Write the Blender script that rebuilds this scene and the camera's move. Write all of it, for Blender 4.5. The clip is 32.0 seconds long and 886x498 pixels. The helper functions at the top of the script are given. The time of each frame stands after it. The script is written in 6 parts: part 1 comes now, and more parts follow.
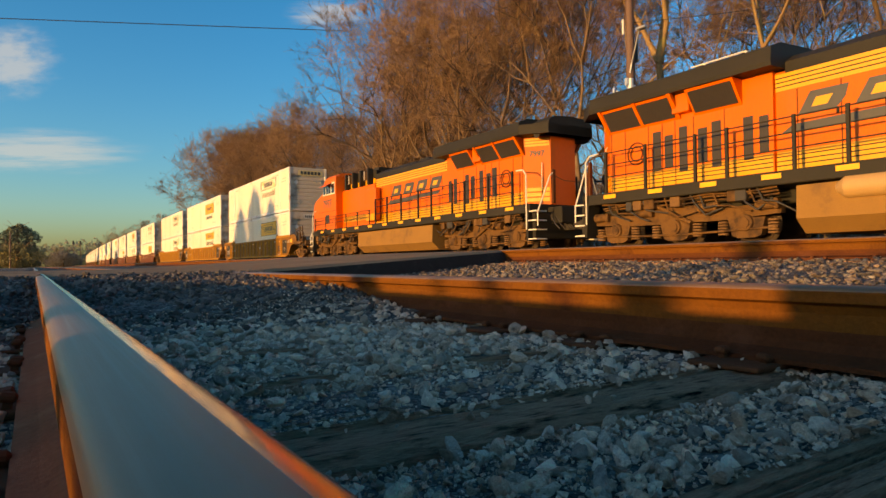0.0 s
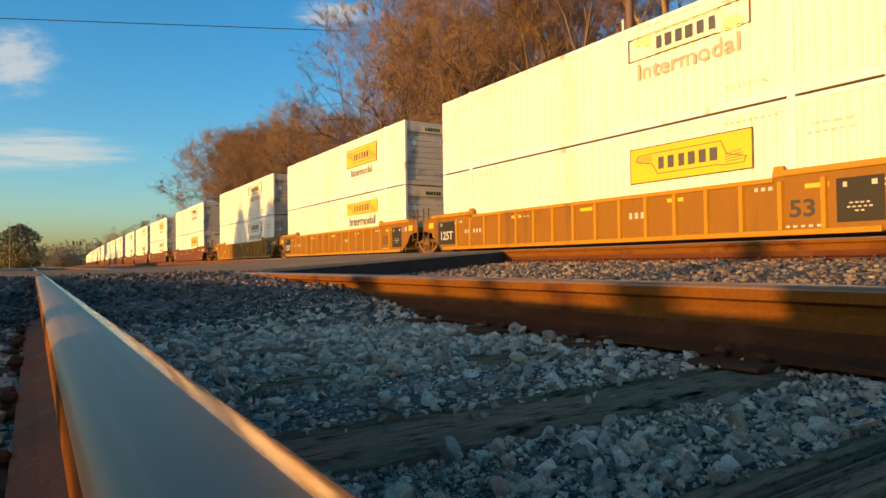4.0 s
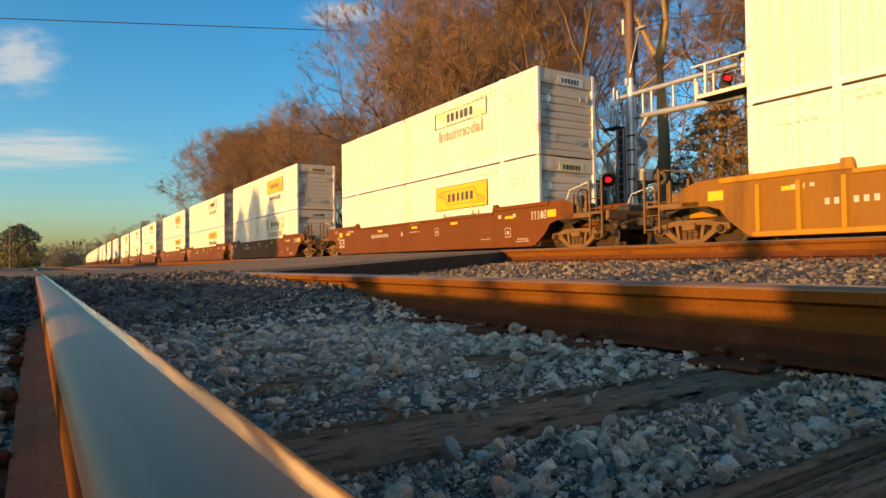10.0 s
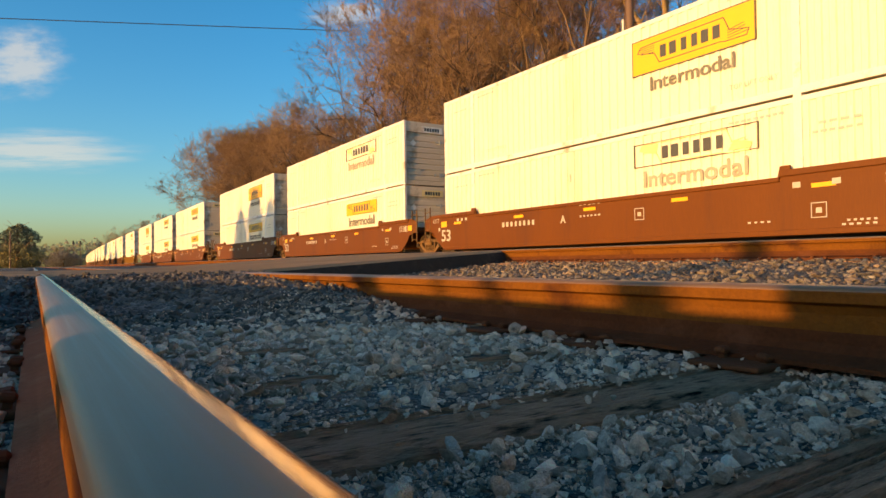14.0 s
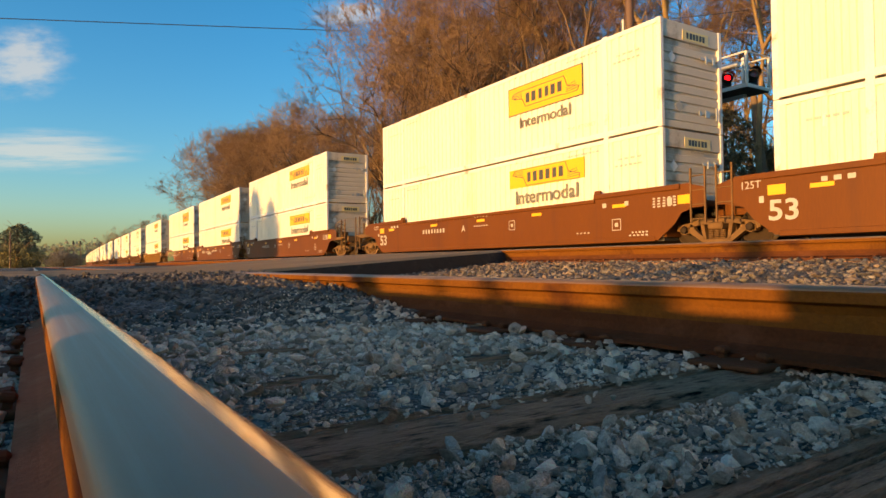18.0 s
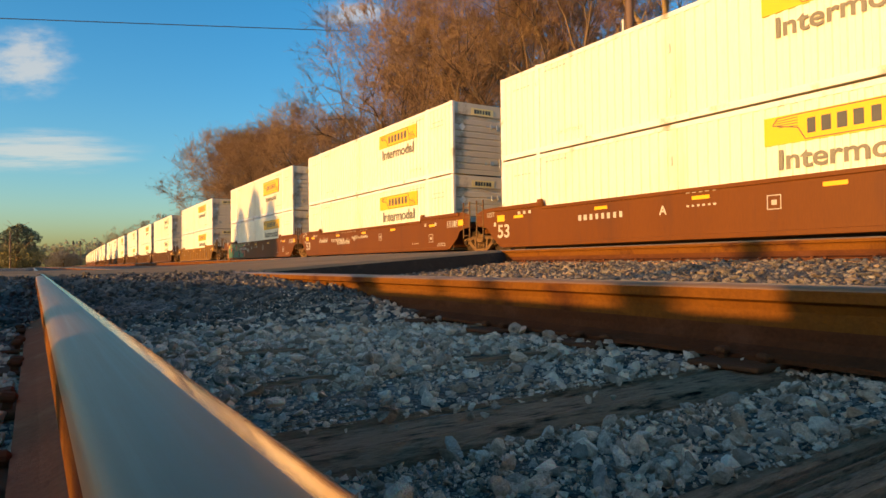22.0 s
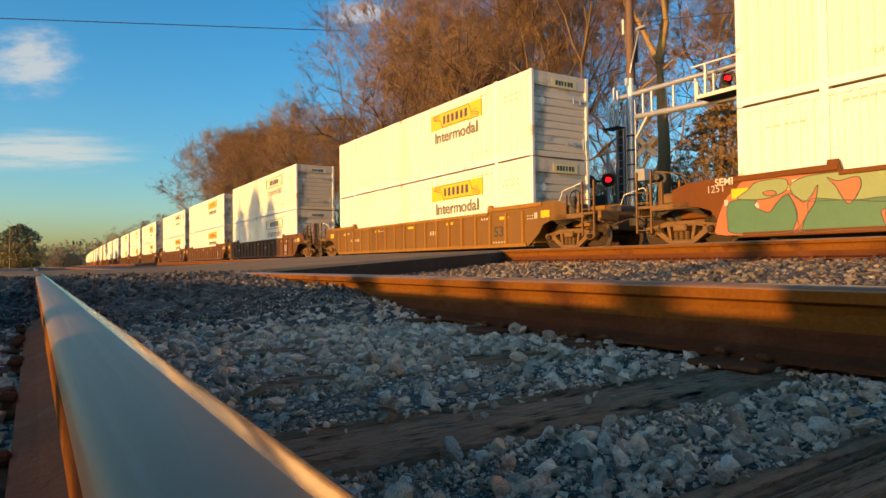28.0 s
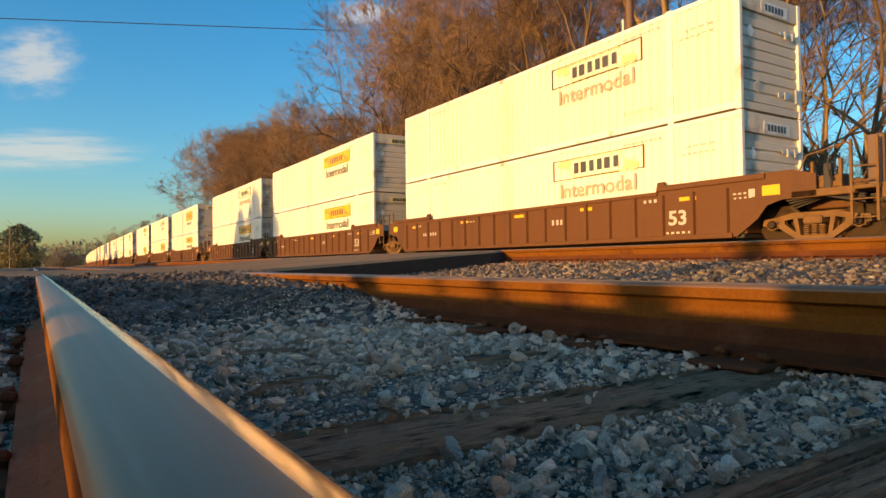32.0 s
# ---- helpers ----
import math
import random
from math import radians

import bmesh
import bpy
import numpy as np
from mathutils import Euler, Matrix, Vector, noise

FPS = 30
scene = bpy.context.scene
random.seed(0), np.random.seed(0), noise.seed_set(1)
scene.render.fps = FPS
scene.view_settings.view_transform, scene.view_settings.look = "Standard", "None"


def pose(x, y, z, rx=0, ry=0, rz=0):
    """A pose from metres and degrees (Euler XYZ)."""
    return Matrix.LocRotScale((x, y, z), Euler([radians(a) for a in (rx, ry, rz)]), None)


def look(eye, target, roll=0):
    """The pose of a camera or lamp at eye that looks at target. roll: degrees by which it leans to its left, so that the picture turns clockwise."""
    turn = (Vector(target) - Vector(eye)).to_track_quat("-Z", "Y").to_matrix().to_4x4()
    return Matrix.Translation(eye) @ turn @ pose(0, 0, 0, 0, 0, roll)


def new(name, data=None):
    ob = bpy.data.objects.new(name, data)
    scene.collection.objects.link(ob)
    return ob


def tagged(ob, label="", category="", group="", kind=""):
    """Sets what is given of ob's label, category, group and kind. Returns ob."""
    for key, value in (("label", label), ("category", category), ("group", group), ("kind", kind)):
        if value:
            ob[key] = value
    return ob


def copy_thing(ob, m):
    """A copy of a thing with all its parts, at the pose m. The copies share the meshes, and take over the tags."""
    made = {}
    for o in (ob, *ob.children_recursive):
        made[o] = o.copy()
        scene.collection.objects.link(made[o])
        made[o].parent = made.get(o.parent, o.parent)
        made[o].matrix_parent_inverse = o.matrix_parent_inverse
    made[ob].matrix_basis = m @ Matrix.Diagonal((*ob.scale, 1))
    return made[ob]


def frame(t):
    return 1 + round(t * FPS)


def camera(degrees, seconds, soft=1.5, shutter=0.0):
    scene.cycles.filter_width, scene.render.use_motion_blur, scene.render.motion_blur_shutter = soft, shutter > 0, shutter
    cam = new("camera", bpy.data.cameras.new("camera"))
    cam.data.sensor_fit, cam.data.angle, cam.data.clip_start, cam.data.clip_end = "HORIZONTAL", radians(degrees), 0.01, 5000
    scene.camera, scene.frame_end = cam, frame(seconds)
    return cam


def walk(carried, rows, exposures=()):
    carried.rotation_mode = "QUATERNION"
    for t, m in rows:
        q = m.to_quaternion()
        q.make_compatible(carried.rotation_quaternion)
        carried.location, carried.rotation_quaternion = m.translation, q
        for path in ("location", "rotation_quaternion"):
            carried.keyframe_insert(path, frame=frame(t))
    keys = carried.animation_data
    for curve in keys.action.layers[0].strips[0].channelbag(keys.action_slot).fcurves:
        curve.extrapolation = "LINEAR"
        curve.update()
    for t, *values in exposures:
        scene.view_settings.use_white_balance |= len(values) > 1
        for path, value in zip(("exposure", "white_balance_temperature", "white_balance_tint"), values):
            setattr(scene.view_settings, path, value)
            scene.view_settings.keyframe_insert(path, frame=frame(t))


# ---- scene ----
EYE = Vector((0.0, 0.0, 0.30))
cam = camera(69.62, 32.0, soft=1.5)
VIEW = look(EYE, EYE + Vector((0.534703, 0.844797, 0.020250)), -0.7245)
walk(cam, [(0.0, VIEW), (32.0, VIEW)], exposures=[(0.0, 1.22, 7980, 10), (0.5, 1.32, 7980, 10), (1.2, 1.4, 7980, 10), (3.0, 1.45, 7980, 10), (32.0, 1.45, 7980, 10)])

# ---- light: a sun three degrees above the horizon, square to the tracks, under a clear winter sky
SUN_EL, SUN_AZ = 3.3, 264.0
world = bpy.data.worlds.new("sky")
scene.world = world
world.use_nodes = True
wn = world.node_tree
sky = wn.nodes.new("ShaderNodeTexSky")
sky.sky_type = "NISHITA"
sky.sun_disc = False
sky.sun_elevation, sky.sun_rotation = radians(SUN_EL + 1.1), radians(SUN_AZ)
sky.altitude, sky.air_density, sky.dust_density, sky.ozone_density = 200, 1.0, 1.6, 3.5
wn.nodes["Background"].inputs["Strength"].default_value = 0.15
tone = wn.nodes.new("ShaderNodeHueSaturation")
tone.inputs["Saturation"].default_value, tone.inputs["Value"].default_value = 1.18, 1.30
wn.links.new(sky.outputs[0], tone.inputs["Color"])
wn.links.new(tone.outputs[0], wn.nodes["Background"].inputs["Color"])
sun = new("sun", bpy.data.lights.new("sun", "SUN"))
sun.data.energy, sun.data.angle, sun.data.color = 2.8, radians(0.9), (1.0, 0.57, 0.22)
a, e = radians(SUN_AZ), radians(SUN_EL)
sun.matrix_world = look(Vector((math.sin(a), math.cos(a), math.tan(e))) * 100, Vector((0, 0, 0)))


# ---- geometry helpers ----
class Geo:
    """Gathers the faces of one mesh."""

    def __init__(self):
        self.v, self.f, self.m, self.s = [], [], [], []

    def add(self, verts, faces, mi=0, smooth=False):
        o = len(self.v)
        self.v += [tuple(p) for p in verts]
        for f in faces:
            self.f.append(tuple(i + o for i in f))
            self.m.append(mi)
            self.s.append(smooth)
        return self

    def box(self, x0, x1, y0, y1, z0, z1, c=0.0, mi=0):
        lo, hi = (min(x0, x1), min(y0, y1), min(z0, z1)), (max(x0, x1), max(y0, y1), max(z0, z1))
        if c <= 0:
            vs = [(x, y, z) for z in (lo[2], hi[2]) for y in (lo[1], hi[1]) for x in (lo[0], hi[0])]
            return self.add(vs, [(0, 2, 3, 1), (4, 5, 7, 6), (0, 1, 5, 4), (2, 6, 7, 3), (0, 4, 6, 2), (1, 3, 7, 5)], mi)
        c = min(c, *[(hi[i] - lo[i]) * 0.45 for i in range(3)])
        vs, ix = [], {}
        for k in range(8):
            s = [(k >> i) & 1 for i in range(3)]
            for ax in range(3):
                p = [(hi[i] if s[i] else lo[i]) + (0 if i == ax else (-c if s[i] else c)) for i in range(3)]
                ix[(k, ax)] = len(vs)
                vs.append(p)
        fs = []
        for ax in range(3):
            b1, b2 = [i for i in range(3) if i != ax]
            for side in (0, 1):
                ks = [(side << ax) | (p << b1) | (q << b2) for p, q in ((0, 0), (1, 0), (1, 1), (0, 1))]
                f = [ix[(k, ax)] for k in ks]
                flip = (side == 0) ^ (ax == 1)
                fs.append(tuple(reversed(f)) if flip else tuple(f))
        for ax in range(3):
            b1, b2 = [i for i in range(3) if i != ax]
            for p in (0, 1):
                for q in (0, 1):
                    k0 = (p << b1) | (q << b2)
                    k1 = k0 | (1 << ax)
                    fs.append((ix[(k0, b1)], ix[(k1, b1)], ix[(k1, b2)], ix[(k0, b2)]))
        for k in range(8):
            fs.append((ix[(k, 0)], ix[(k, 1)], ix[(k, 2)]))
        return self.add(vs, fs, mi)

    def tube(self, p0, p1, r0, r1=None, n=8, caps=True, mi=0, smooth=True):
        p0, p1 = Vector(p0), Vector(p1)
        r1 = r0 if r1 is None else r1
        d = (p1 - p0).normalized()
        u = d.orthogonal().normalized()
        w = d.cross(u)
        ring = [(u * math.cos(2 * math.pi * i / n) + w * math.sin(2 * math.pi * i / n)) for i in range(n)]
        vs = [p0 + q * r0 for q in ring] + [p1 + q * r1 for q in ring]
        self.add(vs, [(i, (i + 1) % n, n + (i + 1) % n, n + i) for i in range(n)], mi, smooth)
        if caps:
            self.add(vs, [tuple(range(n))[::-1], tuple(range(n, 2 * n))], mi)
        return self

    def pipe(self, pts, r, n=6, mi=0):
        for p, q in zip(pts, pts[1:]):
            self.tube(p, q, r, r, n, True, mi)
        return self

    def prism(self, prof, axis, a0, a1, mi=0, smooth=False):
        """Extrudes a closed outline along x, y or z; the outline is in the other two axes, in order."""
        def at(p, q, k):
            return {"x": (k, p, q), "y": (p, k, q), "z": (p, q, k)}[axis]
        n = len(prof)
        vs = [at(p, q, a0) for p, q in prof] + [at(p, q, a1) for p, q in prof]
        self.add(vs, [(i, (i + 1) % n, n + (i + 1) % n, n + i) for i in range(n)], mi, smooth)
        return self.add(vs, [tuple(range(n))[::-1], tuple(range(n, 2 * n))], mi)

    def quad(self, *pts, mi=0):
        return self.add(pts, [tuple(range(len(pts)))], mi)

    def mesh(self, name, mats, fix=True):
        me = bpy.data.meshes.new(name)
        me.from_pydata(self.v, [], self.f)
        for m in mats if isinstance(mats, (list, tuple)) else [mats]:
            me.materials.append(m)
        me.polygons.foreach_set("material_index", self.m)
        me.polygons.foreach_set("use_smooth", self.s)
        if fix:
            bm = bmesh.new()
            bm.from_mesh(me)
            bmesh.ops.recalc_face_normals(bm, faces=bm.faces)
            bm.to_mesh(me)
            bm.free()
        me.update()
        return me


def thing(name, label, category, group="", kind="", m=None):
    ob = new(name)
    ob.empty_display_size = 0.2
    if m is not None:
        ob.matrix_basis = m
    return tagged(ob, label, category, group, kind)


def part(name, g, mat, parent, label="", m=None, fix=True):
    me = g if isinstance(g, bpy.types.Mesh) else g.mesh(name, mat, fix)
    ob = new(name, me)
    ob.parent = parent
    if m is not None:
        ob.matrix_basis = m
    return tagged(ob, label)


def solo(name, g, mat, label, category, group="", kind="", m=None, fix=True):
    ob = new(name, g if isinstance(g, bpy.types.Mesh) else g.mesh(name, mat, fix))
    if m is not None:
        ob.matrix_basis = m
    return tagged(ob, label, category, group, kind)


def letters(text, size, depth=0.004, bold=0.0):
    """The built-in font as a flat mesh, centred."""
    cu = bpy.data.curves.new("letters", "FONT")
    cu.body, cu.size, cu.extrude, cu.align_x, cu.align_y = text, size, depth / 2, "CENTER", "CENTER"
    cu.resolution_u, cu.offset = 4 if bold else 2, bold
    ob = bpy.data.objects.new("letters", cu)
    scene.collection.objects.link(ob)
    dg = bpy.context.evaluated_depsgraph_get()
    dg.update()
    me = bpy.data.meshes.new_from_object(ob.evaluated_get(dg))
    bpy.data.objects.remove(ob)
    bpy.data.curves.remove(cu)
    return me


# letters that stand upright on a face looking to -x, or to -y
SIDE = Matrix(((0, 0, -1, 0), (-1, 0, 0, 0), (0, 1, 0, 0), (0, 0, 0, 1)))
FRONT = Matrix(((1, 0, 0, 0), (0, 0, -1, 0), (0, 1, 0, 0), (0, 0, 0, 1)))


# ---- materials ----
def mat(name, base, rough=0.7, metal=0.0, second=None, scale=3.0, amount=0.5, grain=40.0, bump=0.15, dirt=None, dirt_scale=0.8, streak=False, per_object=0.0, island=0.0, spec=0.5, stretch=None, hues=None, dirt_from=0.54, speck=(0.78, 1.15)):
    """Paint, steel, stone or wood: two tones mixed by coarse noise, fine grain, a third tone in stains, relief."""
    m = bpy.data.materials.new(name)
    m.use_nodes = True
    nt, N = m.node_tree, m.node_tree.nodes
    b = N["Principled BSDF"]
    co = N.new("ShaderNodeTexCoord")
    mp = N.new("ShaderNodeMapping")
    nt.links.new(co.outputs["Object"], mp.inputs["Vector"])
    if stretch:
        mp.inputs["Scale"].default_value = stretch
    if streak:
        mp.inputs["Scale"].default_value = (1.0, 1.0, 0.12)

    def nz(s, detail=6.0, r=0.6, vec=None):
        n = N.new("ShaderNodeTexNoise")
        n.inputs["Scale"].default_value, n.inputs["Detail"].default_value, n.inputs["Roughness"].default_value = s, detail, r
        nt.links.new((vec or mp).outputs[0] if vec is None else vec, n.inputs["Vector"])
        return n.outputs["Fac"]

    def ramp(fac, lo, hi):
        r = N.new("ShaderNodeMapRange")
        r.inputs["From Min"].default_value, r.inputs["From Max"].default_value = lo, hi
        nt.links.new(fac, r.inputs["Value"])
        return r.outputs[0]

    def mix(fac, c1, c2, kind="MIX"):
        x = N.new("ShaderNodeMix")
        x.data_type, x.blend_type = "RGBA", kind
        for sock, val in ((x.inputs[0], fac), (x.inputs[6], c1), (x.inputs[7], c2)):
            if isinstance(val, (int, float)):
                sock.default_value = val
            elif isinstance(val, tuple):
                sock.default_value = (*val, 1)
            else:
                nt.links.new(val, sock)
        return x.outputs[2]

    second = second or tuple(k * 0.75 for k in base)
    col = mix(ramp(nz(scale), 0.5 - 0.25 * amount, 0.75), base, second)
    gr = nz(grain, 8.0, 0.7)
    col = mix(0.6, col, mix(ramp(gr, 0.25, 0.75), tuple(k * speck[0] for k in base), tuple(min(1, k * speck[1]) for k in base)), "MIX") if amount else col
    if dirt:
        col = mix(ramp(nz(dirt_scale, 8.0, 0.65), dirt_from, dirt_from + 0.18), col, dirt)
    if per_object or island:
        if per_object:
            o = N.new("ShaderNodeObjectInfo").outputs["Random"]
        else:
            o = N.new("ShaderNodeNewGeometry").outputs["Random Per Island"]
        k = per_object or island
        r = N.new("ShaderNodeMapRange")
        r.inputs["To Min"].default_value, r.inputs["To Max"].default_value = 1 - k, 1 + k
        nt.links.new(o, r.inputs["Value"])
        col = mix(1.0, col, r.outputs[0], "MULTIPLY")
        if hues:
            # stones of warmer and cooler kinds, side by side
            mm = N.new("ShaderNodeMath")
            mm.operation, mm.inputs[1].default_value = "MULTIPLY", 37.7
            nt.links.new(o, mm.inputs[0])
            fr = N.new("ShaderNodeMath")
            fr.operation = "FRACT"
            nt.links.new(mm.outputs[0], fr.inputs[0])
            col = mix(1.0, col, mix(fr.outputs[0], *hues), "MULTIPLY")
    nt.links.new(col, b.inputs["Base Color"])
    rr = N.new("ShaderNodeMapRange")
    rr.inputs["To Min"].default_value, rr.inputs["To Max"].default_value = max(0.04, rough - 0.12), min(1, rough + 0.12)
    nt.links.new(gr, rr.inputs["Value"])
    nt.links.new(rr.outputs[0], b.inputs["Roughness"])
    b.inputs["Metallic"].default_value = metal
    b.inputs["Specular IOR Level"].default_value = spec
    if bump:
        bp = N.new("ShaderNodeBump")
        bp.inputs["Strength"].default_value, bp.inputs["Distance"].default_value = bump, 0.01
        nt.links.new(gr, bp.inputs["Height"])
        nt.links.new(bp.outputs[0], b.inputs["Normal"])
    return m


def glow(name, color, strength):
    m = bpy.data.materials.new(name)
    m.use_nodes = True
    b = m.node_tree.nodes["Principled BSDF"]
    b.inputs["Base Color"].default_value = (*color, 1)
    b.inputs["Emission Color"].default_value = (*color, 1)
    b.inputs["Emission Strength"].default_value = strength
    return m


def glass(name, tint=(0.02, 0.025, 0.03)):
    m = bpy.data.materials.new(name)
    m.use_nodes = True
    b = m.node_tree.nodes["Principled BSDF"]
    b.inputs["Base Color"].default_value = (*tint, 1)
    b.inputs["Roughness"].default_value = 0.04
    b.inputs["Specular IOR Level"].default_value = 0.7
    return m


# one ballast in three tones: near the ties, on the bank, darker heap
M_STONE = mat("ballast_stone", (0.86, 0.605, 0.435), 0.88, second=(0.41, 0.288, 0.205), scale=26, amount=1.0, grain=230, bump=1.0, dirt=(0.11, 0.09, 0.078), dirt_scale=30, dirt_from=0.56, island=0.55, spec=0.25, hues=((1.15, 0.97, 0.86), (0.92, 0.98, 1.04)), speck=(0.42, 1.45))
M_STONE_MID = mat("mid_brown_ballast_stone", (0.165, 0.135, 0.105), 0.9, second=(0.12, 0.10, 0.08), scale=9, grain=120, bump=0.5, dirt=(0.26, 0.21, 0.155), dirt_scale=6, island=0.5, spec=0.2, hues=((1.12, 0.97, 0.86), (0.9, 1.0, 1.08)))
M_STONE_DARK = mat("dark_ballast_stone", (0.13, 0.108, 0.088), 0.9, second=(0.06, 0.052, 0.045), scale=9, grain=120, bump=0.5, dirt=(0.22, 0.18, 0.14), dirt_scale=6, island=0.6, spec=0.2)


def gravel_mat():
    """Fine crushed stone: cells of two sizes; dark joints put the shade between stones into the colour."""
    mt = bpy.data.materials.new("gravel")
    mt.use_nodes = True
    nt, N = mt.node_tree, mt.node_tree.nodes
    b = N["Principled BSDF"]
    b.inputs["Roughness"].default_value, b.inputs["Specular IOR Level"].default_value = 0.92, 0.2
    co = N.new("ShaderNodeTexCoord")
    cols, hts = [], []
    for sc in (34.0, 85.0):
        v, e = N.new("ShaderNodeTexVoronoi"), N.new("ShaderNodeTexVoronoi")
        e.feature = "DISTANCE_TO_EDGE"
        for q in (v, e):
            q.inputs["Scale"].default_value = sc
            nt.links.new(co.outputs["Object"], q.inputs["Vector"])
        sp = N.new("ShaderNodeSeparateColor")
        nt.links.new(v.outputs["Color"], sp.inputs[0])
        tone = N.new("ShaderNodeMapRange")
        tone.inputs["To Min"].default_value, tone.inputs["To Max"].default_value = 0.04, 0.30
        nt.links.new(sp.outputs[0], tone.inputs["Value"])
        gap = N.new("ShaderNodeMapRange")
        gap.inputs["From Max"].default_value = 0.16
        gap.inputs["To Min"].default_value = 0.28
        nt.links.new(e.outputs["Distance"], gap.inputs["Value"])
        mu = N.new("ShaderNodeMath")
        mu.operation = "MULTIPLY"
        nt.links.new(tone.outputs[0], mu.inputs[0])
        nt.links.new(gap.outputs[0], mu.inputs[1])
        cols.append(mu.outputs[0])
        hts.append(e.outputs["Distance"])
    nz = N.new("ShaderNodeTexNoise")
    nz.inputs["Scale"].default_value, nz.inputs["Detail"].default_value = 7.0, 6.0
    nt.links.new(co.outputs["Object"], nz.inputs["Vector"])
    pick = N.new("ShaderNodeMapRange")
    pick.inputs["From Min"].default_value, pick.inputs["From Max"].default_value = 0.42, 0.55
    nt.links.new(nz.outputs["Fac"], pick.inputs["Value"])

    def blend(x, y):
        k = N.new("ShaderNodeMix")
        nt.links.new(pick.outputs[0], k.inputs[0])
        nt.links.new(x, k.inputs[2])
        nt.links.new(y, k.inputs[3])
        return k.outputs[0]

    tint = N.new("ShaderNodeCombineColor")
    val = blend(*cols)
    for i, f in enumerate((1.0, 0.86, 0.70)):
        mu = N.new("ShaderNodeMath")
        mu.operation = "MULTIPLY"
        mu.inputs[1].default_value = f
        nt.links.new(val, mu.inputs[0])
        nt.links.new(mu.outputs[0], tint.inputs[i])
    nt.links.new(tint.outputs[0], b.inputs["Base Color"])
    bp = N.new("ShaderNodeBump")
    bp.inputs["Strength"].default_value, bp.inputs["Distance"].default_value = 1.0, 0.02
    nt.links.new(blend(*hts), bp.inputs["Height"])
    nt.links.new(bp.outputs[0], b.inputs["Normal"])
    return mt


M_GRAVEL = gravel_mat()
M_SOIL = mat("soil", (0.13, 0.10, 0.065), 0.95, second=(0.09, 0.085, 0.05), scale=0.3, grain=12, bump=0.6, dirt=(0.16, 0.14, 0.08), dirt_scale=0.1)
M_TIE = mat("old_tie_wood", (0.42, 0.245, 0.145), 0.95, second=(0.20, 0.112, 0.066), scale=1.3, amount=1.0, grain=4.5, bump=1.0, dirt=(0.014, 0.010, 0.008), dirt_scale=1.7, dirt_from=0.515, spec=0.02, stretch=(7.0, 46, 46), speck=(0.3, 1.6))
M_RAILTOP = mat("worn_rail_steel", (0.27, 0.158, 0.088), 0.40, 0.45, second=(0.165, 0.098, 0.056), scale=1.0, amount=1.0, grain=4.0, bump=0.03, dirt=(0.25, 0.165, 0.10), dirt_scale=1.6, dirt_from=0.52, stretch=(70.0, 0.7, 1.0), speck=(0.75, 1.25), spec=0.22)
M_RAILEDGE = mat("polished_rail_corner", (0.62, 0.46, 0.30), 0.20, 1.0, second=(0.40, 0.28, 0.17), scale=2, grain=50, bump=0.03, stretch=(1.0, 0.15, 1.0))
M_RAIL = mat("rusty_rail", (0.160, 0.060, 0.012), 0.8, 0.0, second=(0.105, 0.037, 0.011), scale=5, grain=70, bump=0.5, dirt=(0.05, 0.017, 0.010), dirt_scale=3.0, spec=0.03, speck=(0.6, 1.3))
# rust paled: the light on the nearest rail foot put into the colour
M_RAILFOOT_LIT = mat("lit_rusted_rail_foot", (0.33, 0.13, 0.065), 0.9, 0.0, second=(0.16, 0.062, 0.032), scale=6, amount=1.0, grain=90, bump=0.6, dirt=(0.40, 0.20, 0.11), dirt_scale=4, spec=0.05, speck=(0.6, 1.35))
# rust darkened: shade on the lower webs and other feet painted in
M_RAIL_SHADE = mat("shaded_red_rusted_rail", (0.105, 0.036, 0.014), 0.85, 0.0, second=(0.045, 0.017, 0.010), scale=7, amount=1.0, grain=80, bump=0.6, dirt=(0.13, 0.05, 0.025), dirt_scale=5, spec=0.05, speck=(0.6, 1.35))
M_RUST = mat("rusty_iron", (0.12, 0.042, 0.016), 0.85, 0.0, second=(0.05, 0.022, 0.011), scale=8, grain=80, bump=0.5, spec=0.15)
M_ASPHALT = mat("worn_asphalt", (0.37, 0.225, 0.118), 0.9, second=(0.22, 0.138, 0.08), scale=1.2, grain=70, bump=0.6, dirt=(0.48, 0.29, 0.16), dirt_scale=0.7, spec=0.05)
# the road's side slopes: their shade is painted as a near-black tone
M_ASPHALT_SHADE = mat("shaded_asphalt_edge", (0.055, 0.042, 0.032), 0.95, second=(0.03, 0.024, 0.019), scale=6, grain=60, bump=1.0, dirt=(0.10, 0.075, 0.055), dirt_scale=4, spec=0.05)
M_WHITE = mat("white_container_paint", (0.78, 0.725, 0.585), 0.45, second=(0.71, 0.65, 0.50), scale=0.7, grain=30, bump=0.03, dirt=(0.54, 0.46, 0.33), dirt_scale=0.6, streak=True, per_object=0.06)
# darker than the sides: grime, and the ends' shade put into the colour
M_END = mat("grimy_shaded_container_end_paint", (0.64, 0.55, 0.42), 0.6, second=(0.52, 0.45, 0.35), scale=1.2, grain=30, bump=0.05, dirt=(0.27, 0.19, 0.12), dirt_scale=1.1, per_object=0.12)
M_WHITE_RAIL = mat("white_rail_paint", (0.74, 0.72, 0.67), 0.5, second=(0.62, 0.58, 0.50), scale=1.5, grain=30, bump=0.05, dirt=(0.36, 0.22, 0.12), dirt_scale=1.6)
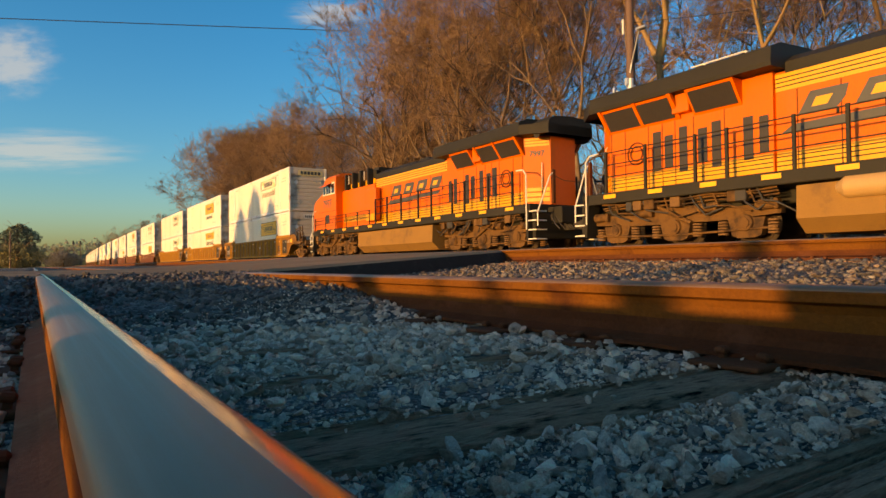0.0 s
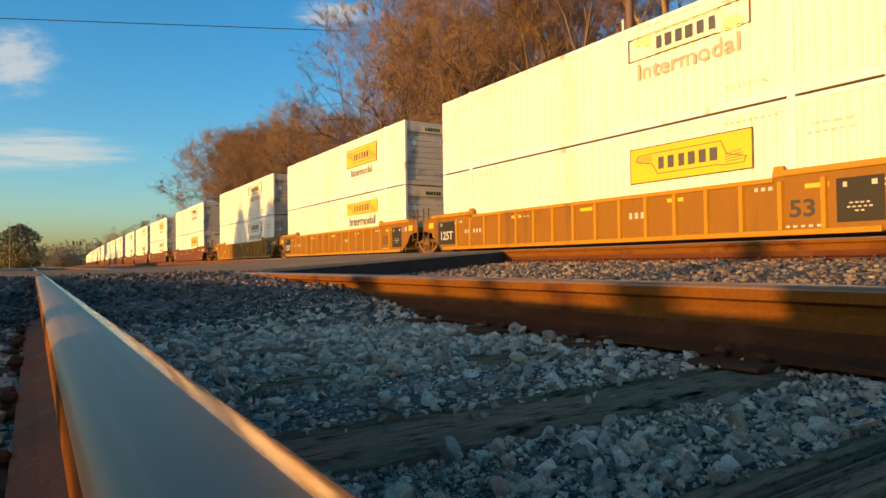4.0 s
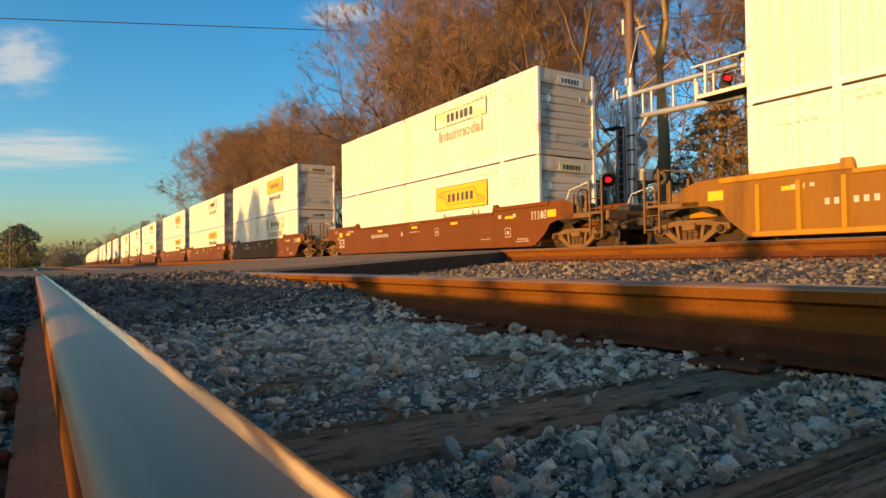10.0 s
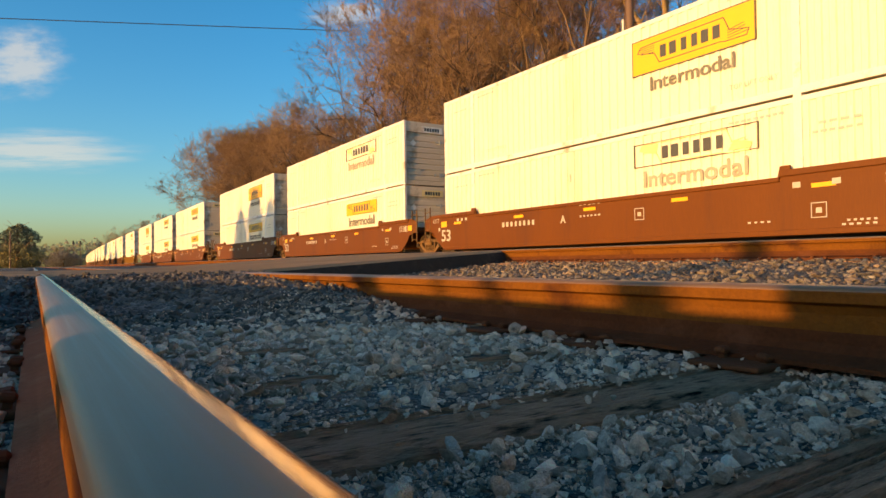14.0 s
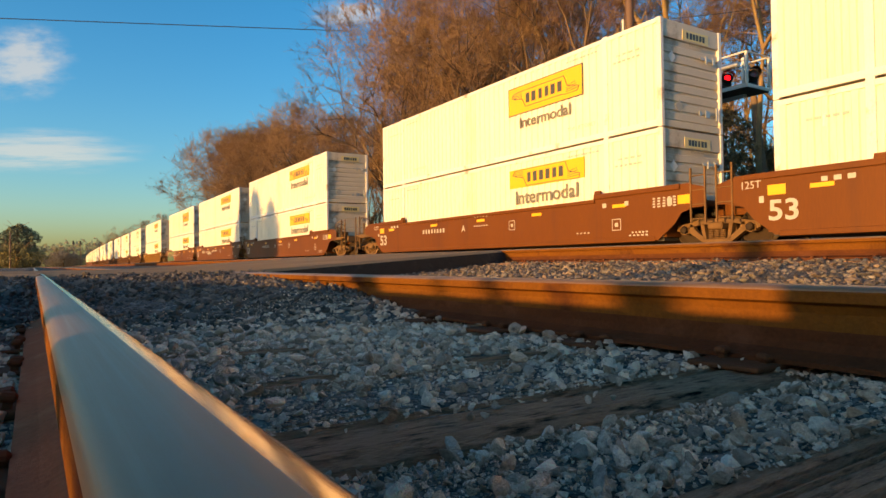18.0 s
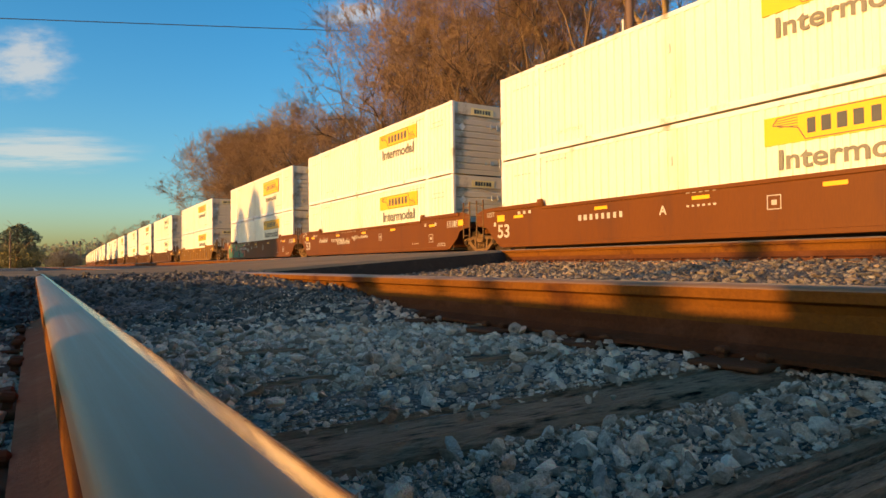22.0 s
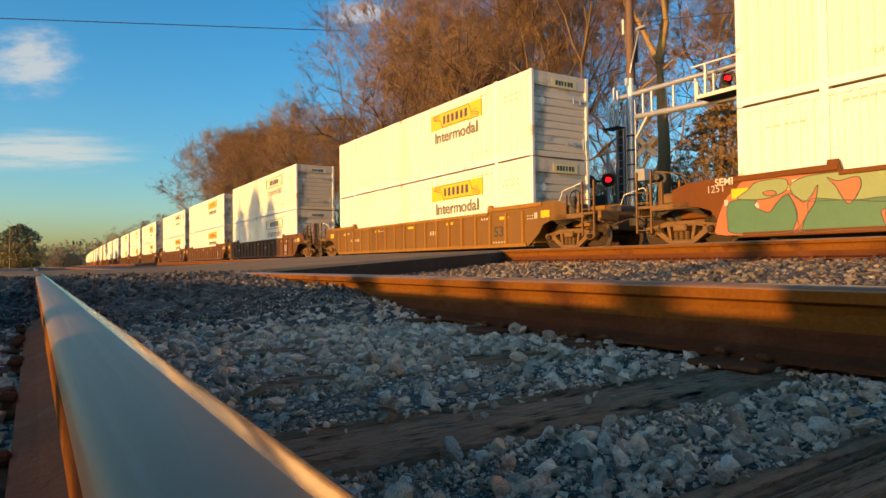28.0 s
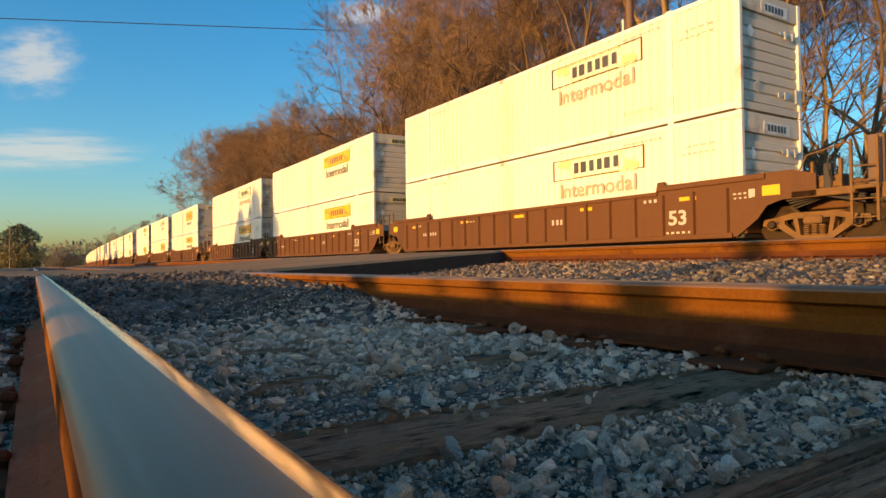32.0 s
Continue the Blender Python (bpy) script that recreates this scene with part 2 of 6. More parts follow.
M_YELLOW = mat("yellow_panel_paint", (0.80, 0.42, 0.02), 0.45, second=(0.72, 0.38, 0.02), scale=2, grain=40, bump=0.03)
M_YELLOW_OLD = mat("faded_yellow_paint", (0.78, 0.62, 0.26), 0.5, second=(0.74, 0.66, 0.42), scale=2, grain=40, bump=0.03)
M_INK = mat("dark_lettering", (0.055, 0.055, 0.05), 0.5, second=(0.08, 0.075, 0.06), scale=5, grain=40, bump=0.0)
M_GREYINK = mat("grey_lettering", (0.34, 0.30, 0.22), 0.6, second=(0.5, 0.45, 0.33), scale=3, grain=40, bump=0.0)
M_WORDINK = mat("weathered_grey_lettering", (0.15, 0.14, 0.105), 0.6, second=(0.24, 0.22, 0.16), scale=4, grain=40, bump=0.0)
M_FADED = mat("faded_stencil_paint", (0.42, 0.40, 0.35), 0.6, second=(0.6, 0.57, 0.5), scale=3, grain=40, bump=0.0)
M_WELL_Y = mat("weathered_yellow_steel", (0.36, 0.175, 0.016), 0.6, second=(0.27, 0.12, 0.02), scale=1.1, grain=40, bump=0.08, dirt=(0.12, 0.055, 0.02), dirt_scale=1.0, streak=True, spec=0.2)
M_WELL_B = mat("weathered_brown_steel", (0.105, 0.045, 0.017), 0.6, second=(0.10, 0.042, 0.018), scale=1.1, grain=40, bump=0.08, dirt=(0.06, 0.03, 0.018), dirt_scale=1.0, streak=True, spec=0.2)
M_WELL_R = mat("maroon_steel_paint", (0.128, 0.041, 0.0075), 0.5, second=(0.09, 0.029, 0.0075), scale=0.8, grain=40, bump=0.05, dirt=(0.08, 0.03, 0.012), dirt_scale=0.9, streak=True, spec=0.15)
M_IRON = mat("dusty_cast_steel", (0.17, 0.092, 0.038), 0.85, 0.0, second=(0.04, 0.026, 0.016), scale=4, grain=60, bump=0.3, spec=0.2)
M_WHEEL = mat("grimy_wheel_steel", (0.045, 0.028, 0.016), 0.85, 0.0, second=(0.022, 0.015, 0.010), scale=4, grain=60, bump=0.3, spec=0.2)
# panels between the ribs take a darker tone than ribs and chords
M_WELL_YP = mat("darker_weathered_yellow_panel", (0.205, 0.092, 0.012), 0.65, second=(0.15, 0.066, 0.013), scale=1.1, grain=40, bump=0.08, dirt=(0.07, 0.034, 0.016), dirt_scale=1.0, streak=True, spec=0.2)
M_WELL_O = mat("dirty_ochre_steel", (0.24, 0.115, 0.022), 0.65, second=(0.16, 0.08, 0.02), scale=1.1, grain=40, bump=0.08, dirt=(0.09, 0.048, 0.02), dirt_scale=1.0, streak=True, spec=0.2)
M_WELL_OP = mat("darker_weathered_ochre_panel", (0.155, 0.077, 0.022), 0.7, second=(0.10, 0.05, 0.018), scale=1.1, grain=40, bump=0.08, dirt=(0.045, 0.025, 0.013), dirt_scale=1.0, streak=True, spec=0.2)
M_DARK = mat("dark_greasy_steel", (0.03, 0.027, 0.024), 0.7, second=(0.045, 0.035, 0.028), scale=4, grain=60, bump=0.2)
M_TREAD = mat("worn_wheel_tread", (0.10, 0.07, 0.045), 0.6, 0.2, second=(0.06, 0.045, 0.03), scale=5, grain=80, bump=0.05)
M_DECAL = mat("white_stencil_paint", (0.45, 0.42, 0.37), 0.6, second=(0.26, 0.22, 0.18), scale=6, grain=60, bump=0.0)
M_REFLECT = mat("yellow_reflective_tape", (0.85, 0.42, 0.02), 0.35, second=(0.8, 0.36, 0.02), scale=6, grain=60, bump=0.0)
M_ORANGE = mat("orange_locomotive_paint", (0.66, 0.125, 0.008), 0.5, second=(0.56, 0.10, 0.008), scale=0.8, grain=40, bump=0.03, dirt=(0.42, 0.12, 0.02), dirt_scale=0.7, streak=True, spec=0.25)
M_LOCO_Y = mat("yellow_stripe_paint", (0.70, 0.34, 0.012), 0.4, second=(0.62, 0.29, 0.012), scale=1, grain=40, bump=0.03)
M_LOCO_K = mat("dark_green_black_paint", (0.026, 0.024, 0.018), 0.6, second=(0.04, 0.034, 0.024), scale=1, grain=40, bump=0.05, spec=0.15)
M_GRIME = mat("dusty_underframe", (0.135, 0.068, 0.022), 0.85, second=(0.07, 0.036, 0.014), scale=1.6, grain=40, bump=0.2, dirt=(0.03, 0.019, 0.012), dirt_scale=2.2, dirt_from=0.46, spec=0.2)
M_TANK = mat("tan_dusted_tank", (0.25, 0.135, 0.038), 0.8, second=(0.17, 0.09, 0.03), scale=1.2, grain=40, bump=0.1, dirt=(0.13, 0.075, 0.035), dirt_scale=1.2, spec=0.2)
M_RESERVOIR = mat("dusty_tan_reservoir_paint", (0.44, 0.27, 0.10), 0.6, second=(0.33, 0.20, 0.08), scale=2, grain=40, bump=0.05)
M_GRILLE = mat("dark_radiator_grille", (0.025, 0.022, 0.02), 0.6, second=(0.04, 0.03, 0.022), scale=9, grain=140, bump=0.4)
M_HANDRAIL = mat("worn_cream_handrail", (0.66, 0.62, 0.52), 0.5, second=(0.5, 0.45, 0.36), scale=5, grain=60, bump=0.05)
M_GLASS = glass("window_glass")
M_BARK = mat("grey_brown_bark", (0.18, 0.12, 0.072), 0.9, second=(0.07, 0.05, 0.034), scale=2, grain=14, bump=0.8, dirt=(0.24, 0.17, 0.10), dirt_scale=1.5, spec=0.1)
# moss, plus golden sunlight put into the bark colour
M_MOSSY_LIT = mat("mossy_sun_tinted_bark", (0.27, 0.175, 0.082), 0.9, second=(0.13, 0.085, 0.045), scale=2.5, grain=16, bump=0.9, dirt=(0.25, 0.21, 0.065), dirt_scale=0.9, spec=0.1)
M_LIMB = mat("dark_limb_bark", (0.085, 0.058, 0.040), 0.9, second=(0.05, 0.036, 0.026), scale=2, grain=14, bump=0.5, spec=0.1)
M_TWIG = mat("brown_twig_bark", (0.25, 0.158, 0.090), 0.9, second=(0.14, 0.092, 0.058), scale=1.0, grain=5, bump=0.0, island=0.5, spec=0.1)
M_GALV = mat("galvanised_steel", (0.46, 0.47, 0.47), 0.45, 0.6, second=(0.38, 0.39, 0.4), scale=5, grain=50, bump=0.05)
M_FARGREY = mat("weathered_grey_aluminium", (0.16, 0.17, 0.175), 0.6, 0.3, second=(0.11, 0.115, 0.12), scale=5, grain=50, bump=0.05)
M_POLE = mat("brown_steel_pole", (0.13, 0.075, 0.05), 0.7, second=(0.09, 0.055, 0.04), scale=2, grain=30, bump=0.3)
# needles paled: the haze of distance is put into the colour
M_PINE = mat("haze_paled_pine_needles", (0.17, 0.185, 0.115), 0.8, second=(0.11, 0.125, 0.08), scale=1.2, grain=6, bump=0.0, island=0.35, spec=0.1)
M_OLIVE = mat("olive_scrub_leaves", (0.22, 0.19, 0.07), 0.8, second=(0.15, 0.135, 0.06), scale=1.0, grain=6, bump=0.0, island=0.4)
M_IVY = mat("dull_cedar_leaves", (0.22, 0.135, 0.05), 0.7, second=(0.15, 0.10, 0.04), scale=1.0, grain=6, bump=0.0, island=0.5)
M_REDDIM = mat("dark_red_lens", (0.10, 0.004, 0.006), 0.2, bump=0.0, amount=0)
M_REDLAMP = glow("red_signal_lens", (1.0, 0.006, 0.012), 1.3)
M_SPRAY = [mat("green_spray_paint", (0.055, 0.145, 0.075), 0.6, second=(0.04, 0.11, 0.06), scale=2, grain=30, bump=0.0), mat("orange_spray_paint", (0.36, 0.11, 0.04), 0.5, second=(0.28, 0.085, 0.035), scale=2, grain=30, bump=0.0), mat("pale_spray_paint", (0.19, 0.245, 0.10), 0.6, second=(0.15, 0.20, 0.085), scale=2, grain=30, bump=0.0)]
M_TAG = mat("chalky_white_spray_paint", (0.50, 0.46, 0.38), 0.6, second=(0.36, 0.32, 0.26), scale=3, grain=30, bump=0.0)
# woods greyed and lightened in colour, as distant haze would do
M_HAZEWOOD = mat("haze_paled_winter_woods", (0.27, 0.235, 0.18), 0.95, second=(0.19, 0.175, 0.14), scale=0.2, grain=1.0, bump=0.0, island=0.3, spec=0.1)

# ---- plan ----
GAUGE, RAIL_H = 1.435, 0.186
NEAR_X, NEAR_Z = 0.088 + GAUGE / 2, 0.235      # the siding beside which the camera lies
MID_X, MID_Z = 5.90 + 0.075 + GAUGE / 2, 0.470  # the second track
MAIN_X, MAIN_Z = 14.93, 0.570                   # the track that the train runs on
CURVE = 9500.0                                  # its radius, a gentle curve to the right
ROAD_SKEW = 0.305


def bend(y):
    return y * y / (2 * CURVE) if y > 0 else 0.0


def road_edge(x):
    return 6.32 + (x - 1.6) * ROAD_SKEW


def road_z(x):
    xs = (-60, -6, -1.0, 1.7, 5.8, 7.6, 14, 16, 30)
    zs = (-0.4, 0.10, 0.225, 0.232, 0.462, 0.467, 0.565, 0.565, 0.3)
    return float(np.interp(x, xs, zs))


def ground_z(x, y):
    """Ballast and soil: shoulders at the tracks, a shallow drain between them, rising woods behind."""
    xs = (-80, -20, -6, -2.0, -0.38, -0.12, 1.5, 1.75, 2.6, 4.0, 5.2, 5.85, 7.5, 8.6, 10.5, 12.6, 13.6, 16.3, 17.6, 20, 40, 90)
    zs = (-0.6, 0.0, 0.09, 0.11, 0.125, 0.030, 0.030, 0.05, 0.10, 0.15, 0.235, 0.272, 0.272, 0.1, 0.05, 0.2, 0.37, 0.37, 0.1, 0.3, 1.5, 5.0)
    z = float(np.interp(x, xs, zs))
    # stones are heaped nearly to the rail head from three metres on
    if -0.7 < x < 1.75:
        up = min(1.0, max(0.0, (y - 2.7 - 0.35 * math.sin(3 * x)) / 1.2))
        side = 0.5 if x < 0.05 else 1.0
        z += 0.130 * up * side
    # a ramp of stones up to the road
    if -6.0 < x < 1.72 and y < road_edge(x) + 0.3:
        f = min(1.0, max(0.0, (y - 3.9) / (road_edge(x) - 0.2 - 3.9)))
        z = max(z, z + (road_z(x) - 0.005 - z) * f)
    # two ties lie bare in shallow beds
    if 0.1 < x < 1.45 and (abs(y - 0.885) < 0.09 or abs(y - 0.37) < 0.10):
        z -= 0.024
    if 0.1 < x < 1.45 and (abs(y - 1.43) < 0.07 or abs(y - 1.93) < 0.07) and noise.noise(Vector((x * 4, y * 4, 7))) < 0.0:
        z -= 0.02
    # the ballast has sunk away from the bare tie
    if 0.1 < x < 1.45:
        z -= 0.045 * math.exp(-((y - 0.795) / 0.026) ** 2)
    return z

# ---- ground ----
def build_ground():
    g = Geo()
    xs = sorted(set([-2500, -900, -400, -200, -120, -80, -50, -30, -20, -12, -8, -6, -4, -3] + [round(-2.4 + 0.12 * i, 3) for i in range(42)] + [2.7 + 0.3 * i for i in range(50)] + [18, 19, 20, 24, 30, 40, 60, 90, 200, 500, 1200, 2500]))
    ys = sorted(set([-2500, -600, -200, -80, -30, -15, -8, -5, -3, -2] + [round(-1.5 + 0.12 * i, 3) for i in range(80)] + [8.2 + 0.5 * i for i in range(20)] + [20, 24, 30, 40, 60, 90, 140, 200, 300, 450, 700, 1200, 2500]))
    for y in ys:
        for x in xs:
            z = ground_z(x, y)
            if -2 < x < 20 and -2 < y < 20:
                z += (0.010 if 0.0 < x < 1.6 and y < 2.6 else 0.022) * (noise.noise(Vector((x * 2.1, y * 2.1, 0))) + 0.5 * noise.noise(Vector((x * 6, y * 6, 3))))
            road = road_edge(x) - 0.2 < y < road_edge(x) + 9.2
            if road and -60 < x < 30:
                z = min(z, road_z(x) - 0.12)
            g.v.append((x + (bend(y) if x > 3 else 0), y, z))
    n = len(xs)
    for j in range(len(ys) - 1):
        for i in range(n - 1):
            g.f.append((j * n + i, j * n + i + 1, (j + 1) * n + i + 1, (j + 1) * n + i))
            far = xs[i] < -4 or xs[i] > 17.5 or ys[j] > 60 or ys[j] < -8
            g.m.append(1 if far else 0)
            g.s.append(True)
    solo("ground", g, [M_GRAVEL, M_SOIL], "grey crushed stone ballast and dull winter soil around the tracks", "ground", kind="structure", fix=False)


def build_road():
    g = Geo()
    xs = [-60, -30, -15, -8, -6, -4, -2.5, -1, -0.2, 0.02, 0.095, 0.8, 1.515, 1.605, 2.2, 3, 4, 5, 5.8, 7, 7.6, 9, 11, 13, 14, 16, 20, 30]
    rows = []
    for x in xs:
        w = 0.05 * noise.noise(Vector((x * 1.7, 0, 0)))
        e0, z = road_edge(x) + w, road_z(x)
        rows.append([(x, e0 - 0.12, z - 0.30), (x, e0, z - 0.03), (x, e0 + 0.06, z), (x, e0 + 4.5, z + 0.02), (x, e0 + 9, z), (x, e0 + 9.1, z - 0.3)])
    for r0, r1 in zip(rows, rows[1:]):
        for k in range(5):
            g.quad(r0[k], r1[k], r1[k + 1], r0[k + 1], mi=1 if k in (0, 4) else 0)
    solo("road_crossing", g, [M_ASPHALT, M_ASPHALT_SHADE], "worn brown asphalt road crossing over the railway tracks", "level crossing", kind="structure")


def rail_profile(side=1):
    """Half of a rail's outline, mirrored: foot, web, head; x from the middle, z from the foot."""
    h = [(0.076, 0.0), (0.076, 0.011), (0.045, 0.019), (0.018, 0.030), (0.009, 0.050), (0.009, 0.078), (0.009, 0.118), (0.016, 0.138), (0.0375, 0.146), (0.0378, 0.168), (0.0370, 0.1725), (0.0350, 0.1765), (0.0318, 0.1798), (0.0275, 0.1822), (0.0220, 0.1840), (0.0150, 0.1853), (0.0075, 0.1860)]
    return h + [(-x, z) for x, z in reversed(h)]


def rail_mesh(y0, y1, steps, curved):
    g = Geo()
    prof = rail_profile()
    n = len(prof)
    ys = [y0 + (y1 - y0) * i / steps for i in range(steps + 1)]
    for y in ys:
        for x, z in prof:
            g.v.append((x + (bend(y) if curved else 0), y, z))
    for j in range(steps):
        for i in range(n):
            k = (i + 1) % n
            g.f.append((j * n + i, j * n + k, (j + 1) * n + k, (j + 1) * n + i))
            top = min(prof[i][1], prof[k][1]) >= 0.169
            low = max(prof[i][1], prof[k][1]) < 0.031
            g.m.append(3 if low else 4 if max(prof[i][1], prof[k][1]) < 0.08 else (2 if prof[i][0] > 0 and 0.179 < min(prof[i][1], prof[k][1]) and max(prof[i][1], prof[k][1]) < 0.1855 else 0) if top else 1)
            g.s.append(min(prof[i][1], prof[k][1]) >= 0.168)
    g.add([g.v[i] for i in range(n)], [tuple(range(n))], 1)
    return g


def build_track(name, x, ztop, label, ties, y0, y1, curved, detail, m=None):
    tr = thing(name, label, "railway track", kind="structure", m=m)
    zf = ztop - RAIL_H
    for sx in (-1, 1):
        part("rail", rail_mesh(y0, y1, 60 if curved else 12, curved), [M_RAILTOP, M_RAIL, M_RAILEDGE, M_RAIL_SHADE if curved or sx > 0 else M_RAILFOOT_LIT, M_RAIL_SHADE], tr, m=pose(x + sx * (GAUGE / 2 + 0.0375), 0, zf))
    rnd = random.Random(4)
    tie_me = []
    for k in range(3):
        g = Geo()
        r2 = random.Random(k)
        # a weathered beam: split along the grain on top
        ups = [(-0.115, -0.17), (-0.117, -0.02), (-0.108, -0.008)]
        xx = -0.10
        while xx < 0.095:
            w = r2.uniform(0.008, 0.026)
            ups += [(xx, r2.uniform(-0.012, 0.003)), (xx + w, r2.uniform(-0.012, 0.003)), (xx + w + 0.002, -r2.uniform(0.012, 0.03))]
            xx += w + r2.uniform(0.004, 0.007)
        ups += [(0.11, -0.01), (0.116, -0.024), (0.115, -0.17)]
        g.prism(ups, "x", -1.3, 1.3)
        tie_me.append(g.mesh("tie", M_TIE))
    plate = Geo().box(-0.18, 0.18, -0.095, 0.095, 0, 0.014, 0.004).mesh("tie_plate", M_RUST)
    sp = Geo()
    sp.box(-0.008, 0.008, -0.008, 0.008, -0.03, 0.022).box(-0.018, 0.014, -0.016, 0.016, 0.018, 0.036, 0.006)
    spike = sp.mesh("spike", M_RUST)
    for k, y in enumerate(ties):
        part("tie", tie_me[k % 3], None, tr, m=pose(x + rnd.uniform(-0.05, 0.05) + (bend(y) if curved else 0), y, zf - 0.016, 0, 0, rnd.uniform(-1.2, 1.2)))
        if k < detail:
            for sx in (-1, 1):
                px = x + sx * (GAUGE / 2 + 0.0375)
                part("tie_plate", plate, None, tr, m=pose(px, y, zf - 0.014))
                for q, (dx, dy) in enumerate(((-0.09, 0.05), (0.09, -0.05), (-0.092, -0.055), (0.092, 0.055))):
                    part("spike", spike, None, tr, m=pose(px + dx, y + dy, zf - 0.016 + rnd.uniform(0, 0.010), rnd.uniform(-12, 12), rnd.uniform(-12, 12), 0 if dx < 0 else 180))
    return tr


def stone_shapes(count, rnd, fine=False):
    """Angular crushed stones, about one unit across."""
    bm = bmesh.new()
    if fine is None:
        bmesh.ops.create_cube(bm, size=1.3)
        bmesh.ops.triangulate(bm, faces=bm.faces)
    else:
        bmesh.ops.create_icosphere(bm, subdivisions=2 if fine else 1, radius=1.0)
    bm.verts.ensure_lookup_table()
    ico = [v.co.copy() for v in bm.verts]
    fc = np.array([[v.index for v in f.verts] for f in bm.faces])
    bm.free()
    out = []
    for _ in range(count):
        vs = []
        sc = Vector((rnd.uniform(0.8, 1.25), rnd.uniform(0.65, 1.0), rnd.uniform(0.45, 0.8)))
        cuts = [(Vector((rnd.gauss(0, 1), rnd.gauss(0, 1), rnd.gauss(0, 1))).normalized(), rnd.uniform(0.34, 0.64)) for _ in range(11 if fine else 6)]
        off = Vector((rnd.uniform(0, 50), rnd.uniform(0, 50), 0))
        for p in ico:
            v = p * (1.0 + 0.10 * noise.noise(p * 1.7 + off) + (0.03 * noise.noise(p * 5 + off) if fine else rnd.uniform(-0.08, 0.08)))
            for n, dd in cuts:
                over = v.dot(n) - dd
                if over > 0:
                    v = v - n * over
            vs.append((v.x * sc.x * 0.6, v.y * sc.y * 0.6, v.z * sc.z * 0.6))
        out.append(np.array(vs))
    return out, fc


def scatter_stones(name, label, area, count, sizes, seed, lift=0.25, skip=None, material=None, fine=False, power=2.2, base=None):
    rnd = random.Random(seed)
    shapes, fc = stone_shapes(40 if fine else 24, rnd, fine)
    V, F, o = [], [], 0
    for _ in range(count):
        x, y = area(rnd)
        if skip and skip(x, y):
            continue
        s = sizes[0] + (sizes[1] - sizes[0]) * rnd.random() ** power
        z = (ground_z(x, y) if base is None else base) + s * lift * rnd.uniform(-0.4, 1.0)
        e = np.array(Euler((rnd.uniform(-0.7, 0.7), rnd.uniform(-0.7, 0.7), rnd.uniform(0, 6.28))).to_matrix())
        V.append(rnd.choice(shapes) @ e.T * s + np.array((x, y, z)))
        F.append(fc + o)
        o += len(V[-1])
    V, F = np.concatenate(V), np.concatenate(F)
    me = bpy.data.meshes.new(name)
    me.vertices.add(len(V))
    me.vertices.foreach_set("co", V.ravel())
    me.loops.add(len(F) * 3)
    me.loops.foreach_set("vertex_index", F.ravel().astype(np.int32))
    me.polygons.add(len(F))
    me.polygons.foreach_set("loop_start", np.arange(0, len(F) * 3, 3, dtype=np.int32))
    me.update(calc_edges=True)
    me.shade_flat()
    me.materials.append(material or M_STONE)
    ob = new(name, me)
    tagged(ob, label, "ballast", kind="stuff")


def on_rail(x, y):
    for c in (NEAR_X - GAUGE / 2 - 0.0375, NEAR_X + GAUGE / 2 + 0.0375):
        if abs(x - c) < 0.05 and y < 20:
            return True
    return road_edge(x) - 0.1 < y < road_edge(x) + 9


build_ground()
build_road()
TIES_NEAR = [-1.1, -0.6, -0.12, 0.37] + [0.93 + 0.5 * i for i in range(11)]
build_track("siding_track", NEAR_X, NEAR_Z, "old siding with worn rusty rails on weathered wooden ties", TIES_NEAR, -3.0, 260.0, False, 15, pose(0.0, 0.1, 0.0, 0, 0, 0.42) @ Matrix.Translation((0, -0.1, 0)))
build_track("middle_track", MID_X, MID_Z, "second track with rusty rails spiked to wooden ties in ballast", [-1.0 + 0.5 * i for i in range(19)], -8.0, 400.0, True, 19)
build_track("main_track", MAIN_X, MAIN_Z, "main line track under the passing train", [-6 + 0.6 * i for i in range(60)], -40.0, 800.0, True, 0)


def close_area(r):
    return r.uniform(-0.35, 1.5), 0.30 + 1.2 * r.random() ** 1.2


def near_area(r):
    y = 1.35 + 1.7 * r.random()
    return r.uniform(-1.2, 1.75), y


def fine_area(r):
    y = 0.2 + 3.4 * r.random() ** 1.5
    return r.uniform(-0.3, 1.6), y


def tie_skip(x, y):
    if on_rail(x, y):
        return True
    # one tie lies bare, its neighbours show in patches
    if 0.16 < x < 1.45 and y < 2.6:
        for ty, w, bare in ((0.890, 0.074, 0.36), (0.37, 0.11, 0.35), (1.43, 0.06, 0.0), (1.93, 0.06, 0.0)):
            if abs(y - ty - 0.02 * math.sin(5 * x)) < w:
                return noise.noise(Vector((x * 4, y * 4, 7))) < bare
        # a hollow where the ballast has sunk away from the bare tie
        if 0.788 < y < 0.815:
            return True
    return False


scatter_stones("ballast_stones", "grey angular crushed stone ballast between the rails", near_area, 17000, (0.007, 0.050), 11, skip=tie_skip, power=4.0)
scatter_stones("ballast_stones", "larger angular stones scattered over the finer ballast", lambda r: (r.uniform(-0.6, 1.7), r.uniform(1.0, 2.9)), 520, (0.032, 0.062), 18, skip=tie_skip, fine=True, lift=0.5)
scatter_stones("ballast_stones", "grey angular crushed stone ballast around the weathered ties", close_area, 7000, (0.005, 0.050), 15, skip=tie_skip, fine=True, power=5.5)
scatter_stones("stray_stones", "loose grey stones lying on the bare tie", lambda r: (r.uniform(0.2, 1.4), r.gauss(0.93, 0.05)), 26, (0.008, 0.032), 17, fine=True, base=0.040)
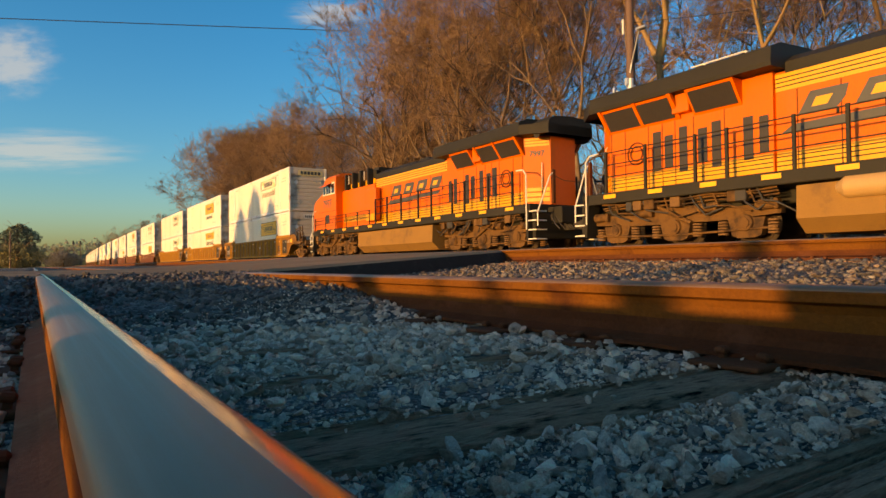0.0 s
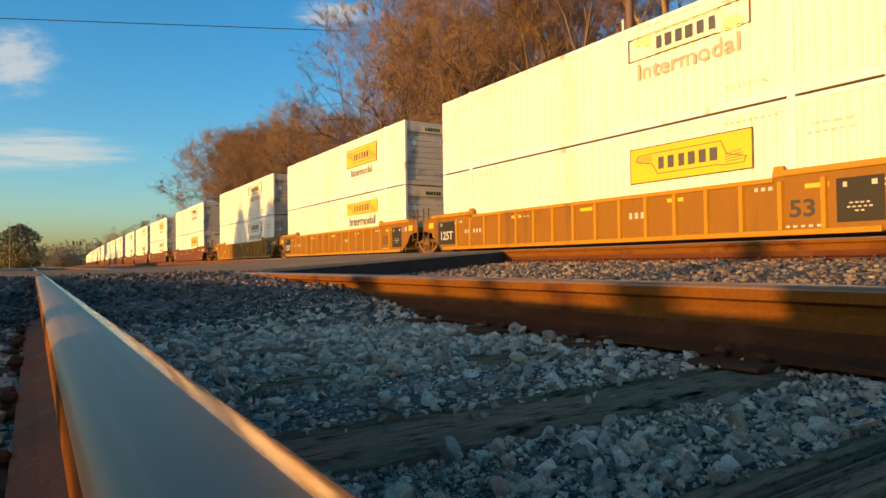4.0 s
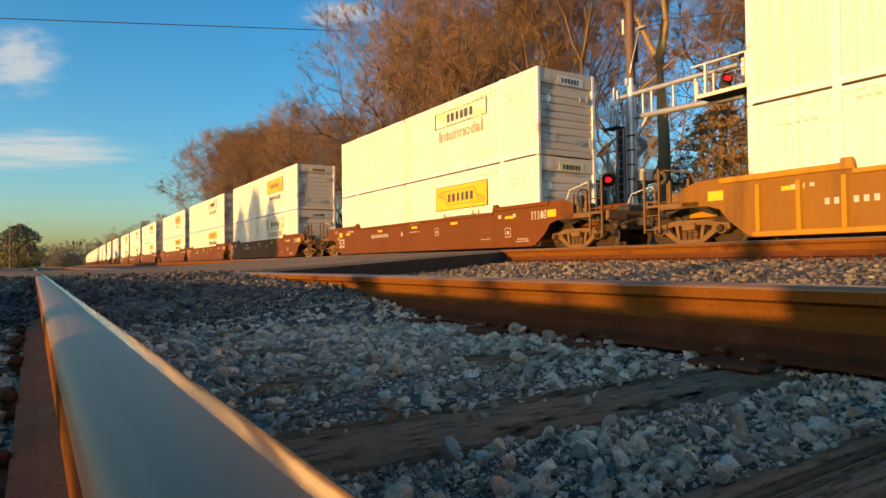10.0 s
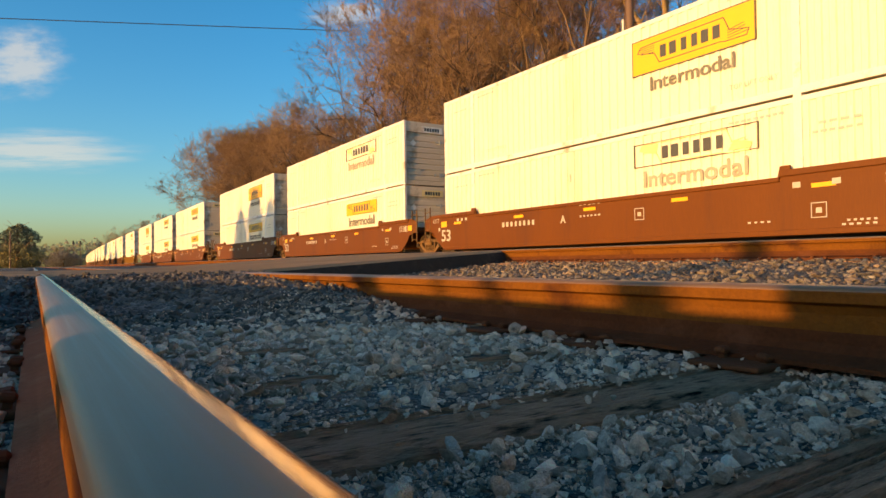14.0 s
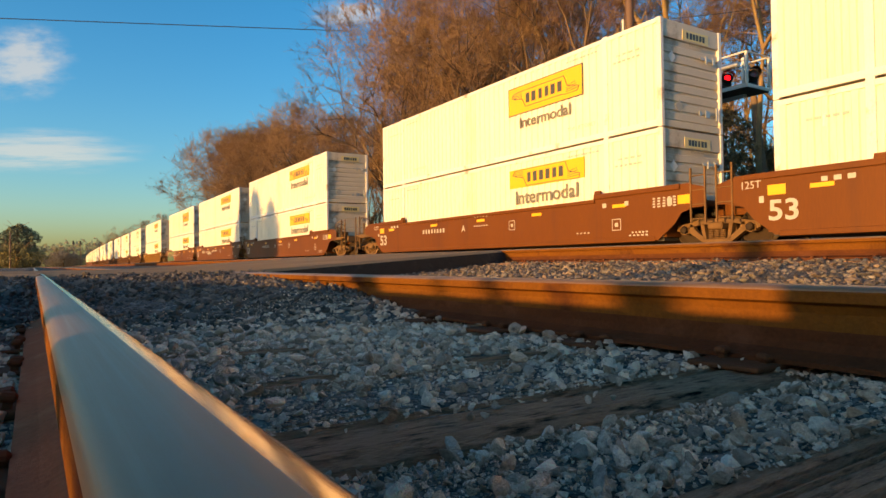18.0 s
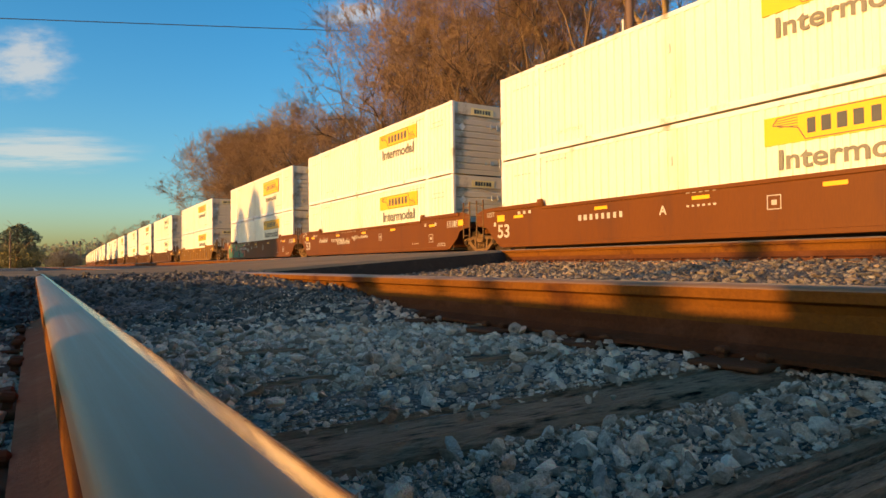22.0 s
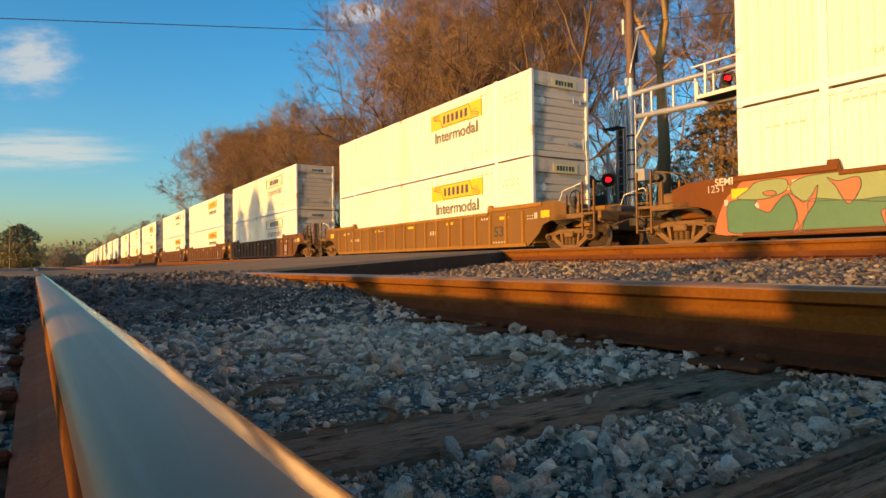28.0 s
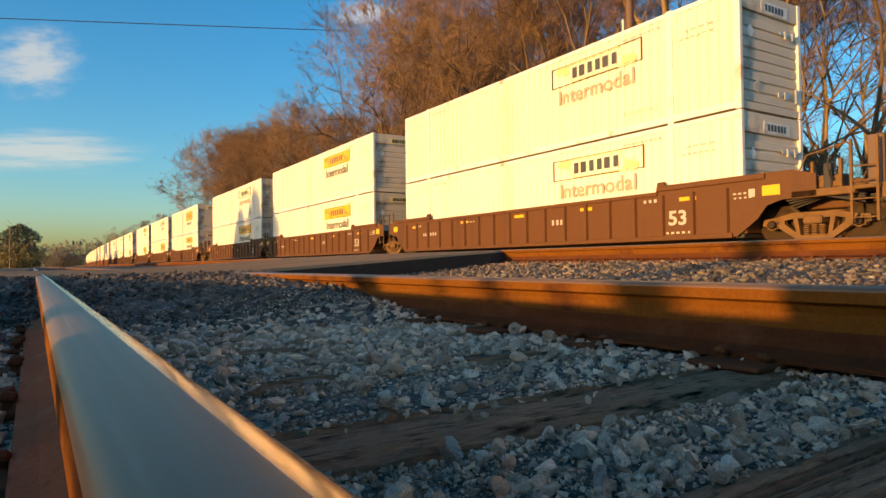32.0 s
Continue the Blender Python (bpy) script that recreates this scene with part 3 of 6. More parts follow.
scatter_stones("ballast_chips", "small grey stone chips between the ties", fine_area, 46000, (0.003, 0.016), 12, lift=0.6, skip=tie_skip, fine=None)
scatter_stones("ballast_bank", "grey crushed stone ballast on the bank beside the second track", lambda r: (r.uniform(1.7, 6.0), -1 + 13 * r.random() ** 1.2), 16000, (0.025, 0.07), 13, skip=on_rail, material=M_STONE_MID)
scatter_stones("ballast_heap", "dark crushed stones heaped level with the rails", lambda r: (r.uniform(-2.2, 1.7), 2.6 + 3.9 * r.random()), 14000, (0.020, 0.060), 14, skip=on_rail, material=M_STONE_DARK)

# posts added out of view to the west, to throw long shadows across the rails
for y, w, h in ((1.45, 0.035, 1.1), (1.05, 0.05, 1.2), (0.30, 0.13, 1.3), (2.20, 0.17, 1.6)):
    solo("fence_post", Geo().tube((0, 0, -0.3), (0, 0, h - 0.05), w, w * 0.95, 10).tube((0, 0, h - 0.05), (0, 0, h), w * 0.95, w * 0.8, 10), M_TIE, "unseen wooden post added to cast a shadow across the rails", "post", "posts beside the track", m=pose(-8.0, y, 0.0))

# a box added out of view, to shade the near stretch of the right rail
cab = thing("relay_cabinet", "unseen low grey steel box on short legs, added to shade the rail", "cabinet", m=pose(-2.3, -0.75, 0.1))
part("body", Geo().box(-0.25, 0.25, -1.2, 1.2, 0.26, 0.80, 0.02), M_GALV, cab)
part("roof", Geo().box(-0.30, 0.30, -1.23, 1.23, 0.80, 0.84, 0.015), M_GALV, cab)
for x in (-0.2, 0.2):
    for y in (-1.1, 1.0):
        part("leg", Geo().box(x - 0.02, x + 0.02, y - 0.02, y + 0.02, -0.1, 0.27), M_GALV, cab)
for y in (-0.6, 0.6):
    door = part("door", Geo().box(0.25, 0.27, y - 0.55, y + 0.55, 0.30, 0.77, 0.006), M_GALV, cab)
    part("handle", Geo().box(0.27, 0.30, y - 0.03, y + 0.03, 0.48, 0.60, 0.01), M_DARK, door)

# ---- containers ----
CL, CW, CH = 7.975, 1.295, 2.885


def corrugated(g, x, y0, y1, z0, z1, sign, mi=0, pitch=0.29, depth=0.036):
    """A pressed side wall: flat ribs with sloped flanks."""
    n = max(1, round((y1 - y0) / pitch))
    p = (y1 - y0) / n
    pts = []
    for i in range(n):
        b = y0 + i * p
        pts += [(x, b), (x, b + p * 0.42), (x + sign * depth, b + p * 0.50), (x + sign * depth, b + p * 0.90)]
    pts.append((x, y1))
    vs = [(a, b, z0) for a, b in pts] + [(a, b, z1) for a, b in pts]
    k = len(pts)
    g.add(vs, [(i, i + 1, k + i + 1, k + i) for i in range(k - 1)], mi)


def bars(g, x, y0, y1, z0, z1, count, rnd, face="side", mi=0, gap=0.22):
    """A row of plain bars in place of lettering, on a face at x (side) or y (front)."""
    w = (y1 - y0) / count
    for i in range(count):
        a = y0 + i * w + w * gap / 2
        b = a + w * (1 - gap) * rnd.uniform(0.75, 1.0)
        if face == "side":
            g.box(x - 0.003, x, a, b, z0, z1, mi=mi)
        else:
            g.box(a, b, x - 0.003, x, z0, z1, mi=mi)


WORD = letters("Intermodal", 0.45, bold=0.009)
WORD.materials.append(M_WORDINK)
WORD_OLD = letters("Intermodal", 0.45, bold=0.008)
WORD_OLD.materials.append(M_GREYINK)
WORD_SMALL = letters("Intermodal", 0.13)
WORD_SMALL.materials.append(M_GREYINK)
LIFT = letters("TOP LIFT ONLY", 0.17)
LIFT.materials.append(M_FADED)


def build_container(style, word, wide, label, seed, end_style, far=False):
    rnd = random.Random(seed)
    c = thing("shipping_container", label, "container", "double-stacked containers on the train")
    g = Geo()
    for s in (-1, 1):
        corrugated(g, s * (CW - 0.045), -CL + 0.12, CL - 0.12, 0.16, CH - 0.13, s)
    g.box(-CW + 0.05, CW - 0.05, -CL + 0.05, CL - 0.05, CH - 0.05, CH - 0.02)
    g.box(-CW + 0.05, CW - 0.05, -CL + 0.05, CL - 0.05, 0.10, 0.16)
    part("body", g, M_WHITE, c)
    if far:
        for q in (-1, 1):
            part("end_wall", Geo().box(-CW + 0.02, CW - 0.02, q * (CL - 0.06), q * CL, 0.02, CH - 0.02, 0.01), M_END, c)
        for s in (-1, 1):
            part("top_rail", Geo().box(s * (CW - 0.06), s * CW, -CL + 0.1, CL - 0.1, CH - 0.14, CH - 0.012), M_WHITE_RAIL, c)
            part("bottom_rail", Geo().box(s * (CW - 0.06), s * CW, -CL + 0.1, CL - 0.1, 0.03, 0.20), M_WHITE_RAIL, c)
        part("sign_panel", Geo().box(-CW - 0.006, -CW + 0.03, -5.15, -1.6, 1.6, 2.42), M_YELLOW if style != "white" else M_YELLOW_OLD, c, "yellow side sign panel")
        return c
    for s in (-1, 1):
        part("top_rail", Geo().box(s * (CW - 0.06), s * CW, -CL + 0.1, CL - 0.1, CH - 0.14, CH - 0.012, 0.012), M_WHITE_RAIL, c)
        part("bottom_rail", Geo().box(s * (CW - 0.06), s * CW, -CL + 0.1, CL - 0.1, 0.03, 0.20, 0.012), M_WHITE_RAIL, c)
        for q in (-1, 1):
            part("corner_post", Geo().box(s * (CW - 0.13), s * CW, q * (CL - 0.15), q * CL, 0.0, CH, 0.015), M_WHITE_RAIL, c)
            # lifting post at the forty foot mark with its castings
            yy = q * 6.03
            p = Geo().box(s * (CW - 0.05), s * (CW + 0.004), yy - 0.09, yy + 0.09, 0.1, CH - 0.08, 0.008)
            p.box(s * (CW - 0.16), s * (CW + 0.006), yy - 0.09, yy + 0.09, CH - 0.12, CH + 0.02, 0.01)
            p.box(s * (CW - 0.16), s * (CW + 0.006), yy - 0.09, yy + 0.09, -0.012, 0.12, 0.01)
            part("lifting_post", p, M_WHITE_RAIL, c)
    # end walls with pressed horizontal ribs and, on the doors, lock rods and handles
    for q in (-1, 1):
        e = Geo()
        yq = q * (CL - 0.05)
        prof = [(yq - q * 0.03, 0.12)]
        for i in range(8):
            z = 0.22 + i * 0.255
            prof += [(yq - q * 0.03, z), (yq, z + 0.02), (yq, z + 0.19), (yq - q * 0.03, z + 0.215)]
        prof += [(yq - q * 0.03, CH - 0.12)]
        vs = [(-CW + 0.12, y, z) for y, z in prof] + [(CW - 0.12, y, z) for y, z in prof]
        k = len(prof)
        e.add(vs, [(i, i + 1, k + i + 1, k + i) for i in range(k - 1)])
        e.box(-CW + 0.1, CW - 0.1, yq - q * 0.06, yq + q * 0.03, CH - 0.5, CH - 0.02, 0.01)
        e.box(-CW + 0.1, CW - 0.1, yq - q * 0.06, yq + q * 0.03, 0.02, 0.2, 0.01)
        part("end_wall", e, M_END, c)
        f = Geo()
        yf = yq + q * 0.034
        f.box(0.35, 0.95, yf, yf + q * 0.03, 1.98, 2.05, 0.006)
        f.box(0.55, 0.62, yf, yf + q * 0.05, 1.9, 2.1, 0.006)
        f.box(0.86, 0.93, yf, yf + q * 0.05, 1.9, 2.1, 0.006)
        f.box(0.98, 1.06, yf, yf + q * 0.05, 0.35, 0.72, 0.01)
        f.box(0.55, 0.72, yf - q * 0.02, yf + q * 0.006, 0.42, 0.6)
        f.box(0.28, 0.38, yf - q * 0.02, yf + q * 0.006, 0.44, 0.56)
        tagged(part("end_latch", f, M_GALV, c, "small grey latch and data plates"), kind="stuff")
        # diamond placard holder, bare
        for zc, dx, hw in ((1.90, 0.0, 0.16), (0.62, 0.28, 0.17)):
            dmd = Geo()
            xm, yo, yi = -0.80 + dx, yf - q * 0.026, yf - q * 0.04
            dmd.add([(xm - hw, yo, zc), (xm, yo, zc + hw), (xm + hw, yo, zc), (xm, yo, zc - hw), (xm - hw, yi, zc), (xm, yi, zc + hw), (xm + hw, yi, zc), (xm, yi, zc - hw)], [(0, 1, 2, 3), (0, 4, 5, 1), (1, 5, 6, 2), (2, 6, 7, 3), (3, 7, 4, 0)])
            part("placard_holder", dmd, M_WHITE_RAIL if zc > 1 else M_FADED, c)
    sgn = Geo()
    yf = -CL + 0.05 - 0.036
    wide_end = 0.3 if end_style == "big" else 0.0
    sgn.box(-0.38 - wide_end, 0.72 + wide_end, yf - 0.004, yf + 0.02, CH - 0.47 - wide_end * 0.2, CH - 0.19, mi=0)
    bars(sgn, yf - 0.005, -0.24 - wide_end, 0.58 + wide_end, CH - 0.41 - wide_end * 0.15, CH - 0.25, 6, rnd, "front", 1)
    part("end_sign", sgn, [M_YELLOW_OLD if end_style in ("yellow", "big") else M_WHITE_RAIL, M_INK], c, "small maker's sign with dark bars")
    if end_style == "yellow":
        part("end_word", WORD_SMALL, None, c, m=Matrix.Translation((0.17, yf - 0.002, CH - 0.56)) @ FRONT)
    # side sign: framed panel, a ribbon shape with wings, a row of bars for the name
    xs = -CW - 0.004
    y0, y1, z0, z1 = -5.15, -1.60, 1.47, 2.42
    if not wide:
        z0, z1 = 1.90, 2.52
    sg = Geo()
    if style != "white":
        sg.box(xs - 0.002, xs + 0.03, y0, y1, z0, z1, mi=0)
    if style in ("framed", "white"):
        t = 0.03 if style == "framed" else 0.022
        for b in ((y0, y1, z0, z0 + t), (y0, y1, z1 - t, z1), (y0, y0 + t, z0, z1), (y1 - t, y1, z0, z1)):
            sg.box(xs - 0.004, xs + 0.03, *b, mi=1)
    ribbon = Geo()
    zm = (z0 + z1) / 2
    rib = [(y0 + 0.22, zm - 0.30), (y0 + 0.75, zm - 0.30), (y0 + 0.9, zm - 0.27), (y1 - 0.9, zm - 0.27), (y1 - 0.75, zm + 0.0), (y1 - 0.2, zm + 0.12), (y1 - 0.3, zm + 0.26), (y1 - 0.85, zm + 0.28), (y0 + 0.8, zm + 0.28), (y0 + 0.65, zm - 0.05), (y0 + 0.16, zm - 0.16)]
    for (a0, b0), (a1, b1) in zip(rib, rib[1:] + rib[:1]):
        ribbon.tube((xs - 0.003, a0, b0), (xs - 0.003, a1, b1), 0.014, n=4, smooth=False)
    if style == "white":
        ribbon.prism([(a, b) for a, b in ((y0 + 0.2, zm - 0.25), (y0 + 0.75, zm - 0.25), (y0 + 0.6, zm - 0.02), (y0 + 0.15, zm - 0.12))], "x", xs - 0.004, xs + 0.02)
        ribbon.prism([(a, b) for a, b in ((y1 - 0.75, zm + 0.02), (y1 - 0.2, zm + 0.12), (y1 - 0.3, zm + 0.25), (y1 - 0.8, zm + 0.24))], "x", xs - 0.004, xs + 0.02)
    for k in range(4):
        ribbon.tube((xs - 0.003, y0 + 0.20 + 0.03 * k, zm - 0.20 + 0.07 * k), (xs - 0.003, y0 + 0.70, zm - 0.24 + 0.06 * k), 0.010, n=4, smooth=False)
        ribbon.tube((xs - 0.003, y1 - 0.24 - 0.03 * k, zm + 0.20 - 0.045 * k), (xs - 0.003, y1 - 0.74, zm + 0.22 - 0.06 * k), 0.010, n=4, smooth=False)
    panel = part("sign_panel", sg, [M_YELLOW if style in ("framed", "yellow") else M_YELLOW_OLD, M_INK], c, "yellow side sign panel" if style != "white" else "outlined white side sign panel")
    part("ribbon_emblem", ribbon, M_YELLOW_OLD if style == "white" else M_INK, panel)
    nm = Geo()
    bars(nm, xs - 0.004, y0 + 0.85, y1 - 0.85, zm - 0.16, zm + 0.16, 6, rnd, gap=0.30)
    tagged(part("name_lettering", nm, M_INK if style != "faded" else M_GREYINK, panel), kind="stuff")
    if word:
        k = 1.22 if word == "large" else 1.0
        w = part("word", WORD if style in ("framed", "yellow") else WORD_OLD, None, c, "grey lettering that reads Intermodal", m=Matrix.Translation((xs - 0.003, -3.4, 1.15 if word != "large" else 1.54)) @ SIDE @ Matrix.Diagonal((k * 1.25, k * 1.12, 1, 1)))
    for yy in (-5.05, 4.6):
        tagged(part("lift_stencil", LIFT, None, c, m=Matrix.Translation((-CW + 0.008, yy, 0.52)) @ SIDE), kind="stuff")
    sb = Geo()
    for a, b, z, n in ((-5.75, -4.4, 2.56, 9), (-7.3, -6.4, 2.2, 4), (-7.3, -6.3, 2.02, 6), (4.7, 5.7, 2.56, 6), (6.4, 7.3, 2.3, 5)):
        bars(sb, -CW + 0.010, a, b, z, z + 0.06, n, rnd)
    tagged(part("stencil_lettering", sb, M_FADED, c), kind="stuff")
    for yy, zz in ((-7.1, 2.32), (0.9, 1.95), (6.9, 2.25), (0.9, 0.8)):
        part("data_plate", Geo().box(-CW - 0.006, -CW + 0.02, yy - 0.03, yy + 0.03, zz - 0.13, zz + 0.13, 0.01), M_WHITE_RAIL, c)
    return c


# ---- trucks ----
def turned(g, prof, n, tread):
    """Turns an outline of (x, radius) round the x axis into one closed skin."""
    o = len(g.v)
    for x, r in prof:
        g.v += [(x, r * math.cos(2 * math.pi * i / n), r * math.sin(2 * math.pi * i / n)) for i in range(n)]
    for k in range(len(prof) - 1):
        for i in range(n):
            j = (i + 1) % n
            g.f.append((o + k * n + i, o + k * n + j, o + (k + 1) * n + j, o + (k + 1) * n + i))
            g.m.append(1 if min(prof[k][1], prof[k + 1][1]) > tread else 0)
            g.s.append(True)
    for k in (0, len(prof) - 1):
        g.f.append(tuple(o + k * n + i for i in range(n)))
        g.m.append(0)
        g.s.append(False)
    return g


def wheel_profile(n=16):
    """A wheelset along x: two flanged wheels, the axle, bearing caps."""
    half = [(0.0, 0.085), (0.50, 0.085), (0.505, 0.12), (0.60, 0.13), (0.66, 0.15), (0.685, 0.36), (0.66, 0.40), (0.665, 0.49), (0.69, 0.492), (0.70, 0.465), (0.80, 0.455), (0.803, 0.40), (0.775, 0.385), (0.745, 0.20), (0.78, 0.13), (0.80, 0.088), (1.10, 0.085), (1.102, 0.10), (1.16, 0.085), (1.18, 0.05)]
    return turned(Geo(), [(-x, r) for x, r in reversed(half[1:])] + half, n, 0.45)


WHEELSET = wheel_profile().mesh("wheelset", [M_WHEEL, M_TREAD])


def sideframe(g, x):
    """A cast side frame: arch bar, tension member, columns and pedestals, with two openings."""
    x0, x1 = x - 0.07, x + 0.07
    for s in (-1, 1):
        g.prism([(s * 0.0, 0.70), (s * 0.45, 0.70), (s * 0.78, 0.62), (s * 1.10, 0.58), (s * 1.12, 0.44), (s * 1.03, 0.42), (s * 1.0, 0.52), (s * 0.72, 0.52), (s * 0.45, 0.57), (s * 0.0, 0.57)], "x", x0, x1)
        g.prism([(s * 0.72, 0.60), (s * 0.78, 0.40), (s * 0.34, 0.10), (s * 0.0, 0.10), (s * 0.0, 0.21), (s * 0.30, 0.21), (s * 0.62, 0.46), (s * 0.64, 0.56)], "x", x0, x1)
        g.prism([(s * 0.28, 0.20), (s * 0.36, 0.20), (s * 0.44, 0.58), (s * 0.34, 0.58)], "x", x0, x1)
        g.box(x - 0.10, x + 0.10, s * 0.76, s * 1.02, 0.36, 0.53, 0.02)
    return g


def build_truck(parent, y, moving, n_axle=2):
    g = Geo()
    for s in (-1, 1):
        sideframe(g, s * 1.0)
    g.box(-1.15, 1.15, -0.2, 0.2, 0.44, 0.62, 0.03)
    g.tube((0, 0, 0.6), (0, 0, 0.8), 0.3, n=12)
    for s in (-1, 1):
        g.box(-0.9, 0.9, s * 0.36, s * 0.42, 0.3, 0.48)
    truck = part("truck", g, M_IRON, parent, "dusty cast steel two-axle truck", m=pose(0, y, 0))
    for s in (-1, 1):
        sp = Geo()
        for k in (-0.16, 0, 0.16):
            for i in range(5):
                z = 0.22 + i * 0.045
                sp.tube((s * 1.03, k, z), (s * 1.03, k, z + 0.026), 0.072, n=8)
        tagged(part("spring_group", sp, M_IRON, truck), kind="stuff")
        for k in (-0.89, 0.89):
            part("bearing_adapter", Geo().tube((s * 0.95, k, 0.457), (s * 1.10, k, 0.457), 0.125, n=12), M_IRON, truck)
    for k in (-0.89, 0.89):
        w = part("wheelset", WHEELSET, None, truck, m=pose(0, k, 0.457))
        moving.append(w)
    return truck


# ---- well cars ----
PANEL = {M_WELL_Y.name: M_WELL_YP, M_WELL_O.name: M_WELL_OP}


def build_well(style, paint, label, front, rear, seed, moving, marks=True, spray=False, tag=False):
    """One unit of a double-stack well car: side girders, end decks, trucks, ladders and couplers."""
    rnd = random.Random(seed)
    c = thing("well_car", label, "well car", "well cars of the train")
    X = 1.44
    free = {-1: front == "F", 1: rear == "F"}
    for s in (-1, 1):
        g = Geo()
        top, bot, hi = 1.46, 0.23, 1.60
        # outline: tapers up at both ends over the trucks
        ef, er = (9.68 if free[-1] else 9.30), (9.68 if free[1] else 9.30)
        prof = [(-7.9, bot), (7.9, bot), (8.4, 0.60), (8.62, 0.88), (8.95, 0.98), (er, 1.0), (er, hi - 0.14), (er - 0.5, hi), (5.9, hi), (5.7, top), (-5.7, top), (-5.9, hi), (-ef + 0.5, hi), (-ef, hi - 0.14), (-ef, 1.0), (-8.95, 0.98), (-8.62, 0.88), (-8.4, 0.60)]
        g.prism(prof, "x", s * (X - 0.03), s * X)
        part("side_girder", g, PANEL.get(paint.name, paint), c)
        ch = Geo().box(s * (X - 0.09), s * (X + 0.05), -5.7, 5.7, top - 0.10, top + 0.004, 0.012)
        part("top_chord", ch, paint, c)
        for q in (-1, 1):
            part("end_chord", Geo().box(s * (X - 0.09), s * (X + 0.055), q * 5.7, q * 8.6, hi - 0.13, hi + 0.004, 0.012), paint, c)
            part("container_guide", Geo().prism([(q * 5.66, top), (q * 5.95, top), (q * 5.92, hi + 0.10), (q * 5.72, hi + 0.10)], "x", s * (X - 0.05), s * (X + 0.03)), paint, c)
        part("bottom_chord", Geo().box(s * (X - 0.12), s * (X + (0.05 if style == "rib" else 0.015)), -7.8, 7.8, bot - 0.03, bot + 0.09, 0.012), paint, c)
        if style == "rib":
            rib = Geo().prism([(-0.075, 0), (0.075, 0), (0.045, 0.075), (-0.045, 0.075)], "z", bot + 0.09, top - 0.10)
            rme = rib.mesh("rib", paint)
            for i in range(18):
                # the black data panels sit flat between the ribs
                if paint is M_WELL_Y and (i == 0 or (i == 17 and rear == "A")):
                    continue
                y = -7.65 + i * 0.9
                part("rib", rme, None, c, m=Matrix.Translation((s * X, y, 0)) @ Matrix.Rotation(radians(90 if s < 0 else -90), 4, "Z"))
    # floor of the well, cross members, bulkheads
    part("well_floor", Geo().box(-1.32, 1.32, -8.0, 8.0, 0.20, 0.285), M_DARK, c)
    for q in (-1, 1):
        ye = 9.9 if not free[q] else 11.05
        d = Geo().box(-1.40, 1.40, q * 8.06, q * 9.2, 1.02, 1.16, 0.02)
        d.box(-0.55, 0.55, q * 9.0, q * (ye - 0.3), 0.78, 1.14, 0.02)
        d.box(-1.36, 1.36, q * 8.02, q * 8.10, 0.3, 1.3)
        part("end_deck", d, paint, c)
        if free[q]:
            p = Geo().box(-1.42, 1.42, q * 10.25, q * 10.85, 1.06, 1.14, 0.015)
            p.box(-1.3, 1.3, q * 10.80, q * 10.95, 0.86, 1.16, 0.02)
            for s in (-1, 1):
                p.box(s * 1.30, s * 1.44, q * 9.15, q * 10.4, 0.98, 1.14, 0.02)
                p.box(s * 0.9, s * 1.3, q * 9.3, q * 10.1, 1.14, 1.42, 0.04)
            part("end_platform", p, M_IRON, c, "grimy end platform")
            part("coupler_housing", Geo().box(-0.6, 0.6, q * 10.1, q * 10.95, 0.62, 1.08, 0.04).box(-0.45, 0.5, q * 10.45, q * 10.9, 1.12, 1.34, 0.06), M_DARK, c, "black greasy draft gear housing")
            if paint is M_WELL_B:
                part("valve_housing", Geo().box(-1.22, -0.98, q * 10.55, q * 10.85, 1.14, 2.12, 0.02), M_POLE, c, "tall rusty valve housing")
            for yy in (q * 9.55, q * 10.1):
                part("end_post", Geo().box(-1.34, -1.28, yy - 0.03, yy + 0.03, 1.1, 1.72), M_IRON, c)
            part("uncoupling_lever", Geo().pipe([(-1.38, q * 10.95, 0.92), (-0.9, q * 11.0, 0.72), (-0.3, q * 11.05, 0.9)], 0.022, 5), M_IRON, c)
            for k in range(4):
                part("brake_pipe", Geo().pipe([(-1.32 + 0.1 * k, q * 9.0, 0.95 - 0.05 * k), (-1.30 + 0.1 * k, q * 9.7, 1.02), (-1.2, q * 10.5, 0.82 + 0.05 * k)], 0.026, 5), M_DARK, c)
            for s in (-1, 1):
                lad = Geo()
                for yy in (q * 10.35, q * 10.82):
                    lad.box(s * 1.40, s * 1.45, yy - 0.025, yy + 0.025, 0.42, 2.05)
                for zz in (0.50, 0.86, 1.22, 1.5):
                    lad.tube((s * 1.43, q * 10.35, zz), (s * 1.43, q * 10.82, zz), 0.017, n=5)
                part("ladder", lad, M_IRON, c)
                hr = Geo()
                hr.pipe([(s * 1.36, q * 9.3, 1.55), (s * 1.36, q * 9.45, 1.86), (s * 1.36, q * 10.25, 2.02), (s * 1.36, q * 10.35, 1.9)], 0.018, 5)
                part("handrail", hr, M_HANDRAIL if seed % 2 else M_IRON, c)
            if q == -1:
                bw = Geo()
                ctr = Vector((-1.30, q * 9.98, 1.56))
                ring = [ctr + Vector((0.27 * math.cos(t), 0, 0.27 * math.sin(t))) for t in [2 * math.pi * i / 14 for i in range(15)]]
                bw.pipe(ring, 0.02, 5)
                for i in range(0, 14, 4):
                    bw.tube(ctr, ring[i], 0.012, n=4)
                bw.box(-1.36, -1.22, q * 9.78, q * 9.94, 1.06, 1.66, 0.02)
                part("hand_brake", bw, M_DARK, c, "dark spoked hand brake wheel")
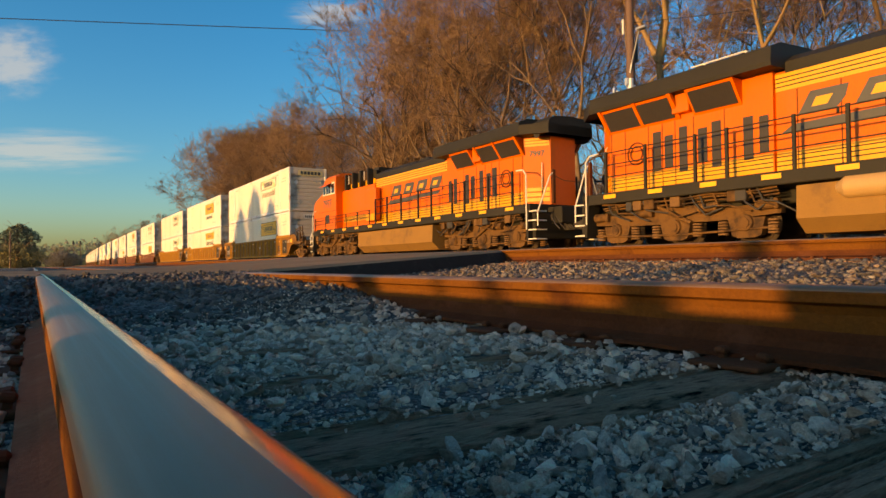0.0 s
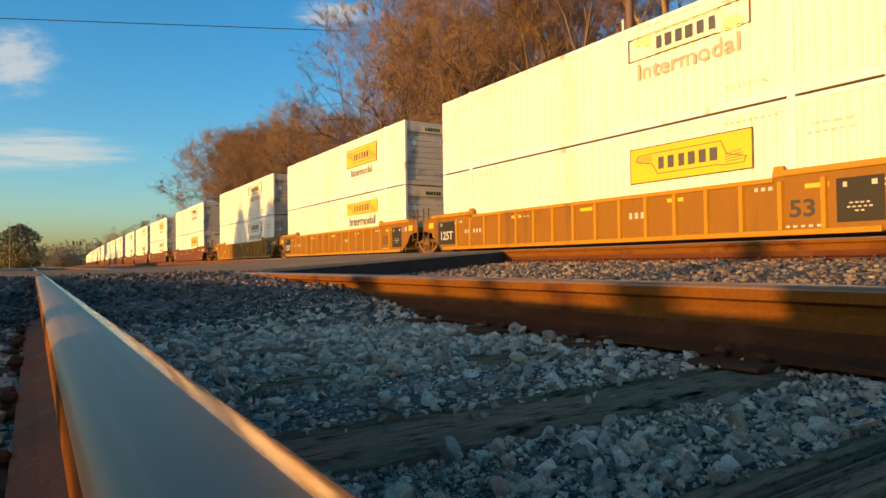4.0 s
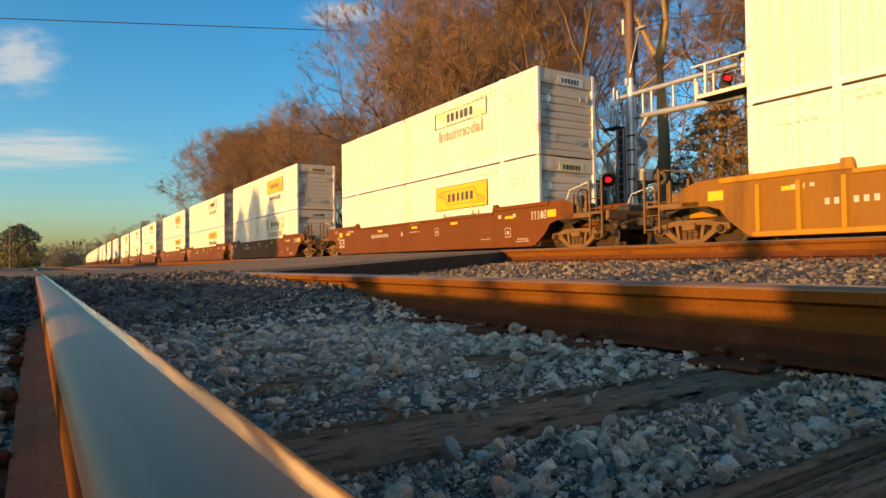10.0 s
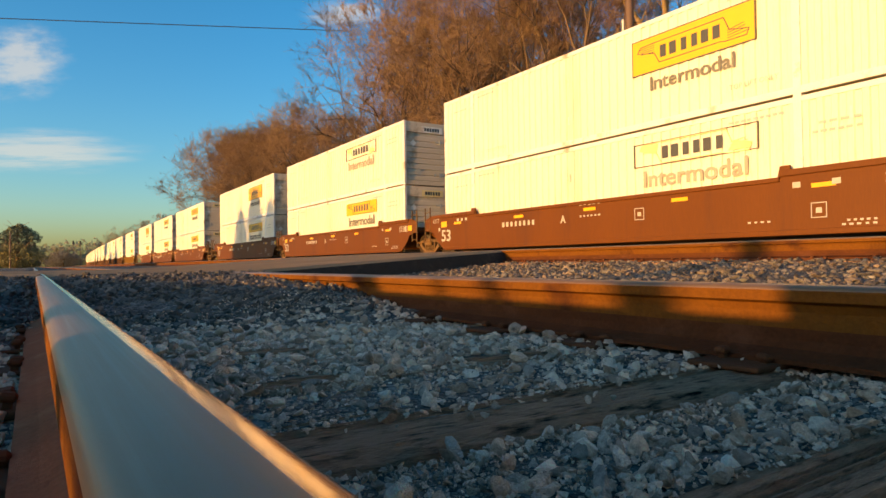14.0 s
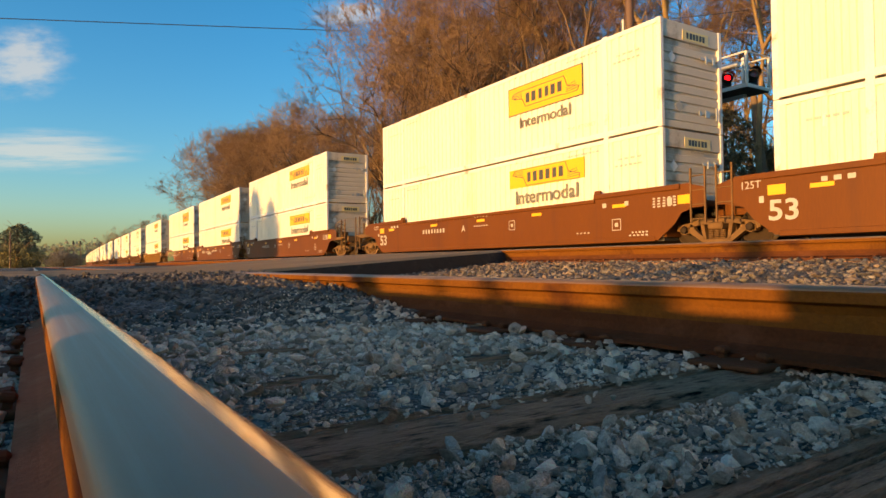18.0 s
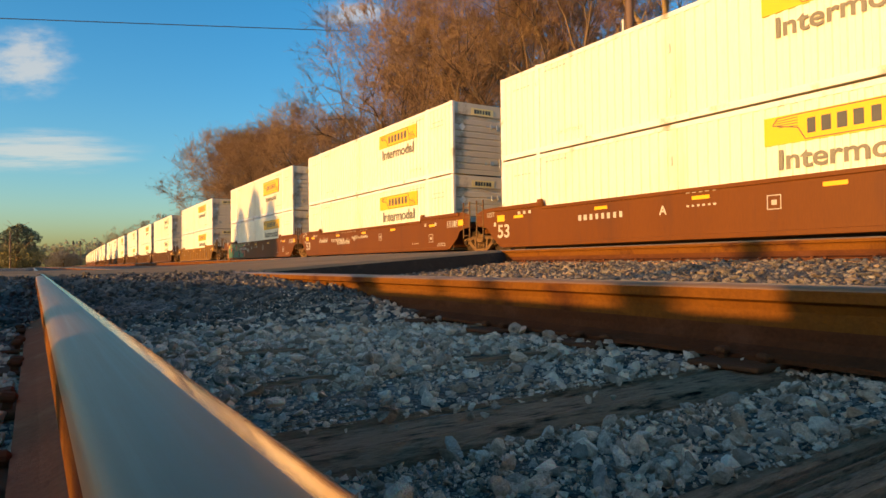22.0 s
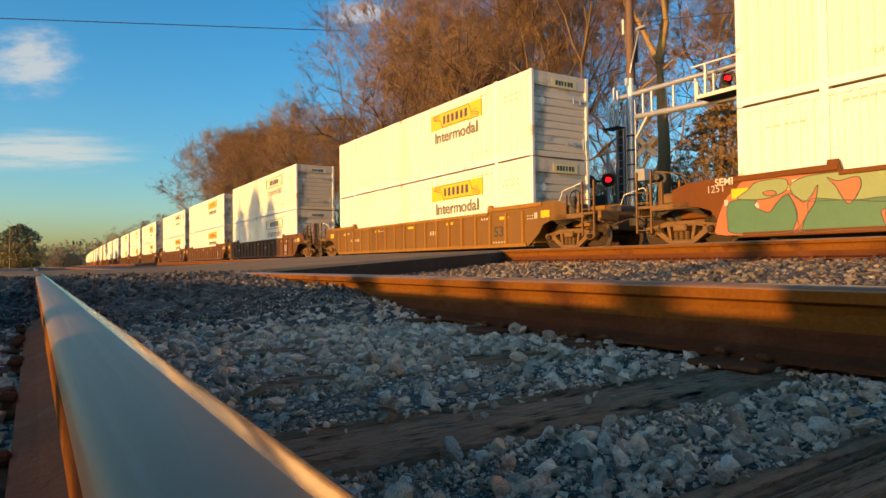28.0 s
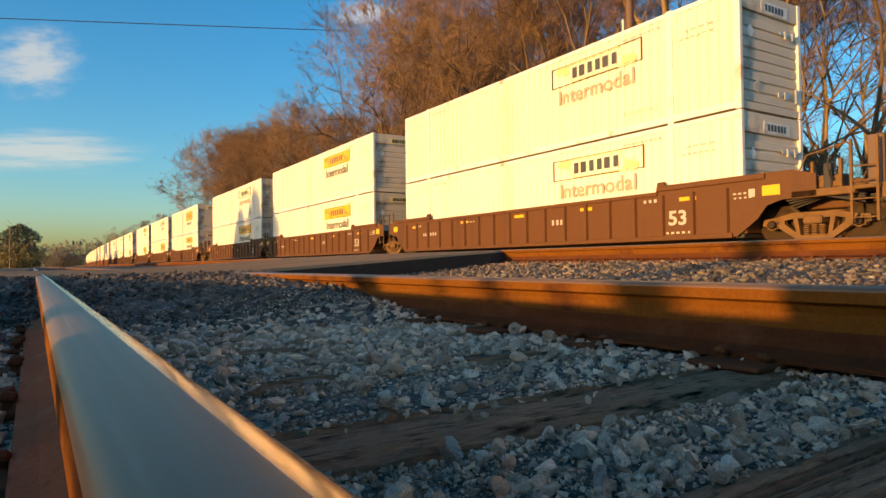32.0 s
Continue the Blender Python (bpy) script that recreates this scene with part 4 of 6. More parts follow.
            cp = Geo().box(-0.12, 0.12, q * 10.4, q * 11.25, 0.72, 0.96, 0.03)
            cp.box(-0.2, 0.16, q * 11.2, q * 11.55, 0.68, 1.0, 0.06)
            part("coupler", cp, M_DARK, c)
            hs = Geo().pipe([(0.35, q * 10.9, 0.85), (0.4, q * 11.2, 0.55), (0.3, q * 11.5, 0.5)], 0.03, 5)
            part("air_hose", hs, M_DARK, c)
            build_truck(c, q * (9.42 if q < 0 else 9.72), moving)
        else:
            lad = Geo()
            for yy in (q * 8.9, q * 9.3):
                lad.box(-1.46, -1.42, yy - 0.02, yy + 0.02, 0.6, 1.95)
            for zz in (0.7, 1.05, 1.4, 1.75):
                lad.tube((-1.44, q * 8.9, zz), (-1.44, q * 9.3, zz), 0.015, n=5)
            part("ladder", lad, M_IRON, c)
            if q == 1:
                build_truck(c, 9.575, moving)
                ar = Geo().box(-0.4, 0.4, 9.2, 10.2, 0.8, 1.1, 0.05)
                part("articulation", ar, M_DARK, c)
    if marks:
        st = Geo()
        xs = -X - (0.003 if style != "rib" else 0.003)
        if style == "smooth":
            rows = ((2.36, 4.15, 0.90, 8, 0.16), (-0.5, 0.4, 1.0, 6, 0.05), (-0.5, 0.4, 1.34, 5, 0.04), (6.2, 7.0, 1.28, 3, 0.10), (8.1, 8.3, 0.95, 1, 0.14), (-6.2, -5.9, 1.20, 1, 0.12), (-7.0, -6.7, 1.20, 1, 0.12), (-7.6, -7.0, 0.44, 5, 0.04), (-7.6, -6.9, 0.36, 5, 0.04), (-8.5, -7.7, 1.14, 5, 0.04), (-8.5, -7.7, 1.07, 5, 0.04), (-8.5, -7.7, 1.21, 5, 0.04), (-8.5, -7.7, 1.28, 5, 0.04), (-5.5, -4.9, 0.5, 4, 0.04))
        else:
            rows = ((-5.7, -5.2, 1.2, 3, 0.08), (-6.7, -5.9, 0.36, 5, 0.05), (5.2, 6.3, 0.80, 6, 0.13), (2.5, 3.4, 1.18, 5, 0.04), (6.4, 7.0, 1.2, 3, 0.08), (-8.3, -7.8, 1.18, 4, 0.04), (-8.3, -7.8, 1.08, 4, 0.04), (-2.2, -1.6, 0.82, 3, 0.16))
        for a, b, z, n, h in rows:
            bars(st, xs, a, b, z, z + h, n, rnd, gap=0.42)
        if style == "smooth":
            for yy, zz in ((-1.87, 0.94), (-6.5, 0.7)):
                for bx in ((yy - 0.16, yy + 0.16, zz + 0.14, zz + 0.16), (yy - 0.16, yy + 0.16, zz - 0.16, zz - 0.14), (yy - 0.16, yy - 0.14, zz - 0.16, zz + 0.16), (yy + 0.14, yy + 0.16, zz - 0.16, zz + 0.16), (yy - 0.06, yy + 0.06, zz - 0.06, zz + 0.05)):
                    st.box(xs - 0.003, xs, *bx)
            mk = letters("A", 0.32, bold=0.008)
            mk.materials.append(M_DECAL)
            part("letter", mk, None, c, m=Matrix.Translation((xs - 0.003, 1.06, 0.97)) @ SIDE)
        if paint is M_WELL_Y:
            if rear == "A":
                rear_plate = part("data_panel", Geo().box(xs - 0.004, xs, 6.95, 8.15, 0.42, 1.30), M_LOCO_K, c, "black data panel with a white load figure")
                load = letters("125T", 0.44, bold=0.012)
                load.materials.append(M_DECAL)
                part("panel_lettering", load, None, rear_plate, m=Matrix.Translation((xs - 0.006, 7.55, 0.74)) @ SIDE)
                small = letters("53", 0.16, bold=0.004)
                small.materials.append(M_DECAL)
                part("panel_lettering", small, None, rear_plate, m=Matrix.Translation((xs - 0.006, 7.9, 1.18)) @ SIDE)
            plate = part("data_panel", Geo().box(xs - 0.004, xs, -7.85, -6.98, 0.42, 1.30), M_LOCO_K, c, "black data panel with white lettering as bars")
            dp = Geo()
            for a, b, z, n, h in ((-7.75, -7.6, 1.12, 1, 0.1), (-7.2, -7.08, 1.12, 1, 0.1), (-7.6, -7.2, 0.78, 4, 0.03), (-7.65, -7.15, 0.70, 5, 0.03), (-7.5, -7.3, 0.62, 2, 0.03)):
                bars(dp, xs - 0.005, a, b, z, z + h, n, rnd, gap=0.3)
            tagged(part("panel_lettering", dp, M_DECAL, plate), kind="stuff")
        st.box(xs - 0.003, xs, -8.35, -8.2, 1.1, 1.28)
        tagged(part("stencil_lettering", st, M_DECAL, c, "white stencilled data as bars"), kind="stuff")
        for yy in (-6.6, -3.14, -0.05, 3.2, 6.9):
            part("reflector_strip", Geo().box(xs - 0.002, xs, yy - 0.24, yy + 0.24, 1.17, 1.26), M_REFLECT, c, "yellow reflective strip")
        for yy in (-8.72, 7.85 if style == "smooth" else 8.72):
            part("end_reflector", Geo().box(xs - 0.004, xs, yy - 0.20, yy + 0.20, 1.10, 1.32), M_REFLECT, c, "yellow reflective square")
        if style == "smooth":
            ton = letters("125T", 0.24)
            ton.materials.append(M_DECAL)
            part("letter", ton, None, c, m=Matrix.Translation((xs - 0.003, 8.45, 1.36)) @ SIDE)
        num = letters("53", 0.62 if style == "smooth" else 0.50, bold=0.012)
        num.materials.append(M_DECAL if style == "smooth" or paint is M_WELL_B else M_DARK)
        part("number", num, None, c, m=Matrix.Translation((xs - 0.003, 7.7 if style == "smooth" else -6.3, 0.74)) @ SIDE @ Matrix.Diagonal((1.15, 1, 1, 1)))
    if tag:
        # sprayed scribbles and one short tag
        tg = letters("3XK", 0.30)
        tg.materials.append(M_TAG)
        part("graffiti_tag", tg, None, c, "pale sprayed tag", m=Matrix.Translation((-X - 0.06, 8.05, 1.52)) @ SIDE)
        r4 = random.Random(3)
        for yy, zz, n, h in ((3.3, 0.72, 8, 0.30), (3.4, 1.33, 12, 0.16), (5.9, 0.9, 6, 0.26), (1.4, 0.95, 9, 0.18)):
            pts = []
            for k in range(n * 4):
                pts.append((-X - 0.006, yy - k * 0.055 + r4.uniform(-0.05, 0.05), zz + (h if k % 2 else 0) * r4.uniform(0.5, 1.1)))
            part("graffiti_tag", Geo().pipe(pts, 0.010, 4), M_TAG, c, "pale sprayed scribble")
    if spray:
        # sprayed letters: rounded shapes, pale above and green below, with dark outlines and orange gaps
        def rounded(pts, n=4):
            out = []
            k = len(pts)
            for i in range(k):
                p0, p1, p2, p3 = (Vector(pts[(i + j - 1) % k]) for j in range(4))
                for q in range(n):
                    t = q / n
                    v = 0.5 * (2 * p1 + (p2 - p0) * t + (2 * p0 - 5 * p1 + 4 * p2 - p3) * t * t + (3 * p1 - p0 - 3 * p2 + p3) * t ** 3)
                    out.append((v.x, v.y))
            return out

        def sprayed(name, pts, mt, lift, line=True):
            r = rounded(pts)
            ob = part(name, Geo().prism(r, "x", -X - lift, -X - lift + 0.003), mt, c, "sprayed graffiti letter shape")
            if line:
                part("graffiti_line", Geo().pipe([(-X - lift, a, b) for a, b in r + r[:1]], 0.012, 4), M_INK, ob)

        sprayed("graffiti_back", ((8.45, 0.5), (8.2, 1.1), (7.95, 1.3), (7.6, 1.5), (6.0, 1.44), (3.2, 1.40), (3.1, 1.0), (3.1, 0.3), (5.5, 0.26), (8.2, 0.26)), M_SPRAY[1], 0.004, False)
        top_s = ((7.91, 1.10), (7.64, 1.27), (7.49, 1.40), (7.22, 1.44), (6.87, 1.43), (6.74, 1.35), (6.77, 1.18), (7.0, 1.07), (7.28, 1.03), (7.65, 1.04))
        low_s = ((8.16, 0.92), (7.99, 1.05), (7.47, 1.02), (7.5, 0.89), (7.29, 0.76), (7.13, 0.74), (6.97, 0.93), (6.77, 1.08), (6.64, 0.91), (6.56, 0.59), (6.64, 0.28), (8.0, 0.30), (8.15, 0.54))
        sprayed("graffiti", top_s, M_SPRAY[2], 0.008)
        sprayed("graffiti", low_s, M_SPRAY[0], 0.011)
        sprayed("graffiti", ((6.7, 1.22), (6.5, 1.38), (6.17, 1.43), (5.68, 1.43), (5.25, 1.42), (4.78, 1.34), (4.67, 0.79), (5.6, 0.86), (6.44, 0.92)), M_SPRAY[2], 0.008)
        sprayed("graffiti", ((6.25, 0.94), (5.5, 0.84), (4.67, 0.82), (4.69, 0.29), (5.6, 0.27), (6.47, 0.27), (6.33, 0.64)), M_SPRAY[0], 0.011)
        sprayed("graffiti", ((4.78, 1.34), (4.54, 1.40), (4.24, 1.43), (3.32, 1.43), (3.25, 1.34), (3.38, 1.19), (3.81, 1.13), (3.87, 0.76), (4.7, 0.80)), M_SPRAY[2], 0.008)
        sprayed("graffiti", ((4.79, 0.83), (4.1, 0.68), (3.37, 0.64), (3.35, 0.28), (4.1, 0.27), (4.81, 0.26)), M_SPRAY[0], 0.011)
        sprayed("graffiti_gap", ((6.73, 1.10), (6.55, 1.0), (6.42, 0.88), (6.25, 1.0), (6.12, 1.21), (6.18, 0.87), (6.37, 0.58), (6.49, 0.27), (6.65, 0.28), (6.54, 0.59), (6.61, 0.87)), M_SPRAY[1], 0.015)
        sprayed("graffiti_gap", ((5.93, 1.34), (5.72, 1.25), (5.39, 1.30), (5.30, 1.19), (5.35, 0.99), (5.53, 0.77), (5.69, 0.99), (5.77, 1.15)), M_SPRAY[1], 0.015)
        sprayed("graffiti_gap", ((4.95, 0.61), (4.71, 0.63), (4.68, 0.48), (4.80, 0.42), (4.87, 0.31), (4.94, 0.47)), M_SPRAY[1], 0.015)
        sprayed("graffiti_gap", ((4.19, 1.36), (3.98, 1.27), (4.11, 1.15)), M_SPRAY[1], 0.015)
        sprayed("graffiti_gap", ((3.76, 0.73), (3.39, 0.67), (3.23, 0.51), (3.38, 0.28), (3.37, 0.59), (3.66, 0.61)), M_SPRAY[1], 0.015)
        sprayed("graffiti_gap", ((7.30, 1.16), (7.10, 1.20), (6.98, 1.12), (7.15, 1.08)), M_SPRAY[1], 0.015)
        part("cleaned_patch", Geo().box(-X - 0.018, -X - 0.014, 2.3, 4.68, 0.82, 1.12), paint, c, "maroon patch painted over the graffiti")
        mk = Geo()
        bars(mk, -X - 0.019, 3.62, 4.6, 0.88, 1.06, 4, random.Random(2), gap=0.3)
        bars(mk, -X - 0.019, 2.45, 3.47, 0.88, 1.06, 6, random.Random(2), gap=0.3)
        tagged(part("stencil_lettering", mk, M_DECAL, c), kind="stuff")
        for word, yy, zz, size in (("TSL", 2.7, 1.30, 0.26), ("SEMI", 8.2, 1.50, 0.24), ("NO", 1.7, 1.28, 0.30), ("WOL", 1.9, 0.82, 0.34)):
            tg = letters(word, size, bold=0.004)
            tg.materials.append(M_TAG)
            part("graffiti_tag", tg, None, c, "pale sprayed tag", m=Matrix.Translation((-X - 0.062, yy, zz)) @ SIDE)
    return c

# ---- locomotives ----
NUM_SIDE = letters("7997", 0.62, bold=0.012)
NUM_SIDE.materials.append(M_INK)
NUM_END = letters("7997", 0.26, bold=0.007)
NUM_END.materials.append(M_INK)
LOCO_WHEELS = []


def loco_wheels():
    half = [(0.0, 0.11), (0.45, 0.11), (0.455, 0.14), (0.62, 0.15), (0.655, 0.48), (0.66, 0.56), (0.69, 0.562), (0.70, 0.535), (0.80, 0.525), (0.803, 0.46), (0.76, 0.44), (0.75, 0.2), (0.80, 0.12), (0.805, 0.1), (1.1, 0.1)]
    return turned(Geo(), [(-x, r) for x, r in reversed(half[1:])] + half, 24, 0.52).mesh("wheelset", [M_WHEEL, M_TREAD])


LOCO_WHEELSET = loco_wheels()


def loco_truck(L, y0, q):
    """Three axles in a cast frame with coil springs, pedestals and brake gear."""
    fr = Geo()
    for s in (-1, 1):
        x0, x1 = s * 0.98, s * 1.16
        fr.prism([(-2.75, 0.86), (-2.5, 0.98), (-1.3, 0.92), (-1.0, 1.06), (1.0, 1.06), (1.3, 0.92), (2.5, 0.98), (2.75, 0.86), (2.75, 0.72), (1.4, 0.64), (-1.4, 0.64), (-2.75, 0.72)], "x", x0, x1)
        for a in (-1.94, 0, 1.94):
            fr.prism([(a - 0.46, 0.66), (a + 0.46, 0.66), (a + 0.36, 0.26), (a + 0.22, 0.20), (a - 0.22, 0.20), (a - 0.36, 0.26)], "x", x0 + s * 0.02, x1 + s * 0.03)
    truck = part("truck", fr, M_GRIME, L, "dusty three-axle cast steel truck", m=pose(0, y0, 0))
    for s in (-1, 1):
        for a in (-1.94, 0, 1.94):
            part("axle_box", Geo().tube((s * 1.16, a, 0.54), (s * 1.25, a, 0.54), 0.20, 0.18, 14).tube((s * 1.25, a, 0.54), (s * 1.28, a, 0.54), 0.12, n=12), M_GRIME, truck)
            for d in (-0.62, 0.62):
                if abs(a + d) > 2.7:
                    continue
                sp = Geo()
                for i in range(5):
                    sp.tube((s * 1.12, a + d, 0.28 + i * 0.07), (s * 1.12, a + d, 0.325 + i * 0.07), 0.13, n=9)
                part("coil_spring", sp, M_IRON, truck)
        for a, z in ((-2.5, 0.98), (-0.95, 1.02), (0.95, 1.02), (2.45, 0.98)):
            part("brake_cylinder", Geo().tube((s * 1.2, a - 0.2, z - 0.05), (s * 1.2, a + 0.22, z - 0.05), 0.13, 0.11, 10).box(s * 1.1, s * 1.3, a + 0.2, a + 0.3, z - 0.17, z + 0.07, 0.02), M_GRIME, truck)
        part("tie_rod", Geo().pipe([(s * 1.2, -2.7, 0.42), (s * 1.2, -1.4, 0.36), (s * 1.2, 0.2, 0.34), (s * 1.2, 2.7, 0.42)], 0.03, 6), M_GRIME, truck)
        part("shock_strut", Geo().tube((s * 1.22, -0.5, 1.1), (s * 1.22, 0.5, 0.62), 0.06, n=8), M_GRIME, truck)
    for a in (-1.94, 0, 1.94):
        LOCO_WHEELS.append(part("wheelset", LOCO_WHEELSET, None, truck, m=pose(0, a, 0.53)))


def build_loco(label, reservoir, numbers):
    rnd = random.Random(77)
    L = thing("locomotive", label, "locomotive", "locomotives")
    # frame, walkway and end plates
    part("underframe", Geo().box(-1.5, 1.5, -9.95, 9.75, 1.30, 1.60, 0.02).box(-0.7, 0.7, -10.6, 10.4, 0.95, 1.5, 0.03), M_LOCO_K, L)
    for s in (-1, 1):
        for y in [-8.9 + 1.55 * i for i in range(12)]:
            part("reflector", Geo().box(s * 1.505, s * 1.5, y - 0.22, y + 0.22, 1.44, 1.55), M_REFLECT, L)
        # hood sides: yellow skirt with thin lines, orange above
    part("hood", Geo().prism([(-1.1, -4.4), (-1.1, -9.2), (-0.55, -9.95), (0.55, -9.95), (1.1, -9.2), (1.1, -4.4)], "z", 1.6, 4.0), M_ORANGE, L, "orange radiator hood")
    part("hood", Geo().box(-1.03, 1.03, -4.4, 2.2, 1.6, 3.86, 0.03), M_ORANGE, L, "orange engine hood")
    part("hood", Geo().box(-1.12, 1.12, 2.2, 6.1, 1.6, 3.62, 0.02), M_ORANGE, L, "orange blower hood")
    for s in (-1, 1):
        for y0, y1, x, z0, z1 in ((-9.19, -4.42, 1.104, 1.66, 2.06), (-4.38, 2.18, 1.034, 1.66, 2.06), (-4.38, 2.18, 1.034, 3.42, 3.80), (2.25, 5.9, 1.124, 1.9, 2.2)):
            part("yellow_stripe", Geo().box(s * (x - 0.006), s * x, y0, y1, z0, z1), M_LOCO_Y, L)
            for k in range(3):
                z = z0 + (z1 - z0) * (0.25 + 0.25 * k)
                part("pinstripe", Geo().box(s * x, s * (x + 0.004), y0, y1, z - 0.012, z + 0.012), M_LOCO_K, L)
        for y in (-3.9, -3.0, -2.1, -1.2, -0.3, 0.6, 1.5):
            part("door_seam", Geo().box(s * 1.030, s * 1.036, y - 0.012, y + 0.012, 1.64, 3.4), M_RUST, L)
            part("door_latch", Geo().box(s * 1.03, s * 1.06, y - 0.10, y - 0.04, 2.7, 2.82, 0.01), M_LOCO_K, L)
        # slanted radiator screens in orange frames
        for y0, y1 in ((-9.12, -8.06), (-7.94, -6.95), (-6.35, -5.2)):
            for nm, mt, o, a, b in (("screen_frame", M_ORANGE, 0.0, y0 - 0.07, y1 + 0.07), ("radiator_screen", M_GRILLE, 0.012, y0, y1)):
                zt, zb, xt, xb = (3.90, 3.30, 1.50, 1.10) if not o else (3.83, 3.36, 1.47, 1.155)
                g = Geo()
                if not o:
                    g.prism([(s * xb, zb), (s * xt, zt), (s * 1.0, zt), (s * 1.0, zb)], "y", a, b)
                else:
                    g.prism([(s * (xb + o), zb), (s * (xt + o), zt), (s * (xt - 0.02), zt), (s * (xb - 0.02), zb)], "y", a, b)
                part(nm, g, mt, L)
        for y in (-9.21, -8.0, -6.86):
            part("screen_rib", Geo().prism([(s * 1.12, 3.30), (s * 1.56, 3.9), (s * 1.45, 3.9), (s * 1.06, 3.30)], "y", y - 0.05, y + 0.05), M_ORANGE, L)
        part("upper_cabinet", Geo().box(s * 1.0, s * 1.3, -6.95, -6.45, 3.42, 3.9, 0.02), M_ORANGE, L)
        part("upper_side", Geo().box(s * 1.0, s * 1.06, -9.2, -4.4, 3.4, 3.9), M_ORANGE, L)
        # louvred doors
        for y, z0, z1, w in ((-5.82, 1.94, 3.06, 0.25), (-6.2, 2.12, 2.96, 0.26), (-6.76, 1.97, 3.10, 0.24), (-7.2, 2.11, 2.95, 0.26), (-7.57, 2.06, 3.10, 0.26), (-5.0, 2.0, 3.0, 0.24), (-4.62, 2.1, 2.95, 0.22)):
            part("louvred_door", Geo().box(s * 1.10, s * 1.112, y - w / 2, y + w / 2, z0, z1), M_GRILLE, L)
        for y in (-5.6, -6.45, -7.0, -7.4, -7.85, -8.65, -9.15):
            part("door_seam", Geo().box(s * 1.102, s * 1.108, y - 0.012, y + 0.012, 1.64, 3.3), M_RUST, L)
        ring = Geo()
        for r in (0.30, 0.20):
            pts = [(s * 1.112, -8.25 + r * math.cos(t), 2.62 + r * math.sin(t)) for t in [2 * math.pi * i / 20 for i in range(21)]]
            ring.pipe(pts, 0.025, 4)
        part("round_emblem", ring, M_RUST, L, "faint round painted emblem")
        # painted emblem: slanted dark blocks over a long stroke
        for i in range(4):
            y0 = -3.9 + i * 1.15 if s > 0 else 0.6 - i * 1.15
            d = 1 if s > 0 else -1
            g = Geo()
            g.prism([(y0, 2.80), (y0 + d * 0.78, 2.80), (y0 + d * 0.98, 3.02), (y0 + d * 1.05, 3.28), (y0 + d * 0.28, 3.28)], "x", s * 1.030, s * 1.038)
            bl = part("emblem_block", g, M_INK, L, "dark slanted block of the painted emblem")
            part("emblem_gap", Geo().prism([(y0 + d * 0.30, 2.94), (y0 + d * 0.62, 2.94), (y0 + d * 0.74, 3.13), (y0 + d * 0.40, 3.13)], "x", s * 1.036, s * 1.041), M_LOCO_Y, bl)
        y0, d = (-4.3, 1) if s > 0 else (1.0, -1)
        part("emblem_stroke", Geo().prism([(y0, 2.45), (y0 + d * 0.9, 2.45), (y0 + d * 4.6, 2.56), (y0 + d * 4.7, 2.70), (y0 + d * 0.3, 2.64)], "x", s * 1.030, s * 1.038), M_INK, L)
        # walkway posts and rails
        ys = [-9.04, -7.67, -6.16, -5.31, -3.75, -2.68, -1.16, 0.2, 1.4]
        for y in ys:
            part("rail_post", Geo().box(s * 1.44, s * 1.50, y - 0.035, y + 0.035, 1.58, 2.76), M_LOCO_K, L)
        for z in (2.72, 2.38, 2.05):
            part("walkway_rail", Geo().tube((s * 1.47, -9.04, z), (s * 1.47, 1.4, z), 0.018, n=6), M_LOCO_K, L)
        for z in (1.95, 2.12, 2.28):
            part("walkway_rail", Geo().tube((s * 1.50, 2.0, z), (s * 1.50, 9.3, z), 0.014, n=6), M_LOCO_K, L)
        for y in (2.0, 3.4, 4.8, 6.2, 7.6, 9.2):
            part("rail_post", Geo().box(s * 1.48, s * 1.52, y - 0.02, y + 0.02, 1.6, 2.3), M_LOCO_K, L)
        # tall cabinet behind the walkway
        part("side_cabinet", Geo().box(s * 1.1, s * 1.42, 1.55, 2.55, 1.75, 3.36, 0.06), M_ORANGE, L)
        part("cabinet_skirt", Geo().box(s * 1.4, s * 1.425, 1.6, 2.5, 1.78, 2.1), M_LOCO_Y, L)
        # dark blower compartment under the roof
        part("blower_side", Geo().box(s * 0.9, s * 1.0, 2.2, 6.1, 3.62, 4.30), M_LOCO_K, L)
        part("yellow_stripe", Geo().box(s * 1.0, s * 1.01, 2.3, 5.8, 3.66, 3.9), M_LOCO_Y, L)
        for y in (2.6, 3.5, 4.4, 5.3):
            part("bracket", Geo().box(s * 1.0, s * 1.3, y - 0.07, y + 0.07, 3.6, 4.4, 0.01), M_LOCO_K, L)
        for y in (3.0, 4.9):
            for k in range(5):
                part("louvre", Geo().box(s * 1.0, s * 1.12, y - 0.28, y + 0.28, 3.92 + k * 0.085, 3.96 + k * 0.085), M_GRIME, L)
            for dy in (-0.32, 0.32):
                part("louvre_edge", Geo().box(s * 1.12, s * 1.15, y + dy - 0.03, y + dy + 0.03, 3.9, 4.35), M_HANDRAIL, L)
    # roof
    roof = Geo()
    prof = [(-1.58, 3.90), (-1.60, 4.0), (-1.56, 4.32), (-1.2, 4.46), (0, 4.52), (1.2, 4.46), (1.56, 4.32), (1.60, 4.0), (1.58, 3.90)]
    roof.prism(prof, "y", -9.55, -4.15)
    part("radiator_roof", roof, M_LOCO_K, L, "black overhanging radiator roof")
    roof = Geo()
    roof.prism([(p[0] * 0.62 if abs(p[0]) > 1 else p[0], p[1]) for p in prof], "y", -10.35, -9.5)
